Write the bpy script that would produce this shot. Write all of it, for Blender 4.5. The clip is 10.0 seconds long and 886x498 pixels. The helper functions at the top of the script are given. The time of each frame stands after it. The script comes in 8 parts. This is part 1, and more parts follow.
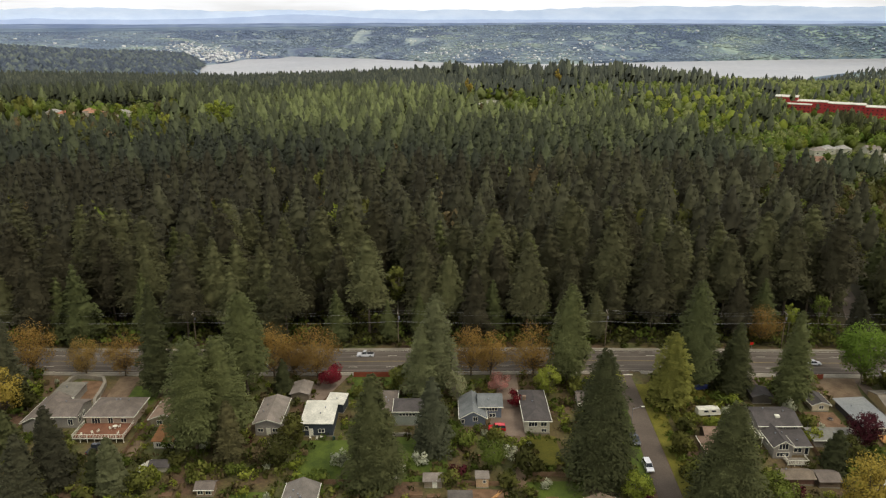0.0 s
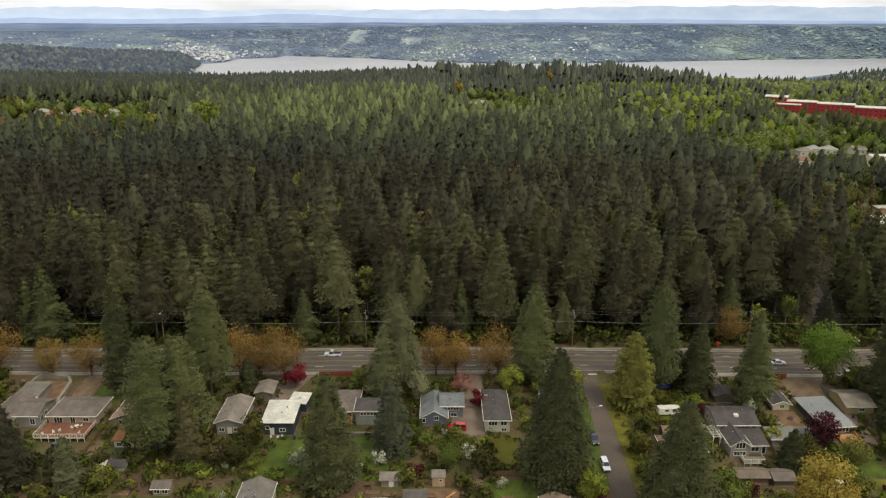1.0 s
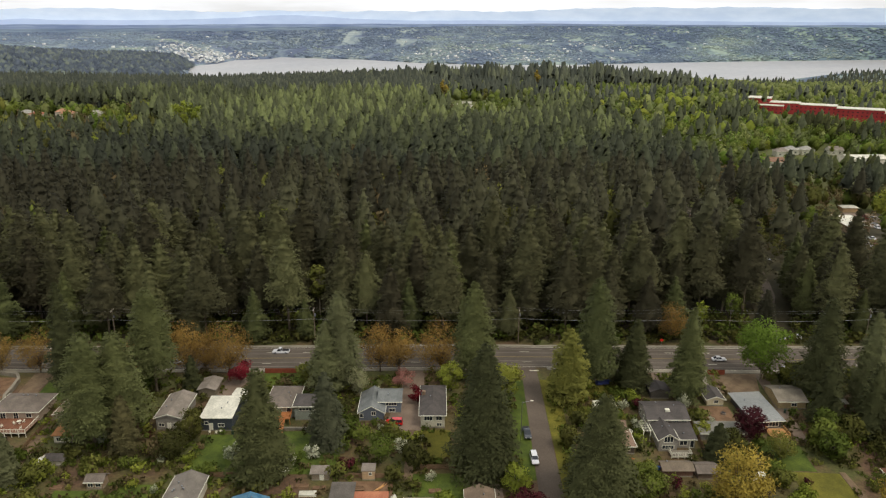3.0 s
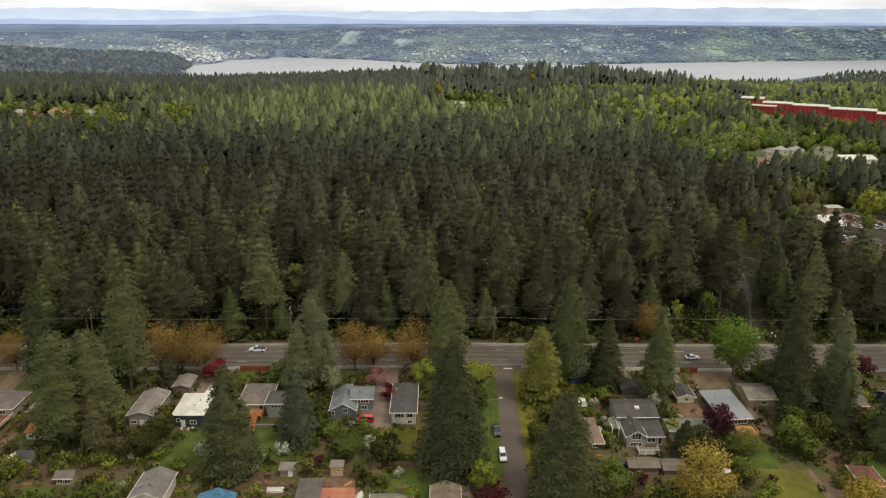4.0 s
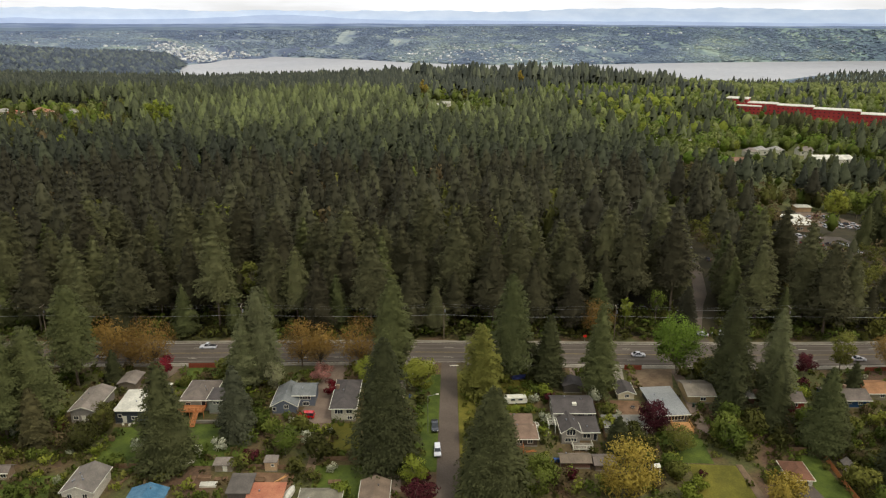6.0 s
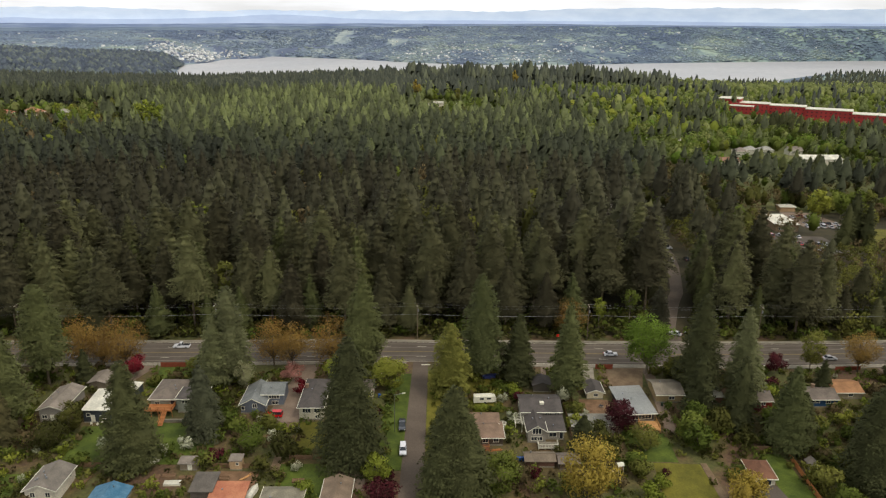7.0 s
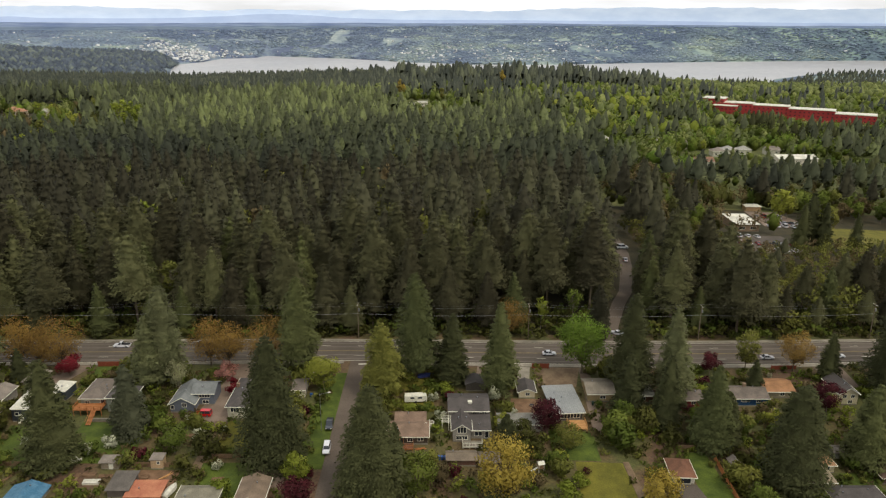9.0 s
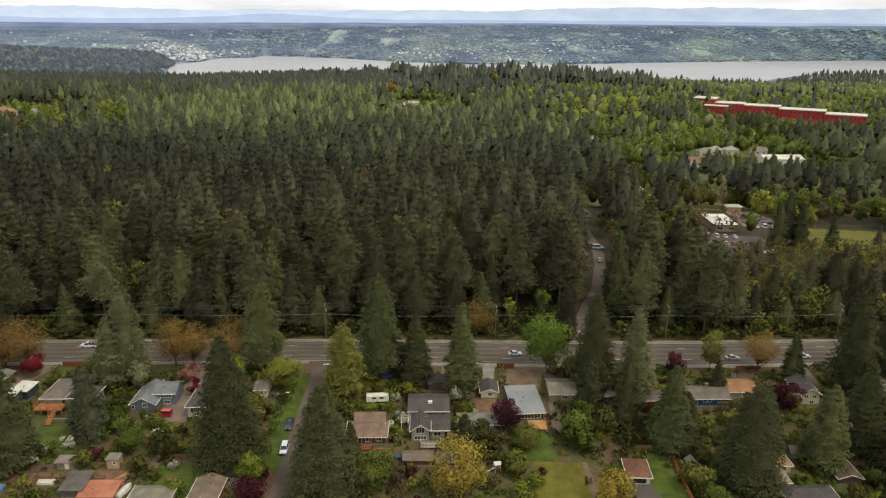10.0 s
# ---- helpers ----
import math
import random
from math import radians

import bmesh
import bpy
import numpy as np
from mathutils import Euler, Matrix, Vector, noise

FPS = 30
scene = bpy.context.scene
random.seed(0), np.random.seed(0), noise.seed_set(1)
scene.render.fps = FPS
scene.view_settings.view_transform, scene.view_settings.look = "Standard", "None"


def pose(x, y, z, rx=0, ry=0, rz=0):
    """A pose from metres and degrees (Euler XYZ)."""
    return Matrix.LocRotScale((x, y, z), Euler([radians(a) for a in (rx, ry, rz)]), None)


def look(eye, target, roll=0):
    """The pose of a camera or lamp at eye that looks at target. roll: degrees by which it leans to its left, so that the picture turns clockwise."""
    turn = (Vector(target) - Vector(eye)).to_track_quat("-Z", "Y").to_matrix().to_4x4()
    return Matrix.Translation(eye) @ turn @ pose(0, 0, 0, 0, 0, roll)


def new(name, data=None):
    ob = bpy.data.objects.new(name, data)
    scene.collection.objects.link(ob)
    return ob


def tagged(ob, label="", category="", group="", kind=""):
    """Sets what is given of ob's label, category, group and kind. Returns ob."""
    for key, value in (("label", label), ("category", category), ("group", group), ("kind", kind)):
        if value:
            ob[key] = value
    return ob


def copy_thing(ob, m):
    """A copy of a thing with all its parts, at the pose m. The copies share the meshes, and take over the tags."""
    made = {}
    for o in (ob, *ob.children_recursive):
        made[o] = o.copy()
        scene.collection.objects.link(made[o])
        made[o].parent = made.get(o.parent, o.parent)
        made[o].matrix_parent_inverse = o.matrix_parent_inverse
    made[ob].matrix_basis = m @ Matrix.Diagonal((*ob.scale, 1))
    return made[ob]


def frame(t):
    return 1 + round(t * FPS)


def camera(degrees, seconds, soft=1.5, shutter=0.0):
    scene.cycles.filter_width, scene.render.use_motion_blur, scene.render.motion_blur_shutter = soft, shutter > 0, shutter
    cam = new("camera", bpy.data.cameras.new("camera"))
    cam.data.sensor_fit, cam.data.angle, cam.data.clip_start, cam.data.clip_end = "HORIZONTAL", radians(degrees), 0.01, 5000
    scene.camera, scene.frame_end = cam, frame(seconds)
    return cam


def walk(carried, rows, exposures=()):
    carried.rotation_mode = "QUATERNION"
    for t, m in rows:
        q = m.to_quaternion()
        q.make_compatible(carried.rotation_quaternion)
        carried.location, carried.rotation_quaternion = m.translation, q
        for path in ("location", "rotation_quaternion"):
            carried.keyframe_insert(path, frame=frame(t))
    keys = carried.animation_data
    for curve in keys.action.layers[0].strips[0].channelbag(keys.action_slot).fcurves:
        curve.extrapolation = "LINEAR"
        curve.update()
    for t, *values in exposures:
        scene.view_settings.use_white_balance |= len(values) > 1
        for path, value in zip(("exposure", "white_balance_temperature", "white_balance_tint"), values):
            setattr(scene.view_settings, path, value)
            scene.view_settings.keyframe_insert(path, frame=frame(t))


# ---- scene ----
cam = camera(62.8, 10.0, soft=1.2)
METRES, EYE, TILT, LEAN, TURN = 92.0, 105.0, -17.6, 0.0, 0.0
ROWS = [
    (0.0, 0.0, 0.0, 0.0, 0.0, 0.0, -0.0),
    (0.5, 0.0553, -0.0027, 0.0011, -0.08, -0.02, -0.02),
    (1.0, 0.1087, -0.0095, 0.0013, -0.18, -0.03, -0.02),
    (1.5, 0.1587, -0.0197, -0.0008, -0.23, -0.02, 0.01),
    (2.0, 0.2057, -0.0304, -0.0031, -0.28, 0.01, 0.01),
    (2.5, 0.2497, -0.0405, -0.0054, -0.32, 0.05, 0.03),
    (4.0, 0.3766, -0.0654, -0.0128, -0.44, 0.07, -0.02),
    (4.5, 0.4197, -0.0727, -0.015, -0.47, 0.08, -0.04),
    (5.0, 0.4636, -0.079, -0.0168, -0.51, 0.09, -0.06),
    (5.5, 0.5089, -0.0855, -0.0179, -0.54, 0.07, -0.07),
    (7.0, 0.653, -0.0994, -0.0197, -0.6, 0.05, -0.08),
    (7.5, 0.7037, -0.1028, -0.0199, -0.62, 0.04, -0.08),
    (8.0, 0.7573, -0.1055, -0.0197, -0.63, 0.03, -0.08),
    (8.5, 0.8129, -0.1076, -0.0194, -0.65, 0.02, -0.08),
    (9.0, 0.8707, -0.1096, -0.0188, -0.67, 0.01, -0.08),
    (9.5, 0.9302, -0.1116, -0.0181, -0.7, 0.0, -0.09),
    (10.0, 0.9907, -0.1134, -0.0172, -0.73, -0.0, -0.1),
]
walk(cam, [(t, pose(0, 0, EYE, TILT, LEAN, TURN) @ pose(METRES * x, METRES * y, METRES * z, 90 + pitch, roll, yaw)) for t, x, y, z, yaw, pitch, roll in ROWS],
     exposures=[(0.0, 0.12, 6560, 11), (10.0, 0.12, 6560, 11)])

# ---- world, sun ----
SUN_AZ, SUN_EL = radians(128), radians(56)      # from behind the camera, over its right shoulder
world = bpy.data.worlds.new("overcast_sky")
scene.world = world
world.use_nodes = True
wt = world.node_tree
wt.nodes.clear()
sky = wt.nodes.new("ShaderNodeTexSky")
sky.sky_type, sky.sun_disc = "NISHITA", False
sky.sun_elevation, sky.sun_rotation = SUN_EL, SUN_AZ
sky.air_density, sky.dust_density = 1.2, 2.0
wcoord = wt.nodes.new("ShaderNodeTexCoord")
wmap = wt.nodes.new("ShaderNodeMapping")
wmap.inputs["Scale"].default_value = (3, 3, 22)
cloud = wt.nodes.new("ShaderNodeTexNoise")
cloud.inputs["Scale"].default_value, cloud.inputs["Detail"].default_value = 1.6, 6
cramp = wt.nodes.new("ShaderNodeValToRGB")
cramp.color_ramp.elements[0].position, cramp.color_ramp.elements[1].position = 0.34, 0.56
cramp.color_ramp.elements[0].color = (0.72, 0.72, 0.72, 1)
sky_bg, cloud_bg = wt.nodes.new("ShaderNodeBackground"), wt.nodes.new("ShaderNodeBackground")
sky_bg.inputs["Strength"].default_value = 0.12
cloud_bg.inputs["Color"].default_value, cloud_bg.inputs["Strength"].default_value = (0.96, 0.98, 1.0, 1), 1.0
wmix, wout = wt.nodes.new("ShaderNodeMixShader"), wt.nodes.new("ShaderNodeOutputWorld")
wt.links.new(wcoord.outputs["Generated"], wmap.inputs["Vector"])
wt.links.new(wmap.outputs["Vector"], cloud.inputs["Vector"])
wt.links.new(cloud.outputs["Fac"], cramp.inputs["Fac"])
wt.links.new(cramp.outputs["Color"], wmix.inputs["Fac"])
wt.links.new(sky.outputs["Color"], sky_bg.inputs["Color"])
wt.links.new(sky_bg.outputs[0], wmix.inputs[1])
wt.links.new(cloud_bg.outputs[0], wmix.inputs[2])
wt.links.new(wmix.outputs[0], wout.inputs["Surface"])

sun = new("sun", bpy.data.lights.new("sun", "SUN"))
sun.data.energy, sun.data.angle, sun.data.color = 1.45, radians(14), (1.0, 0.93, 0.82)
sun_from = Vector((math.sin(SUN_AZ) * math.cos(SUN_EL), math.cos(SUN_AZ) * math.cos(SUN_EL), math.sin(SUN_EL)))
sun.matrix_world = look(sun_from * 300, (0, 0, 0))


# ---- materials ----
def nodes_of(name):
    m = bpy.data.materials.new(name)
    m.use_nodes = True
    nt = m.node_tree
    return m, nt, nt.nodes["Principled BSDF"]


def ntex(nt, scale, detail=3, coord="Object", stretch=None, rough=0.55):
    tc, tx = nt.nodes.new("ShaderNodeTexCoord"), nt.nodes.new("ShaderNodeTexNoise")
    tx.inputs["Scale"].default_value, tx.inputs["Detail"].default_value = scale, detail
    tx.inputs["Roughness"].default_value = rough
    if stretch:
        mp = nt.nodes.new("ShaderNodeMapping")
        mp.inputs["Scale"].default_value = stretch
        nt.links.new(tc.outputs[coord], mp.inputs["Vector"])
        nt.links.new(mp.outputs["Vector"], tx.inputs["Vector"])
    else:
        nt.links.new(tc.outputs[coord], tx.inputs["Vector"])
    return tx.outputs["Fac"]


def ramp(nt, fac, *stops):
    r = nt.nodes.new("ShaderNodeValToRGB")
    e = r.color_ramp.elements
    while len(e) < len(stops):
        e.new(0.5)
    for el, (p, c) in zip(e, stops):
        el.position, el.color = p, (*c, 1)
    nt.links.new(fac, r.inputs["Fac"])
    return r.outputs["Color"]


def blend(nt, fac, a, b, mode="MIX"):
    x = nt.nodes.new("ShaderNodeMix")
    x.data_type, x.blend_type = "RGBA", mode
    for sock, val in ((x.inputs["Factor"], fac), (x.inputs["A"], a), (x.inputs["B"], b)):
        if isinstance(val, (int, float)):
            sock.default_value = val
        elif isinstance(val, tuple):
            sock.default_value = (*val, 1)
        else:
            nt.links.new(val, sock)
    return x.outputs["Result"]


def arith(nt, op, a, b=0.0):
    x = nt.nodes.new("ShaderNodeMath")
    x.operation = op
    for sock, val in zip(x.inputs, (a, b)):
        if isinstance(val, (int, float)):
            sock.default_value = val
        else:
            nt.links.new(val, sock)
    return x.outputs[0]


def bumped(nt, bsdf, fac, strength=0.3, dist=0.05):
    b = nt.nodes.new("ShaderNodeBump")
    b.inputs["Strength"].default_value, b.inputs["Distance"].default_value = strength, dist
    nt.links.new(fac, b.inputs["Height"])
    nt.links.new(b.outputs["Normal"], bsdf.inputs["Normal"])


def surface(name, c1, c2, big=0.15, fine=4.0, rough=0.85, bump=0.25, metal=0.0, spread=0.12, lines=None):
    """A plain surface: stains at the scale big, grain at the scale fine; lines: (axis, per metre) for boards or courses."""
    c1, c2 = (c1[0] * 1.02, c1[1] * 0.98, c1[2] * 0.79), (c2[0] * 1.03, c2[1] * 0.98, c2[2] * 0.79)
    m, nt, b = nodes_of(name)
    lo, hi = ntex(nt, big, 4), ntex(nt, fine, 4)
    col = ramp(nt, lo, (0.5 - spread, c1), (0.5 + spread, c2))
    grain = ramp(nt, hi, (0.3, (0.72, 0.72, 0.72)), (0.7, (1.18, 1.18, 1.18)))
    col = blend(nt, 0.75, col, grain, "MULTIPLY")
    height = hi
    if lines:
        tc, sp = nt.nodes.new("ShaderNodeTexCoord"), nt.nodes.new("ShaderNodeSeparateXYZ")
        nt.links.new(tc.outputs["Object"], sp.inputs[0])
        saw = arith(nt, "FRACT", arith(nt, "MULTIPLY", sp.outputs[lines[0]], lines[1]))
        edge = arith(nt, "LESS_THAN", saw, 0.14)
        col = blend(nt, arith(nt, "MULTIPLY", edge, 0.35), col, (c1[0] * 0.4, c1[1] * 0.4, c1[2] * 0.4))
        height = arith(nt, "ADD", hi, saw)
    nt.links.new(col, b.inputs["Base Color"])
    b.inputs["Roughness"].default_value, b.inputs["Metallic"].default_value = rough, metal
    b.inputs["Specular IOR Level"].default_value = 0.3
    bumped(nt, b, height, bump)
    return m


def foliage(name, c1, c2, c3, trans=0.12, patch_scale=0.012):
    """Leaves or needles: a tone of its own for each plant, uneven clumps inside it, and stands that differ."""
    m, nt, b = nodes_of(name)
    at, oi = nt.nodes.new("ShaderNodeAttribute"), nt.nodes.new("ShaderNodeObjectInfo")
    at.attribute_name = "tone"
    alone = arith(nt, "LESS_THAN", at.outputs["Fac"], 0.0005)      # single plants carry no tone of their own
    tone = arith(nt, "ADD", at.outputs["Fac"], arith(nt, "MULTIPLY", alone, oi.outputs["Random"]))
    col = ramp(nt, tone, (0.0, c1), (0.55, c2), (1.0, c3))
    clump = ramp(nt, ntex(nt, 0.3, 3), (0.3, (0.74, 0.74, 0.74)), (0.72, (1.2, 1.2, 1.17)))
    col = blend(nt, 0.8, col, clump, "MULTIPLY")
    isl = nt.nodes.new("ShaderNodeNewGeometry")
    leaf = ramp(nt, isl.outputs["Random Per Island"], (0.0, (0.82, 0.82, 0.8)), (1.0, (1.16, 1.16, 1.1)))
    col = blend(nt, 0.7, col, leaf, "MULTIPLY")
    nt.links.new(col, b.inputs["Base Color"])
    b.inputs["Roughness"].default_value, b.inputs["Specular IOR Level"].default_value = 0.8, 0.1
    tr, mx = nt.nodes.new("ShaderNodeBsdfTranslucent"), nt.nodes.new("ShaderNodeMixShader")
    nt.links.new(col, tr.inputs["Color"])
    mx.inputs["Fac"].default_value = trans
    nt.links.new(b.outputs[0], mx.inputs[1])
    nt.links.new(tr.outputs[0], mx.inputs[2])
    nt.links.new(mx.outputs[0], nt.nodes["Material Output"].inputs["Surface"])
    return m


def paint(name, c, rough=0.35, metal=0.0, coat=0.0):
    m, nt, b = nodes_of(name)
    lo = ntex(nt, 1.5, 3)
    nt.links.new(ramp(nt, lo, (0.3, tuple(v * 0.85 for v in c)), (0.7, c)), b.inputs["Base Color"])
    b.inputs["Roughness"].default_value, b.inputs["Metallic"].default_value = rough, metal
    b.inputs["Coat Weight"].default_value = coat
    return m


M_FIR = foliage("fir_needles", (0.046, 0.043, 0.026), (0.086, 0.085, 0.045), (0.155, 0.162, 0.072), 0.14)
# For the farther firs: haze is mixed in as a lighter, bluer green.
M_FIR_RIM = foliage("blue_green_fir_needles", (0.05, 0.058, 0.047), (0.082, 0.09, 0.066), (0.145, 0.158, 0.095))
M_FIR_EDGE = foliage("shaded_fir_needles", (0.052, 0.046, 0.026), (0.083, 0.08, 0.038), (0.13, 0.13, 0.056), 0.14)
# Lit copy of the fir needles: sunshine is put into the base colour.
M_FIR_SUNLIT = foliage("young_fir_needles", (0.042, 0.047, 0.032), (0.09, 0.101, 0.052), (0.2, 0.228, 0.09), 0.16)
M_FIR_PALE = foliage("pale_fir_needles", (0.082, 0.092, 0.034), (0.1, 0.11, 0.04), (0.124, 0.131, 0.048))
M_SPRUCE = foliage("spruce_needles", (0.05, 0.054, 0.022), (0.064, 0.068, 0.027), (0.082, 0.086, 0.033))
M_CEDAR = foliage("cedar_sprays", (0.07, 0.075, 0.042), (0.085, 0.088, 0.048), (0.1, 0.1, 0.055))
M_ORANGE = foliage("budding_maple_leaves", (0.25, 0.155, 0.045), (0.3, 0.185, 0.05), (0.33, 0.22, 0.065), 0.35)
M_GOLD = foliage("golden_leaves", (0.3, 0.225, 0.045), (0.35, 0.26, 0.05), (0.39, 0.3, 0.062), 0.3)
M_LIME = foliage("spring_green_leaves", (0.19, 0.23, 0.035), (0.24, 0.275, 0.04), (0.3, 0.31, 0.055), 0.35)
M_GREEN = foliage("green_leaves", (0.09, 0.12, 0.022), (0.122, 0.156, 0.028), (0.158, 0.187, 0.036), 0.3)
# Mixed spring greens for far trees, lightened to hold the haze of distance.
M_LEAF_FAR = foliage("mixed_spring_leaves", (0.12, 0.145, 0.052), (0.17, 0.195, 0.067), (0.25, 0.27, 0.09), 0.25)
M_DEEP = foliage("dark_green_leaves", (0.062, 0.063, 0.017), (0.086, 0.088, 0.022), (0.12, 0.118, 0.028), 0.3)
M_ASH = foliage("fresh_green_leaves", (0.125, 0.195, 0.03), (0.155, 0.23, 0.034), (0.195, 0.265, 0.042), 0.35)
M_LARCH = foliage("larch_needles", (0.19, 0.19, 0.045), (0.22, 0.215, 0.05), (0.25, 0.24, 0.06), 0.3)
M_ALDER = foliage("alder_leaves", (0.145, 0.15, 0.034), (0.172, 0.178, 0.039), (0.205, 0.2, 0.045), 0.3)
M_RED = foliage("red_maple_leaves", (0.14, 0.012, 0.018), (0.17, 0.015, 0.02), (0.2, 0.02, 0.03), 0.15)
M_PURPLE = foliage("purple_plum_leaves", (0.06, 0.014, 0.018), (0.08, 0.016, 0.02), (0.1, 0.02, 0.025), 0.12)
M_WHITE_BLOOM = foliage("white_blossom", (0.36, 0.37, 0.24), (0.42, 0.42, 0.29), (0.5, 0.5, 0.36), 0.2)
M_CREAM_BLOOM = foliage("cream_blossom", (0.2, 0.21, 0.1), (0.24, 0.24, 0.12), (0.28, 0.27, 0.15), 0.2)
M_PINK_BLOOM = foliage("pink_blossom", (0.38, 0.17, 0.14), (0.42, 0.2, 0.16), (0.46, 0.24, 0.2), 0.2)
M_BROWN = foliage("brown_buds", (0.125, 0.095, 0.046), (0.15, 0.113, 0.054), (0.175, 0.132, 0.062), 0.25)
# Haze over the far hills is painted into these leaf colours.
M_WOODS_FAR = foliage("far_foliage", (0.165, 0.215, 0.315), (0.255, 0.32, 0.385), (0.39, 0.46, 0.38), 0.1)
# Needles greyed and blued by haze painted into the colour.
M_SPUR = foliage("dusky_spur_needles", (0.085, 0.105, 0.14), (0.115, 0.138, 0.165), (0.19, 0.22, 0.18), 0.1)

M_FIR_THIN = foliage("brown_green_fir_needles", (0.085, 0.075, 0.033), (0.105, 0.093, 0.04), (0.125, 0.112, 0.048), 0.2)

M_BARK = surface("conifer_bark", (0.09, 0.07, 0.055), (0.15, 0.125, 0.1), 0.4, 6, 0.95, 0.6)
M_BARK_PALE = surface("pale_bark", (0.16, 0.14, 0.12), (0.24, 0.21, 0.18), 0.4, 6, 0.9, 0.5)
M_ASPHALT = surface("worn_asphalt", (0.086, 0.073, 0.068), (0.112, 0.096, 0.09), 0.09, 3, 0.9, 0.2)
M_STREET = surface("side_street_asphalt", (0.1, 0.08, 0.072), (0.125, 0.102, 0.092), 0.12, 3, 0.9, 0.2)
M_TYRE_TRACK = surface("polished_wheel_track", (0.123, 0.106, 0.1), (0.15, 0.131, 0.123), 0.05, 2, 0.85, 0.1)
M_CONCRETE = surface("pale_concrete", (0.2, 0.185, 0.17), (0.27, 0.25, 0.23), 0.3, 4, 0.9, 0.2)
M_DRIVE = surface("driveway_concrete", (0.16, 0.12, 0.105), (0.215, 0.168, 0.148), 0.25, 4, 0.9, 0.2)
M_GRAVEL = surface("brown_gravel", (0.13, 0.09, 0.065), (0.19, 0.14, 0.1), 0.4, 8, 0.95, 0.5)
M_SOIL = surface("garden_soil", (0.14, 0.085, 0.055), (0.2, 0.125, 0.085), 0.5, 6, 0.95, 0.5)
M_LAWN = surface("mown_lawn", (0.046, 0.07, 0.012), (0.092, 0.128, 0.02), 0.28, 2.5, 0.95, 0.6, 0.0, 0.16)
M_LAWN_DRY = surface("yellowing_lawn", (0.09, 0.088, 0.014), (0.15, 0.14, 0.022), 0.25, 2.5, 0.95, 0.6, 0.0, 0.16)
M_LINE = surface("worn_road_paint", (0.5, 0.49, 0.46), (0.65, 0.63, 0.6), 1.0, 6, 0.8, 0.1)
M_YELLOW_LINE = surface("worn_yellow_paint", (0.2, 0.16, 0.08), (0.26, 0.2, 0.1), 1.0, 6, 0.8, 0.1)
M_TRIM = surface("white_trim_paint", (0.62, 0.62, 0.6), (0.76, 0.76, 0.74), 0.5, 5, 0.7, 0.1)
M_METAL_ROOF = surface("grey_metal_roof", (0.25, 0.27, 0.32), (0.34, 0.36, 0.41), 0.12, 2, 0.45, 0.15, 0.3, 0.2, ("X", 1.6))
M_WHITE_ROOF = surface("white_membrane_roof", (0.48, 0.48, 0.47), (0.66, 0.66, 0.66), 0.2, 2, 0.7, 0.1)
M_RUST = surface("rust_red_fence", (0.2, 0.05, 0.03), (0.26, 0.07, 0.04), 0.4, 5, 0.85, 0.3)
M_WOOD = surface("weathered_fence_wood", (0.16, 0.1, 0.065), (0.24, 0.16, 0.11), 0.5, 6, 0.9, 0.4)
M_CEDAR_WOOD = surface("orange_cedar_boards", (0.34, 0.13, 0.05), (0.44, 0.19, 0.08), 0.5, 6, 0.8, 0.3, 0.0, 0.12, ("X", 6.0))
M_DECK = surface("brown_deck_boards", (0.15, 0.065, 0.04), (0.21, 0.095, 0.06), 0.5, 6, 0.85, 0.3, 0.0, 0.12, ("X", 6.0))
M_PALE_WOOD = surface("new_pale_boards", (0.5, 0.27, 0.12), (0.6, 0.34, 0.16), 0.5, 6, 0.8, 0.3, 0.0, 0.12, ("X", 6.0))
M_TARP = surface("blue_tarpaulin", (0.05, 0.15, 0.29), (0.1, 0.22, 0.38), 0.6, 4, 0.5, 0.3)
M_RUBBER = paint("tyre_rubber", (0.02, 0.02, 0.02), 0.9)
M_STEEL = paint("dull_steel", (0.35, 0.36, 0.37), 0.4, 0.8)
M_POLE = surface("creosoted_pole", (0.12, 0.095, 0.075), (0.18, 0.15, 0.125), 0.5, 6, 0.95, 0.4)
M_WIRE = paint("weathered_cable", (0.3, 0.3, 0.29), 0.6)
M_GLASS, _nt, _b = nodes_of("window_glass")
_b.inputs["Base Color"].default_value, _b.inputs["Roughness"].default_value = (0.025, 0.03, 0.035, 1), 0.08
M_LAMP_RED = paint("red_signal_lens", (0.7, 0.02, 0.01), 0.3)

shingle_cache, siding_cache = {}, {}


def shingles(c):
    if c not in shingle_cache:
        shingle_cache[c] = surface("roof_shingles", tuple(v * 0.82 for v in c), tuple(v * 1.15 for v in c), 0.35, 3.5, 0.92, 0.4)
    return shingle_cache[c]


def siding(c):
    if c not in siding_cache:
        siding_cache[c] = surface("lap_siding", tuple(v * 0.9 for v in c), tuple(v * 1.08 for v in c), 0.4, 4, 0.75, 0.3, 0.0, 0.15, ("Z", 5.0))
    return siding_cache[c]


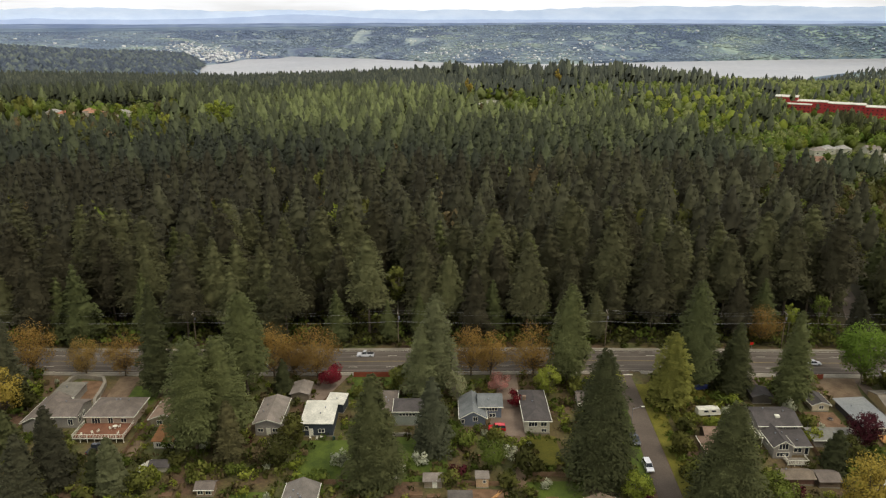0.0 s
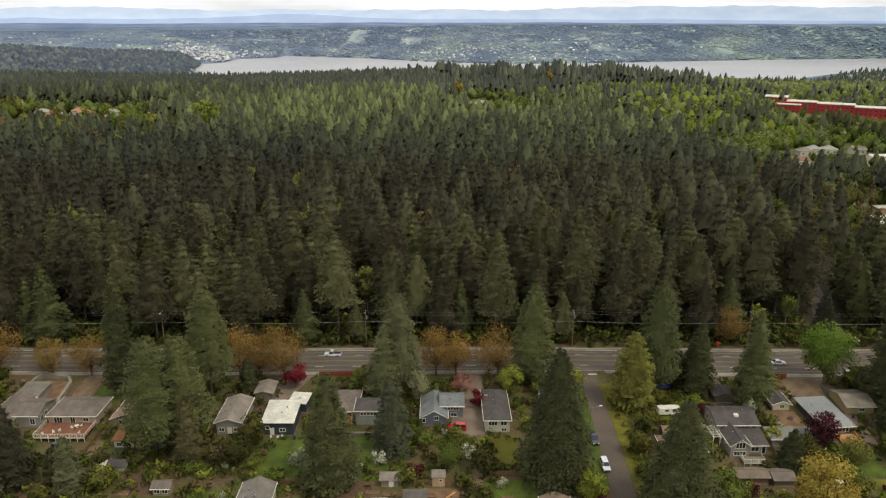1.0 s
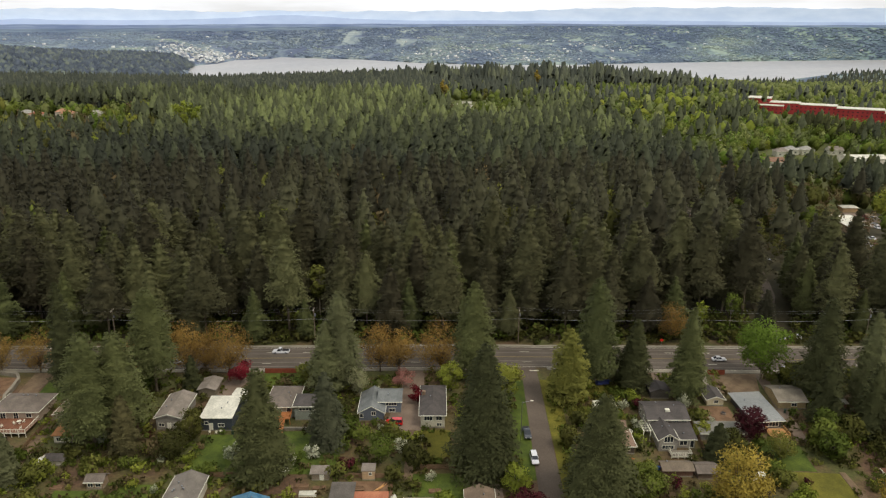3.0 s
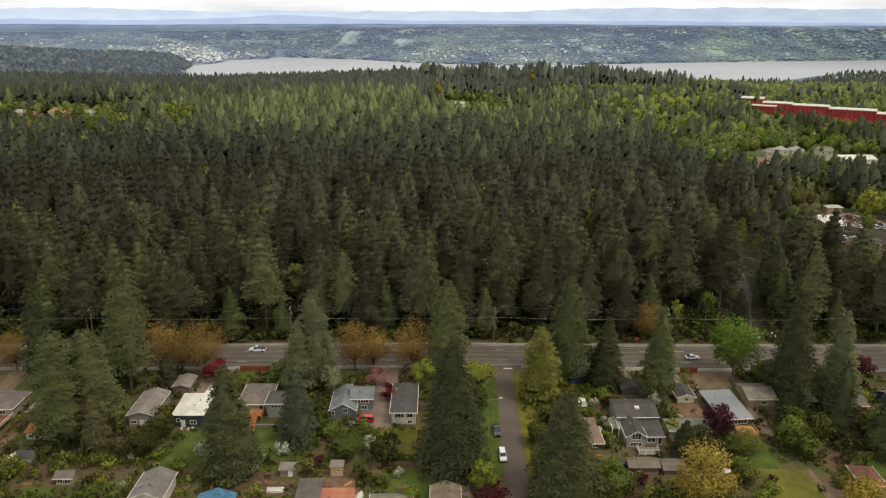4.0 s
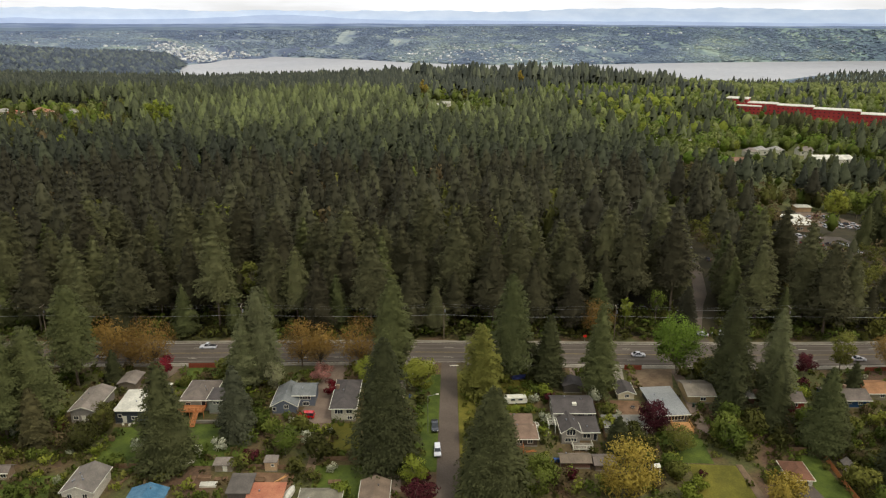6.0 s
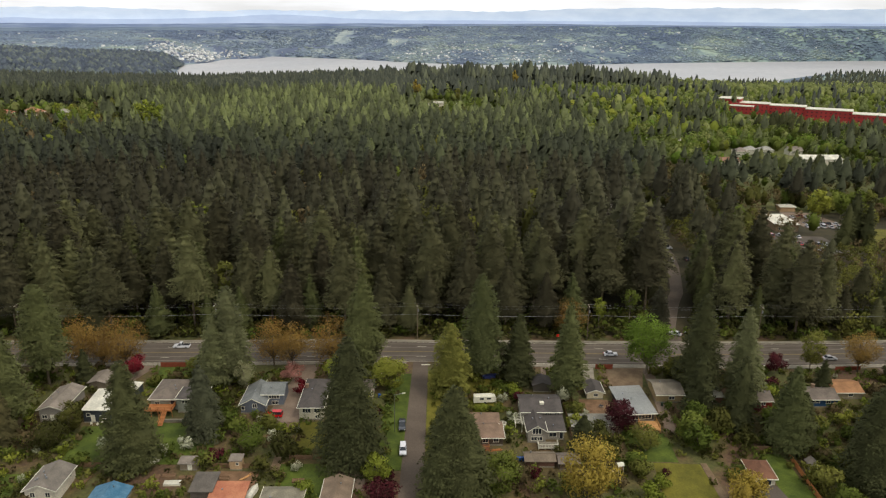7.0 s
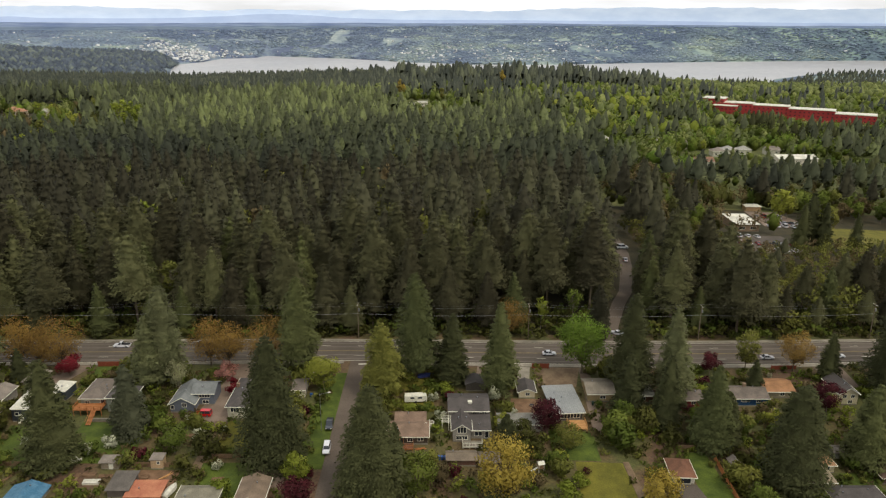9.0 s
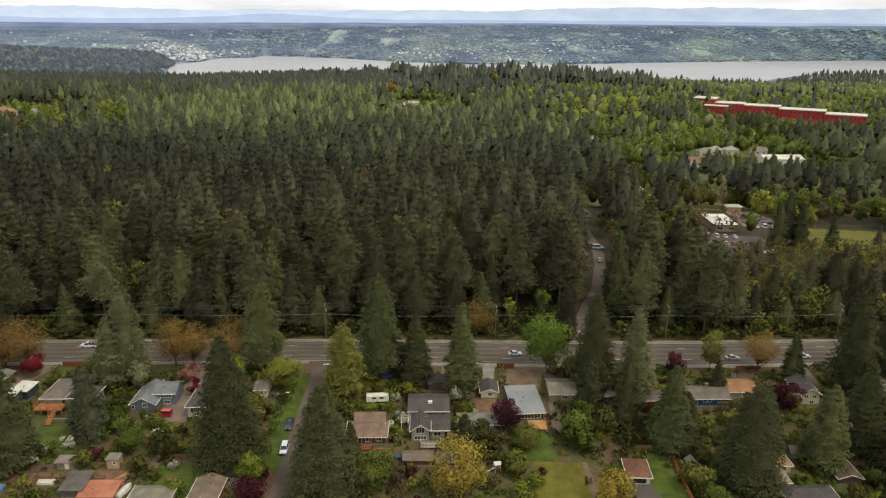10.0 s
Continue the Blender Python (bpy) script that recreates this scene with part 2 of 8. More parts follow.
# ---- mesh helpers ----
def tri_mesh(name, V, T, mat, tone=None, smooth=False, N=None):
    V, T = np.ascontiguousarray(V, dtype=np.float32), np.ascontiguousarray(T, dtype=np.int32)
    if N is not None:
        N = np.ascontiguousarray(N / np.maximum(np.linalg.norm(N, axis=1, keepdims=True), 1e-6), dtype=np.float32)
        face = np.cross(V[T[:, 1]] - V[T[:, 0]], V[T[:, 2]] - V[T[:, 0]])
        turned = (face * N[T[:, 0]]).sum(1) < 0
        T[turned] = T[turned][:, ::-1]
    me = bpy.data.meshes.new(name)
    me.vertices.add(len(V))
    me.vertices.foreach_set("co", V.ravel())
    me.loops.add(T.size)
    me.loops.foreach_set("vertex_index", T.ravel())
    me.polygons.add(len(T))
    me.polygons.foreach_set("loop_start", np.arange(0, T.size, 3, dtype=np.int32))
    if tone is not None:
        at = me.attributes.new("tone", "FLOAT", "POINT")
        at.data.foreach_set("value", np.ascontiguousarray(tone, dtype=np.float32))
    me.materials.append(mat)
    me.update(calc_edges=True)
    if N is not None:
        at = me.attributes.new("custom_normal", "FLOAT_VECTOR", "POINT")
        at.data.foreach_set("vector", N.ravel())
    elif not smooth:
        me.shade_flat()
    return me


def part(name, me, parent=None, label="", loc=None):
    ob = new(name, me)
    if parent is not None:
        ob.parent = parent
    if loc is not None:
        ob.location = loc
    return tagged(ob, label)


def poly_mesh(name, verts, faces, mat):
    me = bpy.data.meshes.new(name)
    me.from_pydata(verts, [], faces)
    me.materials.append(mat)
    me.update()
    return me


BOX_F = [(0, 3, 2, 1), (4, 5, 6, 7), (0, 1, 5, 4), (1, 2, 6, 5), (2, 3, 7, 6), (3, 0, 4, 7)]


class Soup:
    """Gathers boxes, prisms and tubes into one mesh."""

    def __init__(self):
        self.v, self.f = [], []

    def add(self, verts, faces):
        n = len(self.v)
        self.v += [tuple(p) for p in verts]
        self.f += [tuple(i + n for i in q) for q in faces]
        return self

    def box(self, x0, y0, z0, x1, y1, z1):
        return self.add([(x0, y0, z0), (x1, y0, z0), (x1, y1, z0), (x0, y1, z0), (x0, y0, z1), (x1, y0, z1), (x1, y1, z1), (x0, y1, z1)], BOX_F)

    def prism(self, outline, low):
        """outline: points of a plane face, in order; a slab hangs below it by low."""
        n = len(outline)
        top, bot = list(outline), [(p[0], p[1], p[2] - low) for p in outline]
        return self.add(top + bot, [tuple(range(n)), tuple(range(2 * n - 1, n - 1, -1))] + [(i, i + n, (i + 1) % n + n, (i + 1) % n) for i in range(n)])

    def tube(self, a, b, ra, rb, n=6):
        a, b = Vector(a), Vector(b)
        d = (b - a).normalized()
        u = d.orthogonal().normalized()
        w = d.cross(u)
        ring = [u * math.cos(6.2832 * i / n) + w * math.sin(6.2832 * i / n) for i in range(n)]
        return self.add([a + r * ra for r in ring] + [b + r * rb for r in ring],
                        [(i, (i + 1) % n, (i + 1) % n + n, i + n) for i in range(n)] + [tuple(range(n - 1, -1, -1)), tuple(range(n, 2 * n))])

    def path(self, pts, rad, n=4):
        """One unbroken tube along the points."""
        V, F = [], []
        for p in pts:
            V += [(p[0], p[1] + rad * math.cos(6.2832 * i / n), p[2] + rad * math.sin(6.2832 * i / n)) for i in range(n)]
        for k in range(len(pts) - 1):
            F += [(k * n + i, k * n + (i + 1) % n, (k + 1) * n + (i + 1) % n, (k + 1) * n + i) for i in range(n)]
        return self.add(V, F)

    def ring(self, w, h, t, y0, y1):
        """An unbroken upright border of width t round a w by h opening."""
        V = []
        for y in (y0, y1):
            for a, c in ((w / 2 + t, h / 2 + t), (w / 2, h / 2)):
                V += [(-a, y, -c), (a, y, -c), (a, y, c), (-a, y, c)]
        F = []
        for i in range(4):
            j = (i + 1) % 4
            F += [(i, j, 4 + j, 4 + i), (8 + j, 8 + i, 12 + i, 12 + j), (i, 8 + i, 8 + j, j), (4 + j, 12 + j, 12 + i, 4 + i)]
        return self.add(V, F)

    def mesh(self, name, mat):
        return poly_mesh(name, self.v, self.f, mat)


def root(name, x, y, z, turn=0.0, label="", category="", group=""):
    ob = new(name)
    ob.matrix_world = pose(x, y, z, 0, 0, turn)
    ob.empty_display_size = 0.5
    return tagged(ob, label, category, group)


# ---- the lie of the land ----
NEAR_LAND = [(-100, 150, -3), (20, 150, -3.5), (145, 150, -7), (220, 150, -7.5), (-100, 175, -1.6), (20, 173, -1.2), (145, 175, -3.6), (220, 175, -3.5),
             (-150, 200, 0.3), (60, 200, 0.3), (240, 200, 0.3), (-150, 220, 0.6), (60, 220, 0.6), (240, 220, 0.6), (0, 100, -6), (200, 100, -11), (-200, 100, -5)]
FAR_LAND = [(166, 314, 3.8), (-150, 320, 2), (30, 320, 3), (300, 300, 0), (290, 430, -6), (-240, 500, -6), (30, 500, -5), (-250, 650, -6), (70, 790, -11), (-400, 830, -1), (40, 1005, -3), (360, 690, -16), (200, 1280, -10), (450, 980, -10),
            (620, 880, -21), (0, 1570, -27), (820, 1740, -44), (-700, 1000, -14), (-500, 1600, -44), (400, 1600, -28), (700, 700, -28), (-600, 400, 5)]
LAND = np.array(NEAR_LAND + FAR_LAND, float)
_n = len(LAND)
_A = np.zeros((_n + 1, _n + 1))
_A[:_n, :_n] = -np.hypot(LAND[:, None, 0] - LAND[None, :, 0], LAND[:, None, 1] - LAND[None, :, 1]) - np.eye(_n) * 3
_A[:_n, _n] = _A[_n, :_n] = 1
LAND_W = np.linalg.solve(_A, np.r_[LAND[:, 2], 0])
LAKE_Z = -88.0


def step(a, b, x):
    s = np.clip((x - a) / (b - a), 0, 1)
    return s * s * (3 - 2 * s)


def land(x, y):
    """Height of the ground."""
    x, y = np.asarray(x, float), np.asarray(y, float)
    cx, cy = np.clip(x, -1500, 1500), np.clip(y, 40, 1900)
    d = np.hypot(cx[..., None] - LAND[:, 0], cy[..., None] - LAND[:, 1])
    z = np.clip((-d * LAND_W[:_n]).sum(-1) + LAND_W[_n], -60, 20)
    r = np.hypot(x, y)
    az = x / np.maximum(y, 1.0)
    # the near plateau falls to the lake
    fall = step(1750, 2350, y - 450 * step(1020, 1320, x))
    z = z * (1 - fall) + (LAKE_Z - 14) * fall
    # the far shore and the hills behind it
    shore = np.interp(az, [-0.345, -0.319, -0.285, -0.267, -0.214, -0.206, -0.181, -0.09, -0.013, 0.078, 0.184, 0.252, 0.373, 0.502, 0.614],
                      [2500, 3400, 3550, 3830, 3900, 4130, 4010, 3760, 3470, 3320, 3390, 3540, 3840, 4170, 4500])
    top = np.interp(az, [-0.6, -0.2, -0.05, 0.1, 0.6], [34, 40, 60, 71, 68])
    s = np.clip((r - shore) / (4790 - shore), 0, 1)
    roll = 4 * np.sin(x * 0.006 + 1.3) * np.sin(y * 0.011) + 2 * np.sin(x * 0.017 + y * 0.013)
    hill = LAKE_Z + 3 + (top - LAKE_Z - 3) * (0.25 * s + 0.75 * s ** 1.15) + roll * np.clip(s * 5, 0, 1) * np.clip((1 - s) * 3, 0, 1)
    w = np.clip((r - shore + 40) / 80, 0, 1) * (y > 1500)
    z = z * (1 - w) + hill * w
    # a wooded spur on this side of the lake
    spur = step(-560, -1500, x + 0.2 * (y - 2600)) * step(2100, 2500, y) * (1 - step(2650, 3100, y))
    return z + spur * 58


def drift(x, y, cell, seed):
    """Smooth uneven noise from 0 to 1, about cell metres across."""
    lattice = np.random.default_rng(seed).uniform(0, 1, (64, 64))
    u, v = np.asarray(x, float) / cell, np.asarray(y, float) / cell
    i, j = np.floor(u).astype(int), np.floor(v).astype(int)
    a, c = u - i, v - j
    a, c = a * a * (3 - 2 * a), c * c * (3 - 2 * c)
    return (lattice[i % 64, j % 64] * (1 - a) + lattice[(i + 1) % 64, j % 64] * a) * (1 - c) + (lattice[i % 64, (j + 1) % 64] * (1 - a) + lattice[(i + 1) % 64, (j + 1) % 64] * a) * c


def land1(x, y):
    return float(land(x, y))


M_GROUND, nt, b = nodes_of("rough_grass_and_mulch")
patchy = ramp(nt, ntex(nt, 0.07, 5), (0.36, (0.112, 0.064, 0.035)), (0.47, (0.105, 0.078, 0.027)), (0.58, (0.08, 0.082, 0.02)))
tuft = ramp(nt, ntex(nt, 1.3, 5), (0.3, (0.55, 0.55, 0.55)), (0.7, (1.3, 1.3, 1.2)))
nt.links.new(blend(nt, 0.85, patchy, tuft, "MULTIPLY"), b.inputs["Base Color"])
b.inputs["Roughness"].default_value = 0.95
bumped(nt, b, ntex(nt, 2.2, 5), 0.6, 0.2)
M_FLOOR = surface("forest_floor_litter", (0.03, 0.028, 0.014), (0.05, 0.042, 0.022), 0.12, 1.5, 0.95, 0.6)
M_SUBURB = surface("suburban_grass_and_soil", (0.072, 0.088, 0.026), (0.12, 0.126, 0.046), 0.04, 0.6, 0.95, 0.5)
# Haze beyond the lake is painted into the ground as grey-blue colours.
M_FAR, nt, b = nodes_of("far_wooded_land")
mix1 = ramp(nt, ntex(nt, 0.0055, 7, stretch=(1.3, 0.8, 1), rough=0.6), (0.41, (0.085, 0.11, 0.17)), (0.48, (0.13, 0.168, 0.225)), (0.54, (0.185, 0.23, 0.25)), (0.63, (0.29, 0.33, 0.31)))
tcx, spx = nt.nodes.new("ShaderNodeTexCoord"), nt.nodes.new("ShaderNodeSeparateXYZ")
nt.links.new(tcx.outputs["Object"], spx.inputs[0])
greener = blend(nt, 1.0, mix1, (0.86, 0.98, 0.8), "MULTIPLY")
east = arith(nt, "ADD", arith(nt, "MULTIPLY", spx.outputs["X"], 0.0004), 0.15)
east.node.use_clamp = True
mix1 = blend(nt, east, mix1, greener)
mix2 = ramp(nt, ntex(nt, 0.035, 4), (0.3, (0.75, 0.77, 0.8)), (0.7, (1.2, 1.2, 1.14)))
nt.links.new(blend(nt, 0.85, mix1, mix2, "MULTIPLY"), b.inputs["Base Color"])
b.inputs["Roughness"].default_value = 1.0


def ground_sheet():
    xs = np.unique(np.r_[np.linspace(-4800, -1400, 35), np.linspace(-1400, -260, 46), np.arange(-260, 361, 5.0), np.linspace(360, 1500, 46), np.linspace(1500, 4800, 34)])
    ys = np.unique(np.r_[np.linspace(-4800, -100, 12), np.linspace(-100, 100, 12), np.arange(100, 260, 4.0), np.linspace(260, 1000, 62), np.linspace(1000, 4900, 110)])
    X, Y = np.meshgrid(xs, ys)
    Z = land(X, Y)
    V = np.stack([X, Y, Z], -1).reshape(-1, 3)
    nx, ny = len(xs), len(ys)
    i = (np.arange(ny - 1)[:, None] * nx + np.arange(nx - 1)[None]).ravel()
    F = np.stack([i, i + 1, i + 1 + nx, i + nx], -1)
    me = bpy.data.meshes.new("ground")
    me.from_pydata(V.tolist(), [], F.tolist())
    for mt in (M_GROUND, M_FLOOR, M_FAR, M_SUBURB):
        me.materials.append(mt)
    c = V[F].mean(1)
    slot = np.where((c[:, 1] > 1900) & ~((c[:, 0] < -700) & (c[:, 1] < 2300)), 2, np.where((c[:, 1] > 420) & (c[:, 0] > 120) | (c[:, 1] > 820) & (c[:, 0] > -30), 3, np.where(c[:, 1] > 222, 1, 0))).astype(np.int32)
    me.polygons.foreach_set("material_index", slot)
    me.polygons.foreach_set("use_smooth", np.ones(len(F), dtype=bool))
    me.update()
    return tagged(new("ground", me), "rolling ground of grass, mulch, forest floor and far wooded hills", "ground", kind="structure")


ground_sheet()


def drape(name, corners, mat, lift=0.06, nu=8, nv=8, skirt=0.4, label="", category="", kind="structure", parent=None):
    """A sheet with thickness that follows the ground between four corners."""
    a, b_, c, d = [np.array(p, float) for p in corners]
    u, v = np.meshgrid(np.linspace(0, 1, nu + 1), np.linspace(0, 1, nv + 1))
    u, v = u[..., None], v[..., None]
    P = (a * (1 - u) + b_ * u) * (1 - v) + (d * (1 - u) + c * u) * v
    Z = land(P[..., 0], P[..., 1]) + lift
    top = np.concatenate([P, Z[..., None]], -1).reshape(-1, 3)
    n1 = nu + 1
    i = (np.arange(nv)[:, None] * n1 + np.arange(nu)[None]).ravel()
    F = np.stack([i, i + 1, i + 1 + n1, i + n1], -1).tolist()
    rim = list(range(0, n1)) + [k * n1 + nu for k in range(1, nv + 1)] + [nv * n1 + k for k in range(nu - 1, -1, -1)] + [k * n1 for k in range(nv - 1, 0, -1)]
    m0 = len(top)
    low = top[rim] - [0, 0, skirt]
    k = len(rim)
    F += [(rim[(j + 1) % k], rim[j], m0 + j, m0 + (j + 1) % k) for j in range(k)]
    me = poly_mesh(name, np.concatenate([top, low]).tolist(), F, mat)
    ob = new(name, me)
    if parent is not None:
        ob.parent = parent
        return tagged(ob, label)
    return tagged(ob, label, category, kind=kind)


# ---- road, street, pavements, lake, distance ----
ROAD_S, ROAD_N = 203.6, 218.4
road = drape("road", [(-340, ROAD_S), (420, ROAD_S), (420, ROAD_N), (-340, ROAD_N)], M_ASPHALT, 0.05, 152, 4, 0.5, "worn grey asphalt arterial road with four lanes", "road")
pv = drape("pavement", [(-340, ROAD_N + 0.02), (420, ROAD_N + 0.02), (420, ROAD_N + 1.3), (-340, ROAD_N + 1.3)], M_CONCRETE, 0.2, 152, 1, 0.5, "pale concrete pavement with a kerb beside the forest", "pavement")
drape("pavement", [(-340, ROAD_S - 1.7), (50.8, ROAD_S - 1.7), (50.8, ROAD_S - 0.02), (-340, ROAD_S - 0.02)], M_CONCRETE, 0.2, 78, 1, 0.5, "pale concrete pavement with a kerb beside the gardens", "pavement")
drape("pavement", [(61.2, ROAD_S - 1.7), (420, ROAD_S - 1.7), (420, ROAD_S - 0.02), (61.2, ROAD_S - 0.02)], M_CONCRETE, 0.2, 72, 1, 0.5, "pale concrete pavement with a kerb beside the gardens", "pavement")
for yy in (205.4, 208.1, 213.9, 216.6):
    drape("wheel_track", [(-340, yy - 0.35), (420, yy - 0.35), (420, yy + 0.35), (-340, yy + 0.35)], M_TYRE_TRACK, 0.056, 152, 1, 0.01, parent=road)
for yy, mt in ((204.0, M_LINE), (218.0, M_LINE), (210.85, M_YELLOW_LINE), (211.15, M_YELLOW_LINE)):
    drape("painted_line", [(-340, yy - 0.07), (420, yy - 0.07), (420, yy + 0.07), (-340, yy + 0.07)], mt, 0.066, 152, 1, 0.015, parent=road)
for yy in (207.4, 214.7):
    for k in range(62):
        x0 = -330 + 12 * k
        drape("painted_dash", [(x0, yy - 0.07), (x0 + 3, yy - 0.07), (x0 + 3, yy + 0.07), (x0, yy + 0.07)], M_LINE, 0.066, 1, 1, 0.015, parent=road)
street = drape("street", [(49.6, 90), (56.6, 90), (57.8, 203.58), (53.0, 203.58)], M_STREET, 0.06, 4, 44, 0.5, "brown-grey asphalt side street with grassy verges", "street")
drape("stop_line", [(55.6, 201.2), (58.4, 201.2), (58.4, 201.8), (55.6, 201.8)], M_LINE, 0.076, 1, 1, 0.02, parent=street)

lake = tagged(new("water", poly_mesh("water", [(-4800, 2200, LAKE_Z), (4800, 2200, LAKE_Z), (4800, 4600, LAKE_Z), (-4800, 4600, LAKE_Z)], [(0, 1, 2, 3)], surface("lake_water", (0.34, 0.345, 0.41), (0.38, 0.385, 0.45), 0.004, 0.05, 0.3, 0.15))),
              "calm pale grey lake below the wooded hills", "lake", kind="structure")


def ridge(name, dist, low, crest, mat, label, seed):
    """A far skyline: a strip of land on an arc, its crest uneven."""
    rng = np.random.default_rng(seed)
    az = np.radians(np.linspace(-75, 75, 420))
    ph = rng.uniform(0, 6.28, 9)
    h = sum(np.sin(az * f + p) * a for f, p, a in zip((4, 9, 17, 31, 52, 90, 140, 210, 300), ph, (0.3, 0.28, 0.2, 0.14, 0.09, 0.06, 0.04, 0.025, 0.02)))
    h = crest(az, (h - h.min()) / (h.max() - h.min()))
    V, F = [], []
    for a, z in zip(az, h):
        cx, cy = 46 + dist * math.sin(a), dist * math.cos(a)
        V += [(cx, cy, low), (cx, cy, z), (46 + (dist + 30) * math.sin(a), (dist + 30) * math.cos(a), low)]
    for i in range(len(az) - 1):
        F += [(3 * i, 3 * i + 3, 3 * i + 4, 3 * i + 1), (3 * i + 1, 3 * i + 4, 3 * i + 5, 3 * i + 2)]
    return tagged(new(name, poly_mesh(name, V, F, mat)), label, "backdrop", kind="structure")


def hazed_range(name, c, c2, glow, bands=3):
    """The plain far distance: haze painted as pale blue colour, with an added glow."""
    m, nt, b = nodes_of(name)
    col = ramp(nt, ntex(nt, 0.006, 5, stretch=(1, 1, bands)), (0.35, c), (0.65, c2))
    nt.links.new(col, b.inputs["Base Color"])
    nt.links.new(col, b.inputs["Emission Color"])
    # The added emission brightens the range as haze would.
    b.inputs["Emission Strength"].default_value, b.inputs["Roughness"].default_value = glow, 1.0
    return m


ridge("backdrop", 4880, -60, lambda az, h: 136 + 34 * h + 14 * step(-0.4, 0.1, az) + 5 * np.abs(np.sin(az * 37 + 1)) * np.abs(np.sin(az * 83)) + 3 * np.abs(np.sin(az * 140 + 2)), hazed_range("pale_mountains", (0.45, 0.53, 0.63), (0.53, 0.6, 0.68), 0.42), "pale blue far mountains under bright clouds", 5)
ridge("backdrop", 4860, -60, lambda az, h: 92 + 10 * h + 40 * np.exp(-((az + 0.2) / 0.08) ** 2) * (0.75 + 0.25 * h) + 8 * np.exp(-((az + 0.5) / 0.02) ** 2), hazed_range("blue_foothills", (0.36, 0.44, 0.58), (0.42, 0.5, 0.63), 0.42), "hazy blue foothills on the skyline", 8)
ridge("backdrop", 4820, -60, lambda az, h: 72 + 12 * h, hazed_range("dusky_plateau", (0.15, 0.2, 0.32), (0.26, 0.32, 0.42), 0.25, 14), "hazy blue wooded plateau far off", 3)
ridge("backdrop", 4800, -60, lambda az, h: (50 + 14 * h) * (1 - 0.3 * step(-0.1, 0.1, az)), hazed_range("hazy_wooded_terrace", (0.12, 0.165, 0.24), (0.24, 0.3, 0.34), 0.2, 18), "hazy blue-green wooded terrace with pale fields", 11)


# ---- plants ----
def bough_fir(seed, h, r, base, nb, per, size, full=0.75, droop=0.0, core=0.6, rings=5, k=8, whorl=1.5, tidy=0.0, shell=0.55):
    """A fir: boughs in loose whorls, each set with short flat sprays, round a lumpy inner mass; returns vertices, triangles and normals."""
    rng = np.random.default_rng(seed)
    f = rng.uniform(0, 6.28, 6)
    lean = rng.normal(0, 0.012, 2) * h
    rough = 1.0 - tidy

    def reach(u, a):
        prof = (1 - u) ** full * np.minimum(1.0, 0.45 + 2.6 * u)
        lobes = 1 + rough * (0.15 * np.sin(2 * a + f[0] + 6 * u) + 0.14 * np.sin(3 * a + f[1] - 10 * u) + 0.12 * np.sin(22 * u + f[2] + a) + 0.08 * np.sin(5 * a + f[3] + 15 * u))
        return r * prof * lobes

    def up(u):
        return h * (base + (1 - base) * u)

    i = np.arange(nb)
    u = ((i + rng.uniform(0, 1, nb)) / nb) ** 0.9
    nw = max(4.0, h * (1 - base) / whorl)
    u = np.clip(0.45 * u + 0.55 * np.round(u * nw) / nw, 0.0, 0.985)
    a = i * 2.399963 + rng.normal(0, 0.4, nb)
    L = reach(u, a) * (1 + (0.3 - 0.16 * tidy) * rng.uniform(-1, 0.7, nb)) + 0.012 * h
    sl = -0.3 - droop + 0.45 * u + rng.normal(0, 0.1, nb)
    # sprays, more of them on the longer boughs
    n = nb * per
    w = rng.choice(nb, n, p=(L + 0.15 * r) / (L + 0.15 * r).sum())
    s = shell + (1.04 - shell) * rng.uniform(0, 1, n) ** 0.9
    lat = np.clip(rng.normal(0, 0.5, n), -1, 1) * L[w] * 0.62 * (1.15 - 0.7 * s) + rng.normal(0, 0.12, n) * size
    lw, aw, uw = L[w], a[w], u[w]
    out, side = np.stack([np.cos(aw), np.sin(aw), 0 * aw], -1), np.stack([-np.sin(aw), np.cos(aw), 0 * aw], -1)
    pos = out * (lw * s)[:, None] + side * lat[:, None]
    pos[:, 2] = up(uw) + sl[w] * lw * s - 0.22 * lw * s * s * (1 - uw) - 0.22 * np.abs(lat) + rng.normal(0, 0.14, n) * size
    pos[:, :2] += lean * uw[:, None]
    sz = size * rng.uniform(0.55, 1.3, n) * (0.62 + 0.38 * (1 - uw))
    d = out * rng.uniform(0.4, 1.0, (n, 1)) + side * (np.sign(lat) * rng.uniform(0.0, 0.9, n))[:, None] + rng.normal(0, 0.25, (n, 3))
    d[:, 2] += -0.3 - 0.5 * droop + 0.45 * uw
    d /= np.linalg.norm(d, axis=1, keepdims=True)
    q = np.cross(d, np.array([0, 0, 1.0])) + rng.normal(0, 0.45, (n, 3))
    q /= np.linalg.norm(q, axis=1, keepdims=True)
    W = np.stack([pos - d * (0.35 * sz)[:, None] - q * (0.42 * sz)[:, None], pos - d * (0.25 * sz)[:, None] + q * (0.42 * sz)[:, None], pos + d * (0.75 * sz)[:, None]], 1).reshape(-1, 3)
    face = np.cross(W[1::3] - W[0::3], W[2::3] - W[0::3])
    face /= np.maximum(np.linalg.norm(face, axis=1, keepdims=True), 1e-6)
    mass = out * 0.72 + np.array([0, 0, 0.6])
    face *= np.sign((face * mass).sum(1) + 1e-6)[:, None]
    N = np.repeat(mass + 0.32 * face + rng.normal(0, 0.12, (n, 3)), 3, 0)
    T = np.arange(3 * n).reshape(-1, 3)
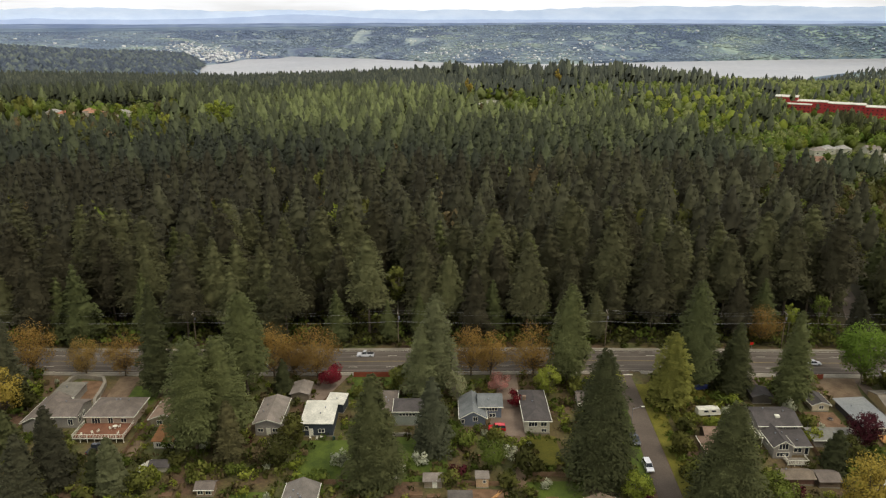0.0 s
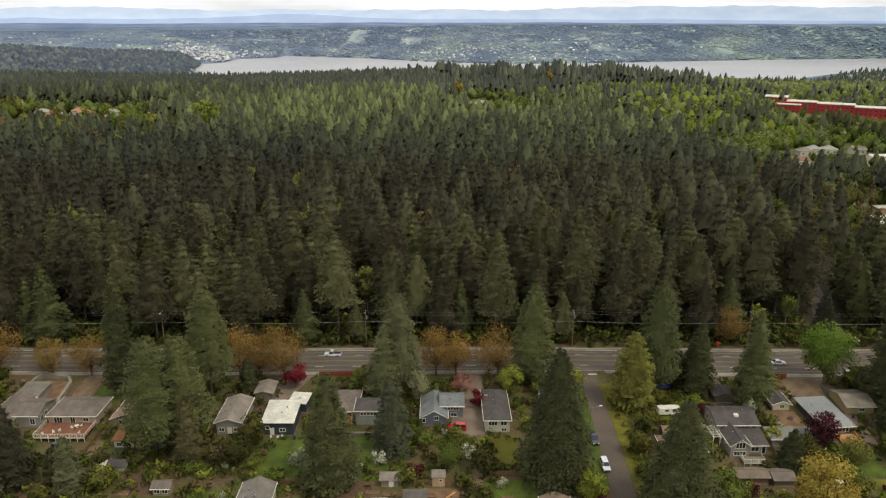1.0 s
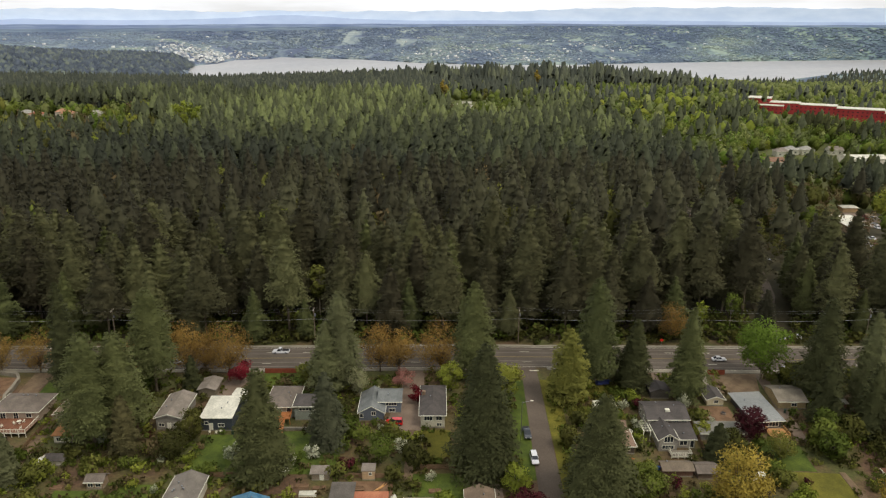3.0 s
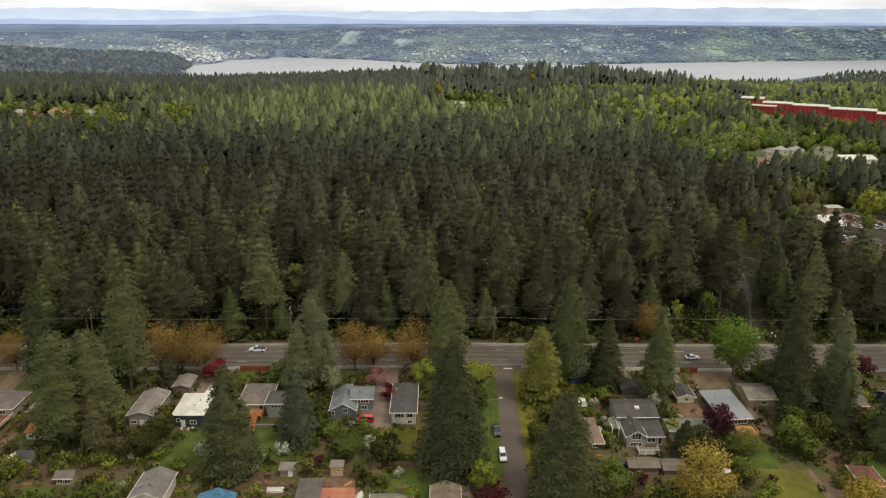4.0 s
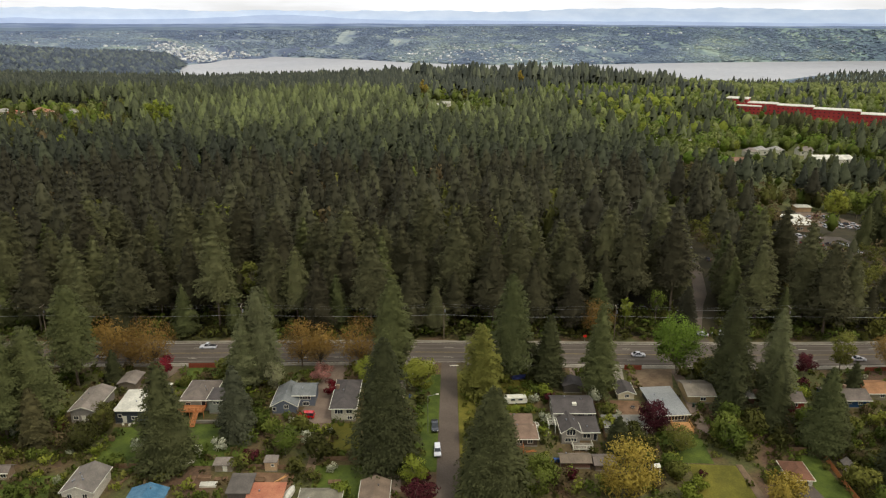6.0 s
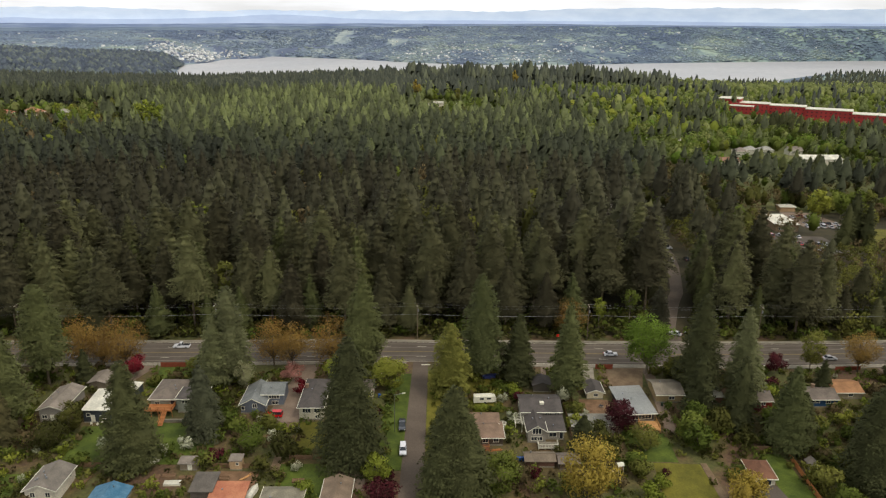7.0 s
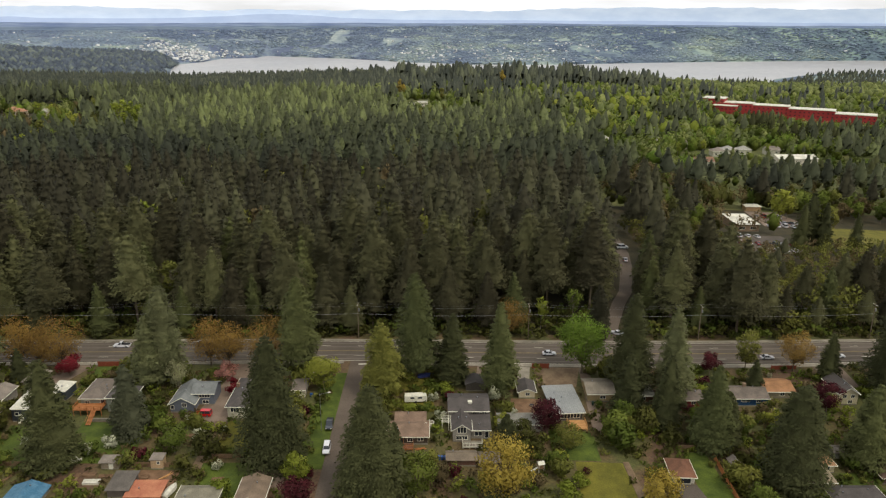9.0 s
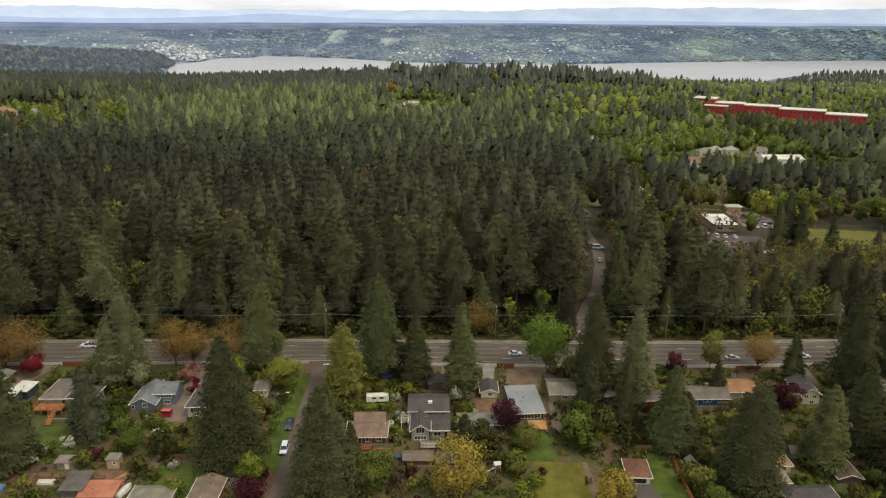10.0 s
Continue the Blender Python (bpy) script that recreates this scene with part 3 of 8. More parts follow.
    # the inner mass
    U = np.repeat(np.linspace(0.0, 0.9, rings), k)
    A = np.tile(np.arange(k) * 6.2832 / k, rings) + np.repeat(np.arange(rings) % 2, k) * 3.1416 / k
    q = core * reach(U, A) * rng.uniform(0.8, 1.2, len(U)) + 0.1
    V = np.stack([q * np.cos(A) + lean[0] * U, q * np.sin(A) + lean[1] * U, up(U) - 0.14 * q * (1 - U)], -1)
    V = np.concatenate([V, [[lean[0], lean[1], h * 0.985]], [[0, 0, up(0.0)]]])
    o = len(W)
    C = [(l * k + j, l * k + (j + 1) % k, (l + 1) * k + (j + 1) % k) for l in range(rings - 1) for j in range(k)]
    C += [(l * k + j, (l + 1) * k + (j + 1) % k, (l + 1) * k + j) for l in range(rings - 1) for j in range(k)]
    C += [((rings - 1) * k + j, (rings - 1) * k + (j + 1) % k, rings * k) for j in range(k)] + [((j + 1) % k, j, rings * k + 1) for j in range(k)]
    CN = np.concatenate([np.stack([np.cos(A), np.sin(A), 0 * A + 0.7], -1), [[0, 0, 1]], [[0, 0, -1]]])
    return np.concatenate([W, V]), np.concatenate([T, np.array(C) + o]), np.concatenate([N, CN])


def round_normals(V, T, mid, squash=1.0, keep=0.45, seed=3):
    """Normals that follow the crown's round mass, part kept from the single leaves."""
    rng = np.random.default_rng(seed)
    d = (V - np.array(mid)) * np.array([1, 1, squash])
    d /= np.maximum(np.linalg.norm(d, axis=1, keepdims=True), 1e-6)
    face = np.cross(V[T[:, 1]] - V[T[:, 0]], V[T[:, 2]] - V[T[:, 0]])
    face /= np.maximum(np.linalg.norm(face, axis=1, keepdims=True), 1e-6)
    face *= np.sign((face * d[T[:, 0]]).sum(1) + 1e-6)[:, None]
    own = np.zeros_like(V, dtype=float)
    for c in range(3):
        own[T[:, c]] = face
    return d + keep * own + np.array([0, 0, 0.15]) + rng.normal(0, 0.3, V.shape)


def trunk_mesh(h, r0, r1, mat, limbs=(), name="trunk", n=7):
    s = Soup()
    s.tube((0, 0, -0.6), (0, 0, h * 0.45), r0, (r0 + r1) / 2, n)
    s.tube((0, 0, h * 0.45), (0, 0, h), (r0 + r1) / 2, r1, n)
    for a, b_, ra, rb in limbs:
        s.tube(a, b_, ra, rb, 4)
    return s.mesh(name, mat)


def broadleaf_arrays(seed, h, r, base, ncl, nq, q, fill=1.0, lump=0.36):
    """Leaf clumps round limb ends; returns vertices, triangles and the clump centres."""
    rng = np.random.default_rng(seed)
    c = []
    while len(c) < ncl:
        p = rng.uniform(-1, 1, 3)
        d = np.linalg.norm(p)
        if 0.35 < d < 1 and p[2] > -0.85:
            sq = 0.72 + 0.28 * (1 - max(0, -p[2]))
            c.append((p[0] * r * 0.74 * sq, p[1] * r * 0.74 * sq, h * ((1 + base) / 2 + p[2] * (1 - base) / 2 * 0.78)))
    c = np.array(c)
    lum = r * lump * rng.uniform(0.65, 1.25, ncl)
    idx = rng.integers(0, ncl, nq)
    dirs = rng.normal(size=(nq, 3))
    dirs /= np.linalg.norm(dirs, axis=1, keepdims=True)
    pos = c[idx] + dirs * (lum[idx] * rng.uniform(0.35, 1.0, nq) ** 0.5)[:, None] * np.array([1, 1, 0.8])
    t1 = rng.normal(size=(nq, 3))
    t1 /= np.linalg.norm(t1, axis=1, keepdims=True)
    t2 = np.cross(t1, dirs)
    t2 /= np.maximum(np.linalg.norm(t2, axis=1, keepdims=True), 1e-6)
    s = q * rng.uniform(0.55, 1.3, (nq, 1))
    V = np.stack([pos - t1 * s, pos - t2 * s * 0.6, pos + t1 * s, pos + t2 * s * 0.6], 1).reshape(-1, 3)
    V[:, 2] = np.maximum(V[:, 2], 0.02)
    i = np.arange(nq) * 4
    T = np.concatenate([np.stack([i, i + 1, i + 2], -1), np.stack([i, i + 2, i + 3], -1)])
    return V, T, c, lum


def conifer_thing(name, seed, h, r, base, nb, per, size, mat, label, group="", droop=0.0, full=0.75, bark=None, category="conifer tree", core=0.6, whorl=1.5, tidy=0.25):
    V, T, N = bough_fir(seed, h, r, base, nb, per, size, full, droop, core, 9, 10, whorl, tidy)
    ob = root(name, 0, 0, 0, 0, label, category, group)
    rng = random.Random(seed)
    limbs = []
    for k in range(9):
        a, z = rng.uniform(0, 6.28), h * (base * rng.uniform(0.55, 1.0) + 0.03)
        l = r * rng.uniform(0.15, 0.4)
        limbs.append(((0, 0, z), (l * math.cos(a), l * math.sin(a), z - 0.2 * l), 0.07, 0.02))
    part("trunk", trunk_mesh(h * 0.96, 0.012 * h + 0.06, 0.03, bark or M_BARK, limbs), ob)
    part("crown", tri_mesh("crown", V, T, mat, N=N), ob)
    return ob


def broadleaf_thing(name, seed, h, r, base, ncl, nq, q, mat, label, group="", bark=None, category="tree", lump=0.36):
    V, T, c, lum = broadleaf_arrays(seed, h, r, base, ncl, nq, q * (1.3 if h > 3.5 else 1.0), 1.0, lump)
    ob = root(name, 0, 0, 0, 0, label, category, group)
    limbs = []
    if h > 3:
        rng = random.Random(seed)
        for p in c[:26]:
            z = min(h * base * rng.uniform(0.7, 1.4) + 0.1 * h, p[2] - 0.1)
            limbs.append(((0, 0, z), tuple(p), 0.012 * h * 0.6, 0.02))
            for _ in range(2):
                e = p + np.array([rng.uniform(-1, 1), rng.uniform(-1, 1), rng.uniform(-0.1, 1)]) * r * 0.3
                limbs.append((tuple(p), tuple(e), 0.03, 0.012))
    part("trunk", trunk_mesh(h * (base * 0.5 + 0.42), 0.013 * h + 0.05, 0.05, bark or M_BARK_PALE, limbs), ob)
    N = round_normals(V, T, (0, 0, h * (0.5 + 0.3 * base)), 1.0, 0.55)
    part("crown", tri_mesh("crown", V, T, mat, N=N), ob)
    return ob


used = set()


def plant(proto, x, y, s=1.0, turn=None, sink=0.0, sz=None, label=""):
    """Puts the prototype itself where it is first wanted, then copies."""
    turn = random.uniform(0, 360) if turn is None else turn
    m = pose(x, y, land1(x, y) - sink, 0, 0, turn)
    if proto.name in used:
        proto_scale = tuple(proto.scale)
        ob = copy_thing(proto, m)
    else:
        used.add(proto.name)
        ob = proto
        ob.matrix_basis = m
    ob.scale = (s, s, sz or s)
    if label:
        ob["label"] = label
    return ob


def woods(name, protos, x, y, s, mat, label, seed, tone=None, sz=None, category="woods"):
    """Uncountable woods: joined trees, each with a tone, a turn and a size of its own."""
    rng = np.random.default_rng(seed)
    n = len(x)
    z = land(x, y) - 0.2
    kind = rng.integers(0, len(protos), n)
    ang = rng.uniform(0, 6.283, n)
    tone = rng.uniform(0.01, 0.99, n) if tone is None else np.maximum(tone, 0.01)
    sz = s if sz is None else sz
    VV, TT, NN, tt, off = [], [], [], [], 0
    for k, (V, T, *own) in enumerate(protos):
        N = own[0] if own else round_normals(V, T, (0, 0, V[:, 2].max() * 0.5), 1.0, 0.6)
        N = N / np.maximum(np.linalg.norm(N, axis=1, keepdims=True), 1e-6)
        w = np.nonzero(kind == k)[0]
        if not len(w):
            continue
        ca, sa = np.cos(ang[w])[:, None], np.sin(ang[w])[:, None]
        P = np.empty((len(w), len(V), 3), np.float32)
        P[..., 0] = (V[:, 0] * ca - V[:, 1] * sa) * s[w, None] + x[w, None]
        P[..., 1] = (V[:, 0] * sa + V[:, 1] * ca) * s[w, None] + y[w, None]
        P[..., 2] = V[:, 2] * sz[w, None] + z[w, None]
        VV.append(P.reshape(-1, 3))
        Q = np.empty((len(w), len(V), 3), np.float32)
        Q[..., 0] = N[:, 0] * ca - N[:, 1] * sa
        Q[..., 1] = N[:, 0] * sa + N[:, 1] * ca
        Q[..., 2] = N[:, 2]
        NN.append(Q.reshape(-1, 3))
        TT.append((T[None] + (off + np.arange(len(w)) * len(V))[:, None, None]).reshape(-1, 3))
        tt.append(np.repeat(tone[w], len(V)))
        off += len(w) * len(V)
    me = tri_mesh(name, np.concatenate(VV), np.concatenate(TT), mat, np.concatenate(tt), N=np.concatenate(NN))
    return tagged(new(name, me), label, category, kind="stuff")


def scatter(x0, x1, y0, y1, gap, seed, jit=0.42):
    rng = np.random.default_rng(seed)
    gx, gy = np.meshgrid(np.arange(x0, x1, gap), np.arange(y0, y1, gap * 0.9))
    gx = gx + (np.arange(gx.shape[0]) % 2)[:, None] * gap * 0.5
    X = gx.ravel() + rng.uniform(-jit, jit, gx.size) * gap
    Y = gy.ravel() + rng.uniform(-jit, jit, gx.size) * gap
    return X, Y


def in_view(x, y, pad):
    """Inside the wedge of land that the flight overlooks."""
    return (x > -0.66 * y - 20 - pad) & (x < 0.66 * y + 115 + pad)


# ---- the forest ----
LANE = [(140.9, 219), (143, 228), (146.3, 237), (151.4, 250.5), (156.5, 261), (160, 274), (164.5, 292), (167, 307), (168.5, 330), (169.5, 357), (168, 395)]
CLEAR = [  # plan rectangles kept free of trees: x0, x1, y0, y1
    (150, 185, 395, 425), (228, 262, 355, 385), (240, 300, 372, 420), (262, 330, 320, 372), (300, 350, 345, 410), (334, 412, 648, 694), (255, 285, 690, 725),
    (290, 330, 575, 620), (210, 240, 425, 465), (450, 545, 925, 1005), (530, 645, 880, 962), (-460, -330, 795, 850), (35, 90, 910, 1010), (222, 262, 312, 350), (-455, -335, 722, 795), (40, 135, 832, 885), (374, 412, 600, 648)]

SPRING = ((-42.8, 293, 34, 0), (-206, 662, 39, 0), (-198, 668, 36, 0), (-233, 541, 24.5, 0), (-258, 675, 25, 0), (-247, 472, 25, 2), (-290, 690, 22, 0), (-268, 640, 22, 1), (-16, 240, 24, 1), (-320, 760, 22, 0), (-345, 780, 22, 0), (140, 805, 14, 0), (75, 812, 12, 0),
          (199, 1280, 25, 3), (35, 1003, 30, 3), (255, 600, 8, 2), (242, 560, 9, 2), (130, 232, 16, 2), (118, 228, 14, 0), (300, 640, 3, 0), (390, 660, -1, 0), (330, 660, 2, 0), (60, 960, 22, 0), (90, 985, 20, 1))  # single spring-green trees: x, y, top, kind


def off_lane(x, y, gap):
    ok = np.ones(len(x), bool)
    for (ax, ay), (bx, by) in zip(LANE, LANE[1:]):
        dx, dy = bx - ax, by - ay
        t = np.clip(((x - ax) * dx + (y - ay) * dy) / (dx * dx + dy * dy), 0, 1)
        ok &= np.hypot(x - ax - t * dx, y - ay - t * dy) > gap
    for x0, x1, y0, y1 in CLEAR:
        ok &= ~((x > x0) & (x < x1) & (y > y0) & (y < y1))
    for bx, by, top, kind in SPRING:
        ok &= ~((np.abs(x - bx) < 8.5) & (y < by + 6) & (y > by - (9 if by < 400 else 26)))
    return ok


def suburb(x, y):
    """0 in the unbroken conifer forest, 1 where gardens and broad-leaved trees take over."""
    east = step(178, 215, x) * (y < 560) * (0.68 - 0.42 * step(420, 455, y) * step(235, 265, x))
    east2 = step(150, 240, x) * (y >= 560) * 0.97
    north = step(760, 900, y - 0.25 * np.minimum(x, 0)) * step(-60, 40, x) * 0.8
    west = step(-250, -310, x) * (1 - step(70, 120, np.abs(y - 790))) * 0.97
    return np.clip(np.maximum(np.maximum(east, east2), np.maximum(north, west)), 0, 1)


FIR_LABEL = "tall dark-green Douglas fir at the forest edge"
firs = []
for k in range(9):
    hh = (37, 33, 39, 35, 29, 38, 36, 31, 40)[k]
    firs.append(conifer_thing("fir_tree", 100 + k, hh, (9.2, 8.4, 9.8, 8.8, 7.6, 9.4, 8.0, 8.6, 9.0)[k], (0.28, 0.2, 0.36, 0.26, 0.14, 0.34, 0.28, 0.18, 0.38)[k], 320, 30, 0.85,
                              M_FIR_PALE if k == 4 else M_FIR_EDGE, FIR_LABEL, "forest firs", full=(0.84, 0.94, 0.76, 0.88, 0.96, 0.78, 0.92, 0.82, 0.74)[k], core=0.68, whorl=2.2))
X, Y = scatter(-195, 300, 227, 270, 11.2, 21)
keep = off_lane(X, Y, 7.0) & in_view(X, Y, 0) & ((X < 195) | (Y < 250))
edge_rng = random.Random(4)
for x, y in list(zip(X[keep], Y[keep]))[:300]:
    s = edge_rng.uniform(0.72, 1.05) * (0.68 if y < 231 and edge_rng.random() < 0.5 else 1.0) * (0.75 if x > 190 else 1.0)
    plant(edge_rng.choice(firs), float(x), float(y), s)

near_fir = [bough_fir(200 + k, 36, (7.4, 6.7, 7.9, 7.1, 7.5, 6.4)[k], (0.44, 0.38, 0.48, 0.4, 0.46, 0.42)[k], 120, 7, 1.25, (0.92, 1.02, 0.84, 0.96, 0.88, 1.05)[k], core=0.8, rings=7, k=9, whorl=3.0, tidy=0.35, shell=0.72) for k in range(6)]
mid_fir = [bough_fir(220 + k, 36, (7.2, 6.7, 7.8, 7.0, 7.4)[k], 0.48, 70, 3, 1.9, (0.9, 1.0, 0.82, 0.94, 0.86)[k], core=0.82, rings=5, k=7, whorl=3.4, tidy=0.3, shell=0.74) for k in range(5)]
rear_fir = [bough_fir(230 + k, 36, (7.2, 6.7, 7.8, 7.0, 7.4)[k], 0.5, 38, 2, 2.4, (0.9, 1.0, 0.82, 0.94, 0.86)[k], core=0.82, rings=4, k=6, whorl=3.6, tidy=0.3, shell=0.74) for k in range(5)]
far_fir = [bough_fir(240 + k, 31, (8.4, 7.4, 9.2, 8.0)[k], 0.3, 16, 2, 2.7, (0.85, 0.98, 0.78, 0.9)[k], core=0.8, rings=3, k=5, whorl=5.0, shell=0.7) for k in range(4)]


def stand_and_sun_tone(x, y, seed):
    """Stands differ slowly from place to place, trees at random within them; sunlit patches are painted in as tone."""
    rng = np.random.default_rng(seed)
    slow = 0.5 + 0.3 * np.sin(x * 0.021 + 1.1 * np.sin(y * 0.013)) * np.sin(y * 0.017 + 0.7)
    # Sunlight on the middle forest, painted as lighter tone, with darker bands around it.
    sun_patches = 0.05 * step(400, 560, y) + 0.46 * np.exp(-((x + 50) / 220) ** 2 - ((y - 800) / 220) ** 2) - 0.12 * np.exp(-((y - 400) / 70) ** 2) + 0.04 * suburb(x, y) - 0.34 * np.exp(-((x + 190) / 120) ** 2) * (1 - step(470, 660, y)) - 0.05 * step(230, 300, x) * (1 - step(560, 640, y))
    return np.clip(slow * 0.4 + sun_patches - 0.12 + 0.62 * rng.uniform(0, 1, len(x)) ** 1.5, 0.01, 0.97)


def fir_belt(name, protos, x0, x1, y0, y1, gap, seed, label, mat):
    X, Y = scatter(x0, x1, y0, y1, gap, seed)
    rng = np.random.default_rng(seed + 1)
    clump = np.sin(X * 0.034 + 1.7) * np.sin(Y * 0.021 + X * 0.008) + 0.5 * np.sin(X * 0.09 + Y * 0.05)
    keep = off_lane(X, Y, 8.5) & in_view(X, Y, 15) & ~((Y > 1000) & (X > 300) & (rng.uniform(0, 1, len(X)) < 0.72)) & ~((X > 225) & (Y > 430) & (Y < 610) & (rng.uniform(0, 1, len(X)) < 0.35)) & (rng.uniform(0, 1, len(X)) > suburb(X, Y) * np.where(clump > 0.5, 0.45, 0.98))
    X, Y = X[keep], Y[keep]
    s = rng.uniform(0.76, 1.08, len(X)) * (1 - 0.14 * suburb(X, Y))
    s *= np.where((X > 182) & (Y > 258) & (Y < 350), 0.42, 1.0) * np.where((X > 290) & (X < 430) & (Y > 540) & (Y < 665), 0.45, 1.0)
    s *= np.where((X > -480) & (X < -290) & (Y > 715) & (Y < 800), 0.5, 1.0) * np.where((X > 20) & (X < 150) & (Y > 770) & (Y < 835), 0.55, 1.0)
    s *= np.where((X > 250) & (X < 420) & (Y > 430) & (Y < 600), np.where(Y < 490, 0.85, 0.6), 1.0) * np.where((X < -215) & (Y > 540) & (Y < 720), 0.75, 1.0)
    s *= np.where((X > 380) & (X < 700) & (Y > 770) & (Y < 930), 0.58, 1.0)
    t = stand_and_sun_tone(X, Y, seed + 2)
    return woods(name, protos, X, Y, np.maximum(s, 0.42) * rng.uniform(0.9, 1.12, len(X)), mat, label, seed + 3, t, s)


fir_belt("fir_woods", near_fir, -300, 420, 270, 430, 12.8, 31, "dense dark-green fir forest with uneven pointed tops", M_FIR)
fir_belt("fir_woods", mid_fir, -560, 560, 430, 620, 11.6, 41, "fir forest receding across the plateau", M_FIR_SUNLIT)
fir_belt("fir_woods", rear_fir, -760, 760, 620, 960, 11.6, 46, "firs far across the plateau, painted in a sunlit tone", M_FIR_SUNLIT)
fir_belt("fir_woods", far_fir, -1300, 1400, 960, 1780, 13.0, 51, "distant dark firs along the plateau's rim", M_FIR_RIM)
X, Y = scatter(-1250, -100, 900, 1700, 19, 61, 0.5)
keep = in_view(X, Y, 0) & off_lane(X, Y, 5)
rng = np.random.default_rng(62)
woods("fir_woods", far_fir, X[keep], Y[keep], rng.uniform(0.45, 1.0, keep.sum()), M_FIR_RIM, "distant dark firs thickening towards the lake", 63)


X, Y = scatter(-190, 520, 1400, 1640, 11, 55, 0.5)
rng = np.random.default_rng(56)
lumps = np.sin(X * 0.031 + 0.6) * np.sin(Y * 0.033 + 0.4) + 0.6 * np.sin(X * 0.083 + Y * 0.02)
keep = lumps + rng.uniform(-0.5, 0.7, len(X)) > 0.15
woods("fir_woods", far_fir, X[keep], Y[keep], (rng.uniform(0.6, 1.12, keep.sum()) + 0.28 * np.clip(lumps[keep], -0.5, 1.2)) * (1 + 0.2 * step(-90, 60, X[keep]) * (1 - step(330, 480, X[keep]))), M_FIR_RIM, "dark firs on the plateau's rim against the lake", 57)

def domed(arrays, r, h, base, seed, k=7):
    """Adds a lumpy dome inside the leaves, so that a far crown reads as one mass."""
    V, T = arrays[:2]
    rng = np.random.default_rng(seed)
    n, D, Q = len(V), [], []
    for f, rr in ((0.0, 0.55), (0.3, 1.0), (0.62, 0.86), (0.86, 0.5)):
        for j in range(k):
            q = r * rr * rng.uniform(0.72, 1.15)
            D.append((q * math.cos(6.283 * j / k + f), q * math.sin(6.283 * j / k + f), h * (base + (1 - base) * f) * rng.uniform(0.94, 1.06)))
    D.append((0, 0, h * 0.97))
    for l in range(3):
        for j in range(k):
            p, q = n + l * k + j, n + l * k + (j + 1) % k
            Q += [(p, q, q + k), (p, q + k, p + k)]
    Q += [(n + 3 * k + j, n + 3 * k + (j + 1) % k, n + 4 * k) for j in range(k)]
    return np.concatenate([V, np.array(D)]), np.concatenate([T, np.array(Q)])


near_leaf = [domed(broadleaf_arrays(300 + k, 16, 5.8, 0.15, 18, 120, 0.85), 3.3, 13.5, 0.2, 310 + k, 7) for k in range(4)]
loose_leaf = [broadleaf_arrays(340 + k, 16, 5.8, 0.1, 20, 190, 0.7)[:2] for k in range(4)]
mid_leaf = [domed(broadleaf_arrays(350 + k, 15, 7.4, 0.1, 15, 54, 1.25, lump=0.42), (4.6, 5.2, 4.2, 4.9)[k], (11.5, 10.5, 12.5, 11)[k], 0.08, 360 + k, 7) for k in range(4)]
far_leaf = [domed(broadleaf_arrays(320 + k, 16, 6.6, 0.1, 9, 14, 1.3), (5.0, 5.6, 4.6, 5.2)[k], (14, 12, 15, 13)[k], 0.05, 330 + k) for k in range(4)]


def leaf_belt(name, protos, x0, x1, y0, y1, gap, seed, mat, share, label, big=(0.55, 1.1)):
    X, Y = scatter(x0, x1, y0, y1, gap, seed)
    rng = np.random.default_rng(seed + 1)
    clump = 0.5 + 0.5 * np.sin(X * 0.045 + seed) * np.sin(Y * 0.037 + 2 * seed)
    keep = off_lane(X, Y, 7.0) & in_view(X, Y, 10) & (rng.uniform(0, 1, len(X)) < suburb(X, Y) * share * (0.35 + 1.3 * clump))
    X, Y = X[keep], Y[keep]
    if len(X):
        woods(name, protos, X, Y, rng.uniform(*big, len(X)) * np.where((X > 380) & (X < 700) & (Y > 770) & (Y < 935), 0.66, 1.0) * np.where((X > 250) & (Y > 430) & (Y < 562), 0.7, 1.0) * np.where((X > 182) & (Y > 258) & (Y < 350), 0.6, 1.0) * np.where((X > 290) & (X < 500) & (Y > 540) & (Y < 660), 0.45, 1.0), mat, label, seed + 3)


X, Y = scatter(-560, 172, 285, 840, 19, 65)
rng = np.random.default_rng(66)
keep = off_lane(X, Y, 8) & in_view(X, Y, 0) & (rng.uniform(0, 1, len(X)) < 0.55)
sort = rng.integers(0, 5, len(X))
for k, (mt, lb) in enumerate(((M_DEEP, "dark rounded broad-leaved trees inside the fir forest"), (M_DEEP, "dark rounded broad-leaved trees inside the fir forest"), (M_ALDER, "olive broad-leaved crowns inside the fir forest"), (M_BROWN, "brownish budding crowns inside the fir forest"), (M_GREEN, "green broad-leaved crowns inside the fir forest"))):
    w = keep & (sort == k)
    woods("mixed_woods", near_leaf, X[w], Y[w], rng.uniform(0.95, 1.25, w.sum()), mt, lb, 67 + k, None, rng.uniform(1.55, 1.95, w.sum()))
leaf_belt("mixed_woods", loose_leaf, 170, 480, 224, 350, 8.5, 72, M_ALDER, 0.8, "olive leafy trees along the lane")
leaf_belt("mixed_woods", near_leaf, 170, 480, 350, 560, 8.5, 71, M_DEEP, 0.8, "dark leafy trees mixed among the firs")
leaf_belt("mixed_woods", loose_leaf, 170, 480, 224, 560, 9.5, 73, M_BROWN, 0.5, "brownish budding trees among the firs")
leaf_belt("mixed_woods", near_leaf, 170, 520, 350, 620, 10.5, 75, M_GREEN, 0.5, "fresh green trees among the firs")
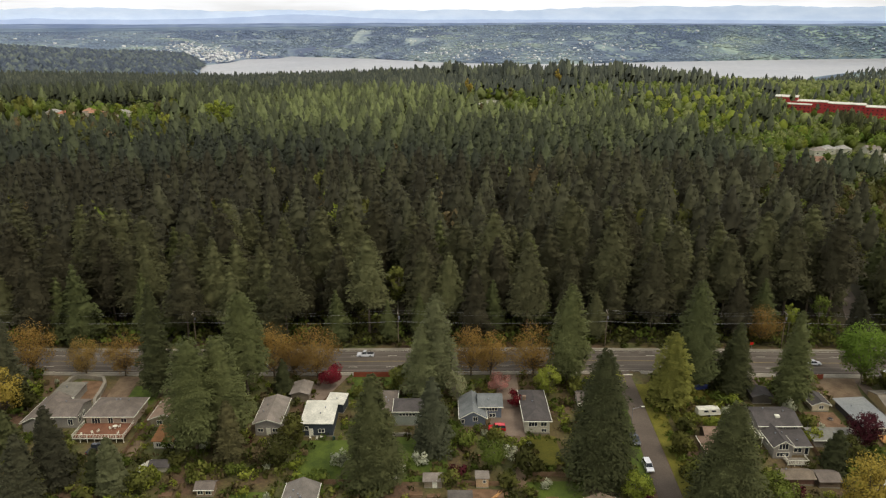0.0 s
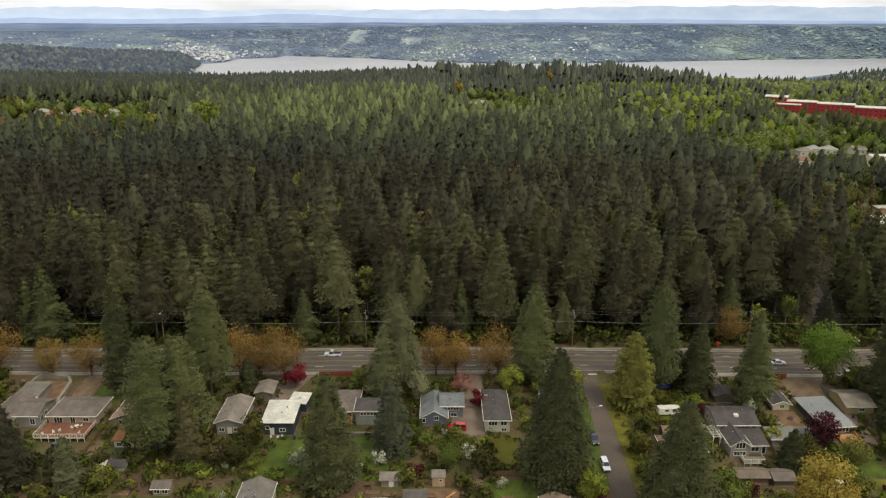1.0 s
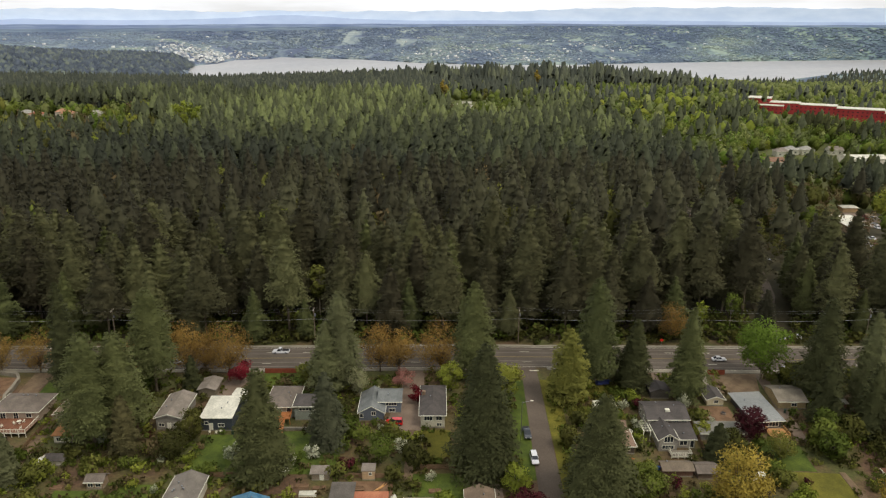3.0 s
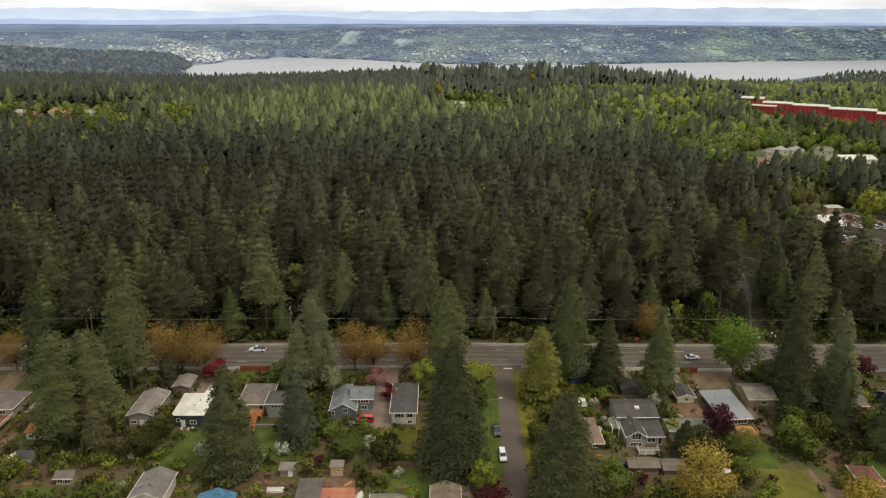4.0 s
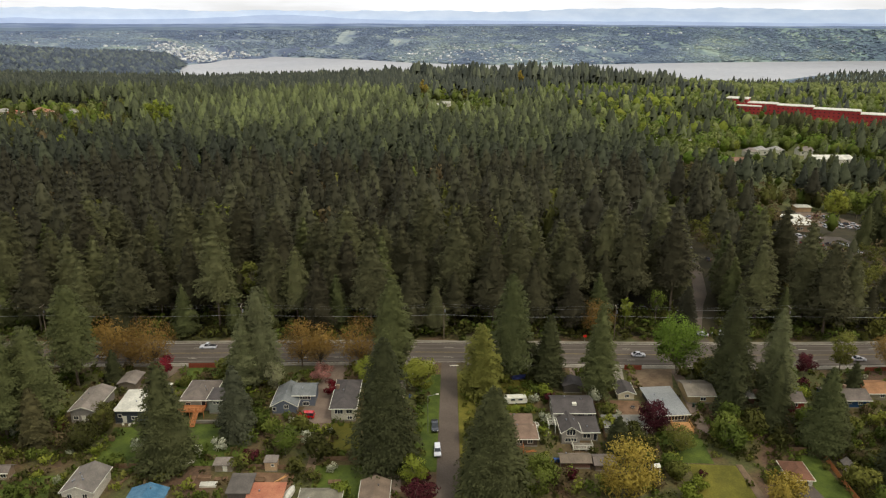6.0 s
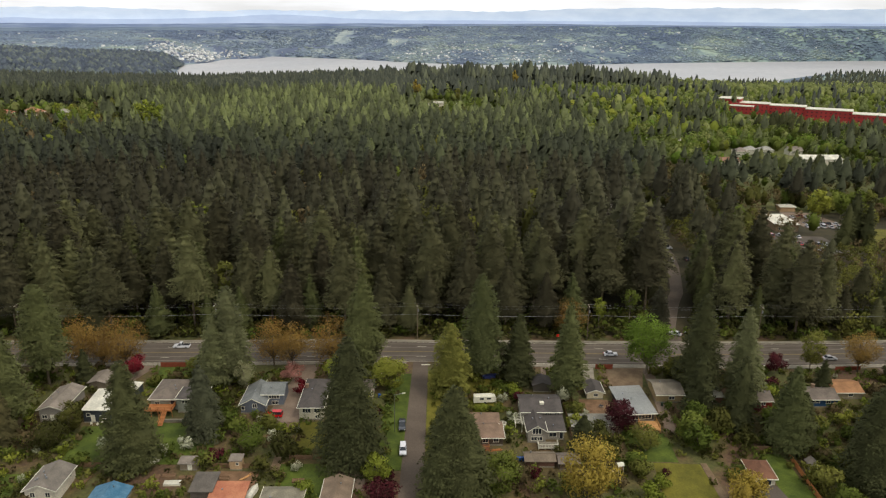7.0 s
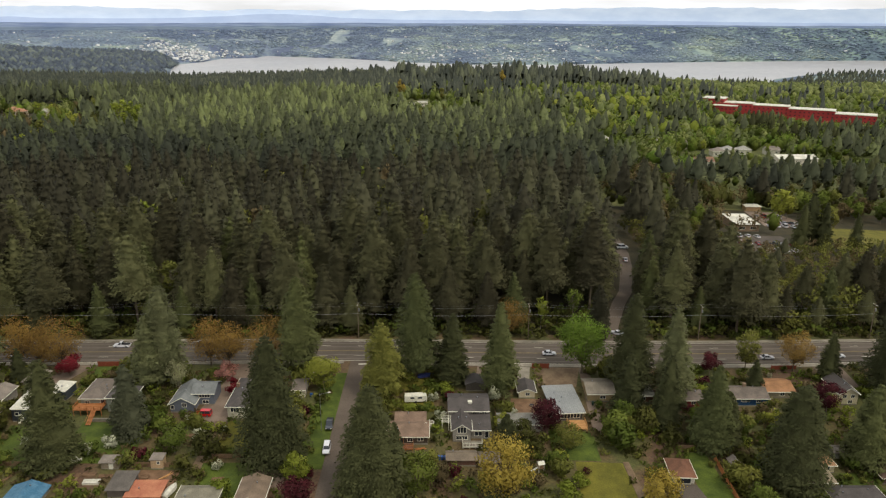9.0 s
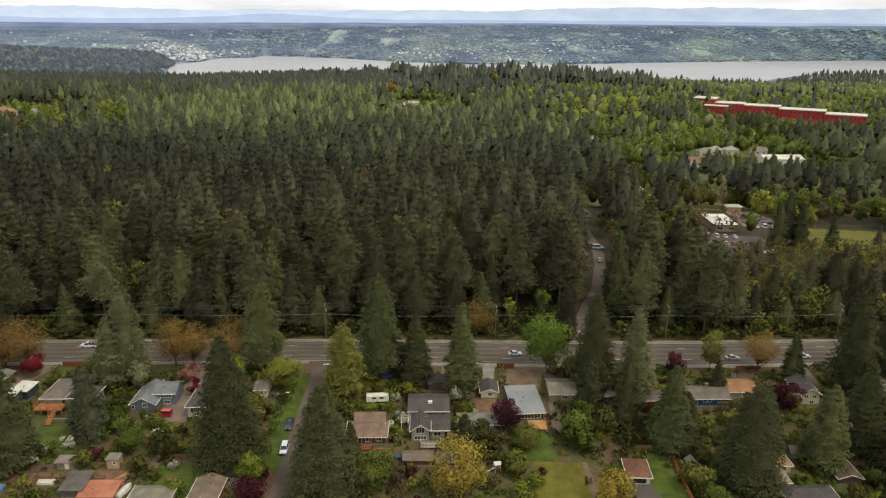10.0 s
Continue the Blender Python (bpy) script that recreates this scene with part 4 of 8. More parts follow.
leaf_belt("garden_woods", mid_leaf, -500, 900, 560, 1000, 21, 76, M_ASH, 0.75, "fresh green trees between distant houses", (0.7, 1.25))
leaf_belt("garden_woods", mid_leaf, -500, 900, 560, 1000, 15, 77, M_LEAF_FAR, 0.8, "green garden trees between distant houses", (0.8, 1.35))
leaf_belt("garden_woods", mid_leaf, -500, 900, 560, 1000, 17, 79, M_GREEN, 0.8, "green spring trees far off among houses", (0.8, 1.5))
X, Y = scatter(185, 400, 740, 1000, 15, 48, 0.5)
rng = np.random.default_rng(49)
keep = off_lane(X, Y, 5) & (rng.uniform(0, 1, len(X)) < 0.6)
side = rng.uniform(0, 1, len(X)) < 0.45
woods("garden_woods", far_leaf, X[keep & side], Y[keep & side], rng.uniform(0.9, 1.6, (keep & side).sum()), M_LIME, "tall yellow-green trees round far houses", 50)
woods("garden_woods", far_leaf, X[keep & ~side], Y[keep & ~side], rng.uniform(0.9, 1.6, (keep & ~side).sum()), M_LEAF_FAR, "spring-green trees round far houses", 52)
X, Y = scatter(-1200, 60, 800, 1650, 27, 45, 0.5)
rng = np.random.default_rng(46)
keep = in_view(X, Y, 0) & off_lane(X, Y, 5) & (np.sin(X * 0.017 + 1) * np.sin(Y * 0.013) + rng.uniform(-0.6, 0.6, len(X)) > 0)
woods("mixed_woods", far_leaf, X[keep], Y[keep], rng.uniform(1.0, 1.7, keep.sum()), M_LEAF_FAR, "olive and yellow-green crowns among distant firs", 47)
leaf_belt("garden_woods", far_leaf, -900, 1300, 1000, 1750, 18, 81, M_GREEN, 0.6, "green trees in the distant suburb")
leaf_belt("garden_woods", far_leaf, -900, 1300, 1000, 1750, 19, 83, M_LEAF_FAR, 0.75, "yellow-green trees in the distant suburb")
X, Y = scatter(176, 330, 250, 352, 6.5, 101)
keep = off_lane(X, Y, 6) & in_view(X, Y, 5)
rng = np.random.default_rng(102)
part_of = rng.integers(0, 4, len(X))
for k, (mt, lb) in enumerate(((M_DEEP, "low dark thicket between lane and field"), (M_BROWN, "brownish budding thicket between lane and field"), (M_ALDER, "olive thicket between lane and field"), (M_DEEP, "low dark thicket between lane and field"))):
    w = keep & (part_of == k)
    woods("thicket", loose_leaf, X[w], Y[w], rng.uniform(0.35, 0.7, w.sum()), mt, lb, 104 + k)
for k, (cx, cy, rx, ry, n) in enumerate(((446, 800, 34, 16, 12), (490, 742, 60, 18, 26), (378, 484, 62, 22, 30), (316, 516, 26, 18, 9))):
    rng = np.random.default_rng(410 + k)
    a, q = rng.uniform(0, 6.283, n), np.sqrt(rng.uniform(0, 1, n))
    X, Y = cx + rx * q * np.cos(a), cy + ry * q * np.sin(a)
    woods("fir_woods", mid_fir, X, Y, rng.uniform(0.5, 0.78, n), M_FIR_PALE if k == 3 else M_SPRUCE, "clump of dark old firs in the suburb", 420 + k)
# a belt of spring-green trees in front of the lake, east
X, Y = scatter(560, 1300, 1380, 1700, 13, 85)
rng = np.random.default_rng(86)
keep = in_view(X, Y, 0)
woods("garden_woods", far_leaf, X[keep], Y[keep], rng.uniform(0.9, 1.4, keep.sum()), M_LEAF_FAR, "belt of spring-green trees before the lake", 87)
X, Y = scatter(1000, 1600, 1780, 2200, 17, 94)
keep = X > 0.5 * Y + 20
X, Y = X[keep], Y[keep]
rng = np.random.default_rng(95)
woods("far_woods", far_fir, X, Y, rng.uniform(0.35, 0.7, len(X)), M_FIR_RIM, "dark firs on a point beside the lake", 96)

# clumps of trees and houses on the far shore
blob = [(np.array([(0, 0, 9), (8, 0, 1), (2, 8, 0), (-7, 5, 1), (-7, -5, 0), (3, -8, 1), (0, 0, -2)], float) * f, np.array([(0, 1, 2), (0, 2, 3), (0, 3, 4), (0, 4, 5), (0, 5, 1)])) for f in (1.0, 1.4)]
X, Y = scatter(-2400, -560, 2100, 3250, 12, 91)
rng = np.random.default_rng(92)
keep = (land(X, Y) > LAKE_Z + 1) & (X < -0.3 * Y) & (X > -0.72 * Y - 60)
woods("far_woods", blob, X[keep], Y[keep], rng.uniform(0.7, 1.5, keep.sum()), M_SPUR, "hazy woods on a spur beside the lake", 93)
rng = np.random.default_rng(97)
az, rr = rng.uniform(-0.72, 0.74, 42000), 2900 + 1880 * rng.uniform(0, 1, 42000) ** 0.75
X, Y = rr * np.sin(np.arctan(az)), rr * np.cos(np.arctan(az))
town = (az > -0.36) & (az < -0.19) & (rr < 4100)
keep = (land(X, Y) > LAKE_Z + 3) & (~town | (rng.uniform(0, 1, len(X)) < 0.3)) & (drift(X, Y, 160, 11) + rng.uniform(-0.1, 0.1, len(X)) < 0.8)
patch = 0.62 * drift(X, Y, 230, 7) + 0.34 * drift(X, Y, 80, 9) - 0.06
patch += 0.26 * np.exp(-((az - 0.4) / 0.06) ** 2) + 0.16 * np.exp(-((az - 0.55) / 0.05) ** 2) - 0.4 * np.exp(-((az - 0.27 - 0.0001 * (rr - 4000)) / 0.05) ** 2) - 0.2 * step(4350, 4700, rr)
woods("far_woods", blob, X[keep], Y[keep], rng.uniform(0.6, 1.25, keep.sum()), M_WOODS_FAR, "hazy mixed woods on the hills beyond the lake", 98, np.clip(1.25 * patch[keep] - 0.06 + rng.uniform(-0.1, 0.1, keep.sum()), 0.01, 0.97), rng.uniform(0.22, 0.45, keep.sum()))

hut = [(np.array([(-8, -5, 0), (8, -5, 0), (8, 5, 0), (-8, 5, 0), (-8, -5, 6), (8, -5, 6), (8, 5, 6), (-8, 5, 6), (-8, 0, 9), (8, 0, 9)], float),
        np.array([(0, 1, 5), (0, 5, 4), (1, 2, 6), (1, 6, 5), (3, 0, 4), (3, 4, 7), (4, 5, 9), (4, 9, 8), (7, 8, 9), (7, 9, 6), (4, 8, 7), (5, 6, 9)]))]
M_FAR_HOUSE = foliage("far_house_walls", (0.5, 0.5, 0.52), (0.66, 0.66, 0.66), (0.85, 0.85, 0.84), 0.0)
rng = np.random.default_rng(99)
az = np.concatenate([rng.uniform(0.56, 0.68, 60), rng.normal(-0.285, 0.04, 640), rng.uniform(-0.05, 0.27, 260), rng.uniform(-0.6, 0.6, 110)])
rr = np.concatenate([rng.uniform(2080, 2320, 60), rng.triangular(3480, 3560, 4150, 640), rng.triangular(3400, 3500, 4300, 260), rng.uniform(3700, 4700, 110)])
X, Y = rr * np.sin(np.arctan(az)), rr * np.cos(np.arctan(az))
keep = land(X, Y) > LAKE_Z + 2.5
woods("far_houses", hut, X[keep], Y[keep], rng.uniform(0.2, 1.0, keep.sum()) ** 1.5 * np.where(az < -0.15, 0.9, 0.8)[keep] + 0.15, M_FAR_HOUSE, "pale roofs and walls of a town on the far shore", 103, category="houses")


# ---- houses ----
def roof_planes(kind, w, d, h, rise, over):
    """Plane faces of a roof over a w by d plan, eaves at h."""
    X, Y = w / 2 + over, d / 2 + over
    if kind == "gable_x":      # ridge along x
        r = h + rise
        e = h - rise * over / (d / 2)
        return [[(-X, -Y, e), (X, -Y, e), (X, 0, r), (-X, 0, r)], [(X, Y, e), (-X, Y, e), (-X, 0, r), (X, 0, r)]]
    if kind == "gable_y":
        r = h + rise
        e = h - rise * over / (w / 2)
        return [[(X, -Y, e), (X, Y, e), (0, Y, r), (0, -Y, r)], [(-X, Y, e), (-X, -Y, e), (0, -Y, r), (0, Y, r)]]
    if kind == "hip":
        r, e, m = h + rise, h - 0.1, min(X, Y)
        if X >= Y:
            p, q = (-(X - m), 0, r), (X - m, 0, r)
            return [[(-X, -Y, e), (X, -Y, e), q, p], [(X, Y, e), (-X, Y, e), p, q], [(X, -Y, e), (X, Y, e), q], [(-X, Y, e), (-X, -Y, e), p]]
        p, q = (0, -(Y - m), r), (0, Y - m, r)
        return [[(-X, -Y, e), (X, -Y, e), p], [(X, -Y, e), (X, Y, e), q, p], [(X, Y, e), (-X, Y, e), q], [(-X, Y, e), (-X, -Y, e), p, q]]
    return [[(-X, -Y, h), (X, -Y, h), (X, Y, h + rise), (-X, Y, h + rise)]]     # single slope, up to the back


def window(parent, side, u, z, w, h, W, D, panes=2):
    """A window on a wall: front, back, left or right; u from the wall's middle."""
    s, g = Soup(), Soup()
    o = 0.07
    s.ring(w, h, 0.13, -o, 0.02)
    g.box(-w / 2, -0.03, -h / 2, w / 2, 0.02, h / 2)
    fr = part("window", s.mesh("window", M_TRIM), parent)
    turn, x, y = {"front": (0, u, -D / 2), "back": (180, u, D / 2), "left": (-90, -W / 2, u), "right": (90, W / 2, u)}[side]
    fr.matrix_local = pose(x, y, z, 0, 0, turn)
    part("pane", g.mesh("pane", M_GLASS), fr)
    for k in range(1, panes):
        x = -w / 2 + w * k / panes
        part("mullion", Soup().box(x - 0.05, -o + 0.01, -h / 2 + 0.005, x + 0.05, 0.018, h / 2 - 0.005).mesh("mullion", M_TRIM), fr)
    return fr


def door(parent, side, u, W, D, mat, z=0.1, w=0.95, h=2.05):
    s = Soup().box(-w / 2, -0.06, 0, w / 2, 0.02, h).box(-w / 2 - 0.1, -0.03, 0, -w / 2, 0.02, h + 0.1).box(w / 2, -0.03, 0, w / 2 + 0.1, 0.02, h + 0.1)
    ob = part("door", s.mesh("door", mat), parent)
    turn, x, y = {"front": (0, u, -D / 2), "left": (-90, -W / 2, u), "right": (90, W / 2, u)}[side]
    ob.matrix_local = pose(x, y, z, 0, 0, turn)
    part("handle", Soup().box(0.3, -0.12, 0.95, 0.4, -0.06, 1.05).mesh("handle", M_STEEL), ob)


def house(label, x, yf, w, d, h, roof, rise, wall_mat, roof_mat, windows=(), turn=0, name="house", over=0.45, vents=1, chimney=None, skylight=None, trim=True, sink=1.6, z=None, group="houses", category="house"):
    """x: middle of the front; yf: front wall; w, d, h: plan and eaves; windows: side, u, z, w, h, panes."""
    yc = yf + d / 2
    z = land1(x, yf + 0.15 * d) if z is None else z
    ob = root(name, x, yc, z, turn, label, category, group)
    X, Y = w / 2, d / 2
    wv = [(-X, -Y, -sink), (X, -Y, -sink), (X, Y, -sink), (-X, Y, -sink), (-X, -Y, h), (X, -Y, h), (X, Y, h), (-X, Y, h)]
    wf = list(BOX_F)
    t = 0.12
    if roof == "gable_y":
        wv += [(0, -Y, h + rise - t), (0, Y, h + rise - t)]
        wf = [BOX_F[0], (0, 1, 5, 8, 4), (1, 2, 6, 5), (2, 3, 7, 9, 6), (3, 0, 4, 7), (4, 8, 9, 7), (5, 6, 9, 8)]
    elif roof == "gable_x":
        wv += [(-X, 0, h + rise - t), (X, 0, h + rise - t)]
        wf = [BOX_F[0], (0, 1, 5, 4), (1, 2, 6, 9, 5), (2, 3, 7, 6), (3, 0, 4, 8, 7), (4, 5, 9, 8), (6, 7, 8, 9)]
    elif roof == "shed":
        wv[6], wv[7] = (X, Y, h + rise - t), (-X, Y, h + rise - t)
        wv[4], wv[5] = (-X, -Y, h - t), (X, -Y, h - t)
    part("wall", poly_mesh("wall", wv, wf, wall_mat), ob)
    base = Soup()
    base.box(-X - 0.05, -Y - 0.05, -sink, X + 0.05, Y + 0.05, 0.25)
    part("foundation", base.mesh("foundation", M_CONCRETE), ob)
    planes = roof_planes(roof, w, d, h + 0.1, rise, over)
    rs = Soup()
    for pl in planes:
        rs.prism(pl, 0.16)
    rf = part("roof", rs.mesh("roof", roof_mat), ob)
    if trim:
        g = Soup()
        ov = over + 0.02
        e = planes[0][0][2]
        if roof in ("gable_x", "hip", "shed"):
            g.box(-X - ov, -Y - ov - 0.12, e - 0.2, X + ov, -Y - ov + 0.02, e + 0.0)
        if roof in ("gable_y", "hip"):
            for sx in (-1, 1):
                xa, xb = sorted((sx * (X + ov), sx * (X + ov + 0.12)))
                g.box(xa, -Y - ov, e - 0.2, xb, Y + ov, e)
        if roof == "gable_y":      # barge boards
            for sx in (-1, 1):
                g.prism([(sx * (X + ov), -Y - ov, e + 0.02), (0, -Y - ov, h + rise + 0.12), (0, -Y - ov - 0.06, h + rise + 0.12), (sx * (X + ov), -Y - ov - 0.06, e + 0.02)], 0.26)
        part("gutter", g.mesh("gutter", M_TRIM), ob, "white gutters and barge boards")
    if roof in ("gable_x", "gable_y"):
        L = (X if roof == "gable_x" else Y) + over
        c = Soup()
        if roof == "gable_x":
            c.box(-L, -0.14, h + rise + 0.08, L, 0.14, h + rise + 0.14)
        else:
            c.box(-0.14, -L, h + rise + 0.08, 0.14, L, h + rise + 0.14)
        part("ridge_cap", c.mesh("ridge_cap", roof_mat), ob)
    rv = random.Random(int(x * 7 + yf * 3))

    def on_roof(px, py):
        if roof == "gable_x":
            return h + 0.1 + rise * (1 - abs(py) / Y)
        if roof == "gable_y":
            return h + 0.1 + rise * (1 - abs(px) / X)
        if roof == "hip":
            m = min(X, Y) + over
            return h + rise * min(1, min(X + over - abs(px), Y + over - abs(py)) / m)
        return h + 0.1 + rise * (py + Y) / d

    for k in range(vents):
        px, py = rv.uniform(-0.6, 0.6) * X, rv.uniform(-0.6, 0.5) * Y
        zz = on_roof(px, py)
        part("roof_vent", Soup().tube((px, py, zz - 0.2), (px, py, zz + 0.35), 0.12, 0.12, 8).tube((px, py, zz + 0.35), (px, py, zz + 0.45), 0.2, 0.2, 8).mesh("roof_vent", M_STEEL), rf)
    if chimney:
        px, py = chimney
        zz = on_roof(px, py)
        part("chimney", Soup().box(px - 0.4, py - 0.35, zz - 1, px + 0.4, py + 0.35, zz + 1.1).box(px - 0.47, py - 0.42, zz + 1.1, px + 0.47, py + 0.42, zz + 1.22).mesh("chimney", surface("chimney_brick", (0.2, 0.14, 0.11), (0.27, 0.19, 0.15), 1, 5)), rf)
    if skylight:
        px, py = skylight
        zz = on_roof(px, py)
        sk = part("skylight", Soup().box(px - 0.6, py - 0.55, zz - 0.4, px + 0.6, py + 0.55, zz + 0.4).mesh("skylight", M_TRIM), rf)
    for side, u, zz, ww, hh, pn in windows:
        if side == "orange door":
            for dx in (-0.52, 0.52):
                fr = part("glazed_door", Soup().ring(0.72, 1.8, 0.14, -0.08, 0.02).mesh("glazed_door", M_PALE_WOOD), ob, "orange-framed glazed door")
                fr.matrix_local = pose(u + dx, -d / 2, zz + 1.05)
                part("pane", Soup().box(-0.36, -0.03, -0.9, 0.36, 0.02, 0.9).mesh("pane", M_GLASS), fr)
        elif side == "door":
            door(ob, "front", u, w, d, M_TRIM, zz)
        else:
            window(ob, side, u, zz, ww, hh, w, d, pn)
    return ob


def deck(label, x, yf, w, d, h, mat, rail_mat, stairs=None, name="deck"):
    """A timber deck on posts, with a railing; stairs: (u, run) down to the garden."""
    z = land1(x, yf)
    ob = root(name, x, yf + d / 2, z, 0, label, "deck", "decks")
    X, Y = w / 2, d / 2
    part("platform", Soup().box(-X, -Y, h - 0.16, X, Y, h).mesh("platform", mat), ob)
    part("fascia", Soup().box(-X - 0.04, -Y - 0.04, h - 0.32, X + 0.04, -Y, h + 0.01).mesh("fascia", rail_mat), ob)
    n = max(2, int(w / 1.8) + 1)
    for k in range(n):
        px = -X + 0.1 + (w - 0.2) * k / (n - 1)
        part("post", Soup().box(px - 0.07, -Y, -1.2, px + 0.07, -Y + 0.14, h + 1.0).mesh("post", rail_mat), ob)
    for a, b_, c, e in ((-X, -Y, X, -Y + 0.1), (-X, -Y, -X + 0.1, Y), (X - 0.1, -Y, X, Y)):
        part("rail", Soup().box(a, b_, h + 0.93, c, e, h + 1.02).mesh("rail", rail_mat), ob)
        bal = Soup().box(-0.03, -0.03, 0, 0.03, 0.03, 0.93).mesh("baluster", rail_mat)
        m = max(2, int(max(c - a, e - b_) / 0.4))
        for k in range(m):
            f = (k + 0.5) / m
            px, py = (a + (c - a) * f, b_ + 0.05) if c - a > e - b_ else (a + 0.05, b_ + (e - b_) * f)
            part("baluster", bal, ob, loc=(px, py, h))
    if stairs:
        u, run = stairs
        nst = max(3, int(h / 0.18))
        for k in range(nst):
            part("stair_tread", Soup().box(u - 0.6, -Y - run * (k + 1) / nst, h - h * (k + 1) / nst + 0.0, u + 0.6, -Y - run * k / nst + 0.03, h - h * (k + 1) / nst + 0.06).mesh("stair_tread", mat), ob)
        for sx in (-0.62, 0.62):
            part("stringer", Soup().tube((u + sx, -Y, h - 0.1), (u + sx, -Y - run, 0.0), 0.09, 0.09, 4).tube((u + sx, -Y, h + 0.95), (u + sx, -Y - run, 1.0), 0.05, 0.05, 4).mesh("stringer", rail_mat), ob)
    return ob


def fence(label, pts, h, mat, name="fence", bay=2.4, solid=True):
    """Posts with board bays between them, stepping with the ground."""
    x0, y0 = pts[0]
    ob = root(name, x0, y0, land1(x0, y0), 0, label, "fence", "fences")
    z0 = land1(x0, y0)
    for (ax, ay), (bx, by) in zip(pts, pts[1:]):
        L = math.hypot(bx - ax, by - ay)
        n = max(1, round(L / bay))
        ang = math.atan2(by - ay, bx - ax)
        for k in range(n + 1):
            px, py = ax + (bx - ax) * k / n, ay + (by - ay) * k / n
            zz = land1(px, py) - z0
            p = part("post", Soup().box(-0.07, -0.07, -0.4, 0.07, 0.07, h + 0.12).mesh("post", mat), ob)
            p.location, p.rotation_euler = (px - x0, py - y0, zz), (0, 0, ang)
            if k < n:
                qx, qy = ax + (bx - ax) * (k + 1) / n, ay + (by - ay) * (k + 1) / n
                dz = land1(qx, qy) - z0 - zz
                l = L / n
                s = Soup()
                nb = 8
                V, F = [], []
                for j in range(2 * nb):      # boards side by side, every other one set back
                    u = l * ((j + 1) // 2) / nb
                    o = 0.02 if (j // 2) % 2 else -0.02
                    wob = 0.03 * math.sin((j // 2) * 2.1 + k)
                    V += [(u, o - 0.015, 0.06 + dz * u / l), (u, o + 0.015, 0.06 + dz * u / l), (u, o + 0.015, h + wob + dz * u / l), (u, o - 0.015, h + wob + dz * u / l)]
                for j in range(2 * nb - 1):
                    F += [(4 * j + e, 4 * j + (e + 1) % 4, 4 * j + 4 + (e + 1) % 4, 4 * j + 4 + e) for e in range(4)]
                s.add(V, F)
                q = part("board_bay", s.mesh("board_bay", mat), ob)
                q.location, q.rotation_euler = (px - x0, py - y0, zz), (0, 0, ang)
    return ob


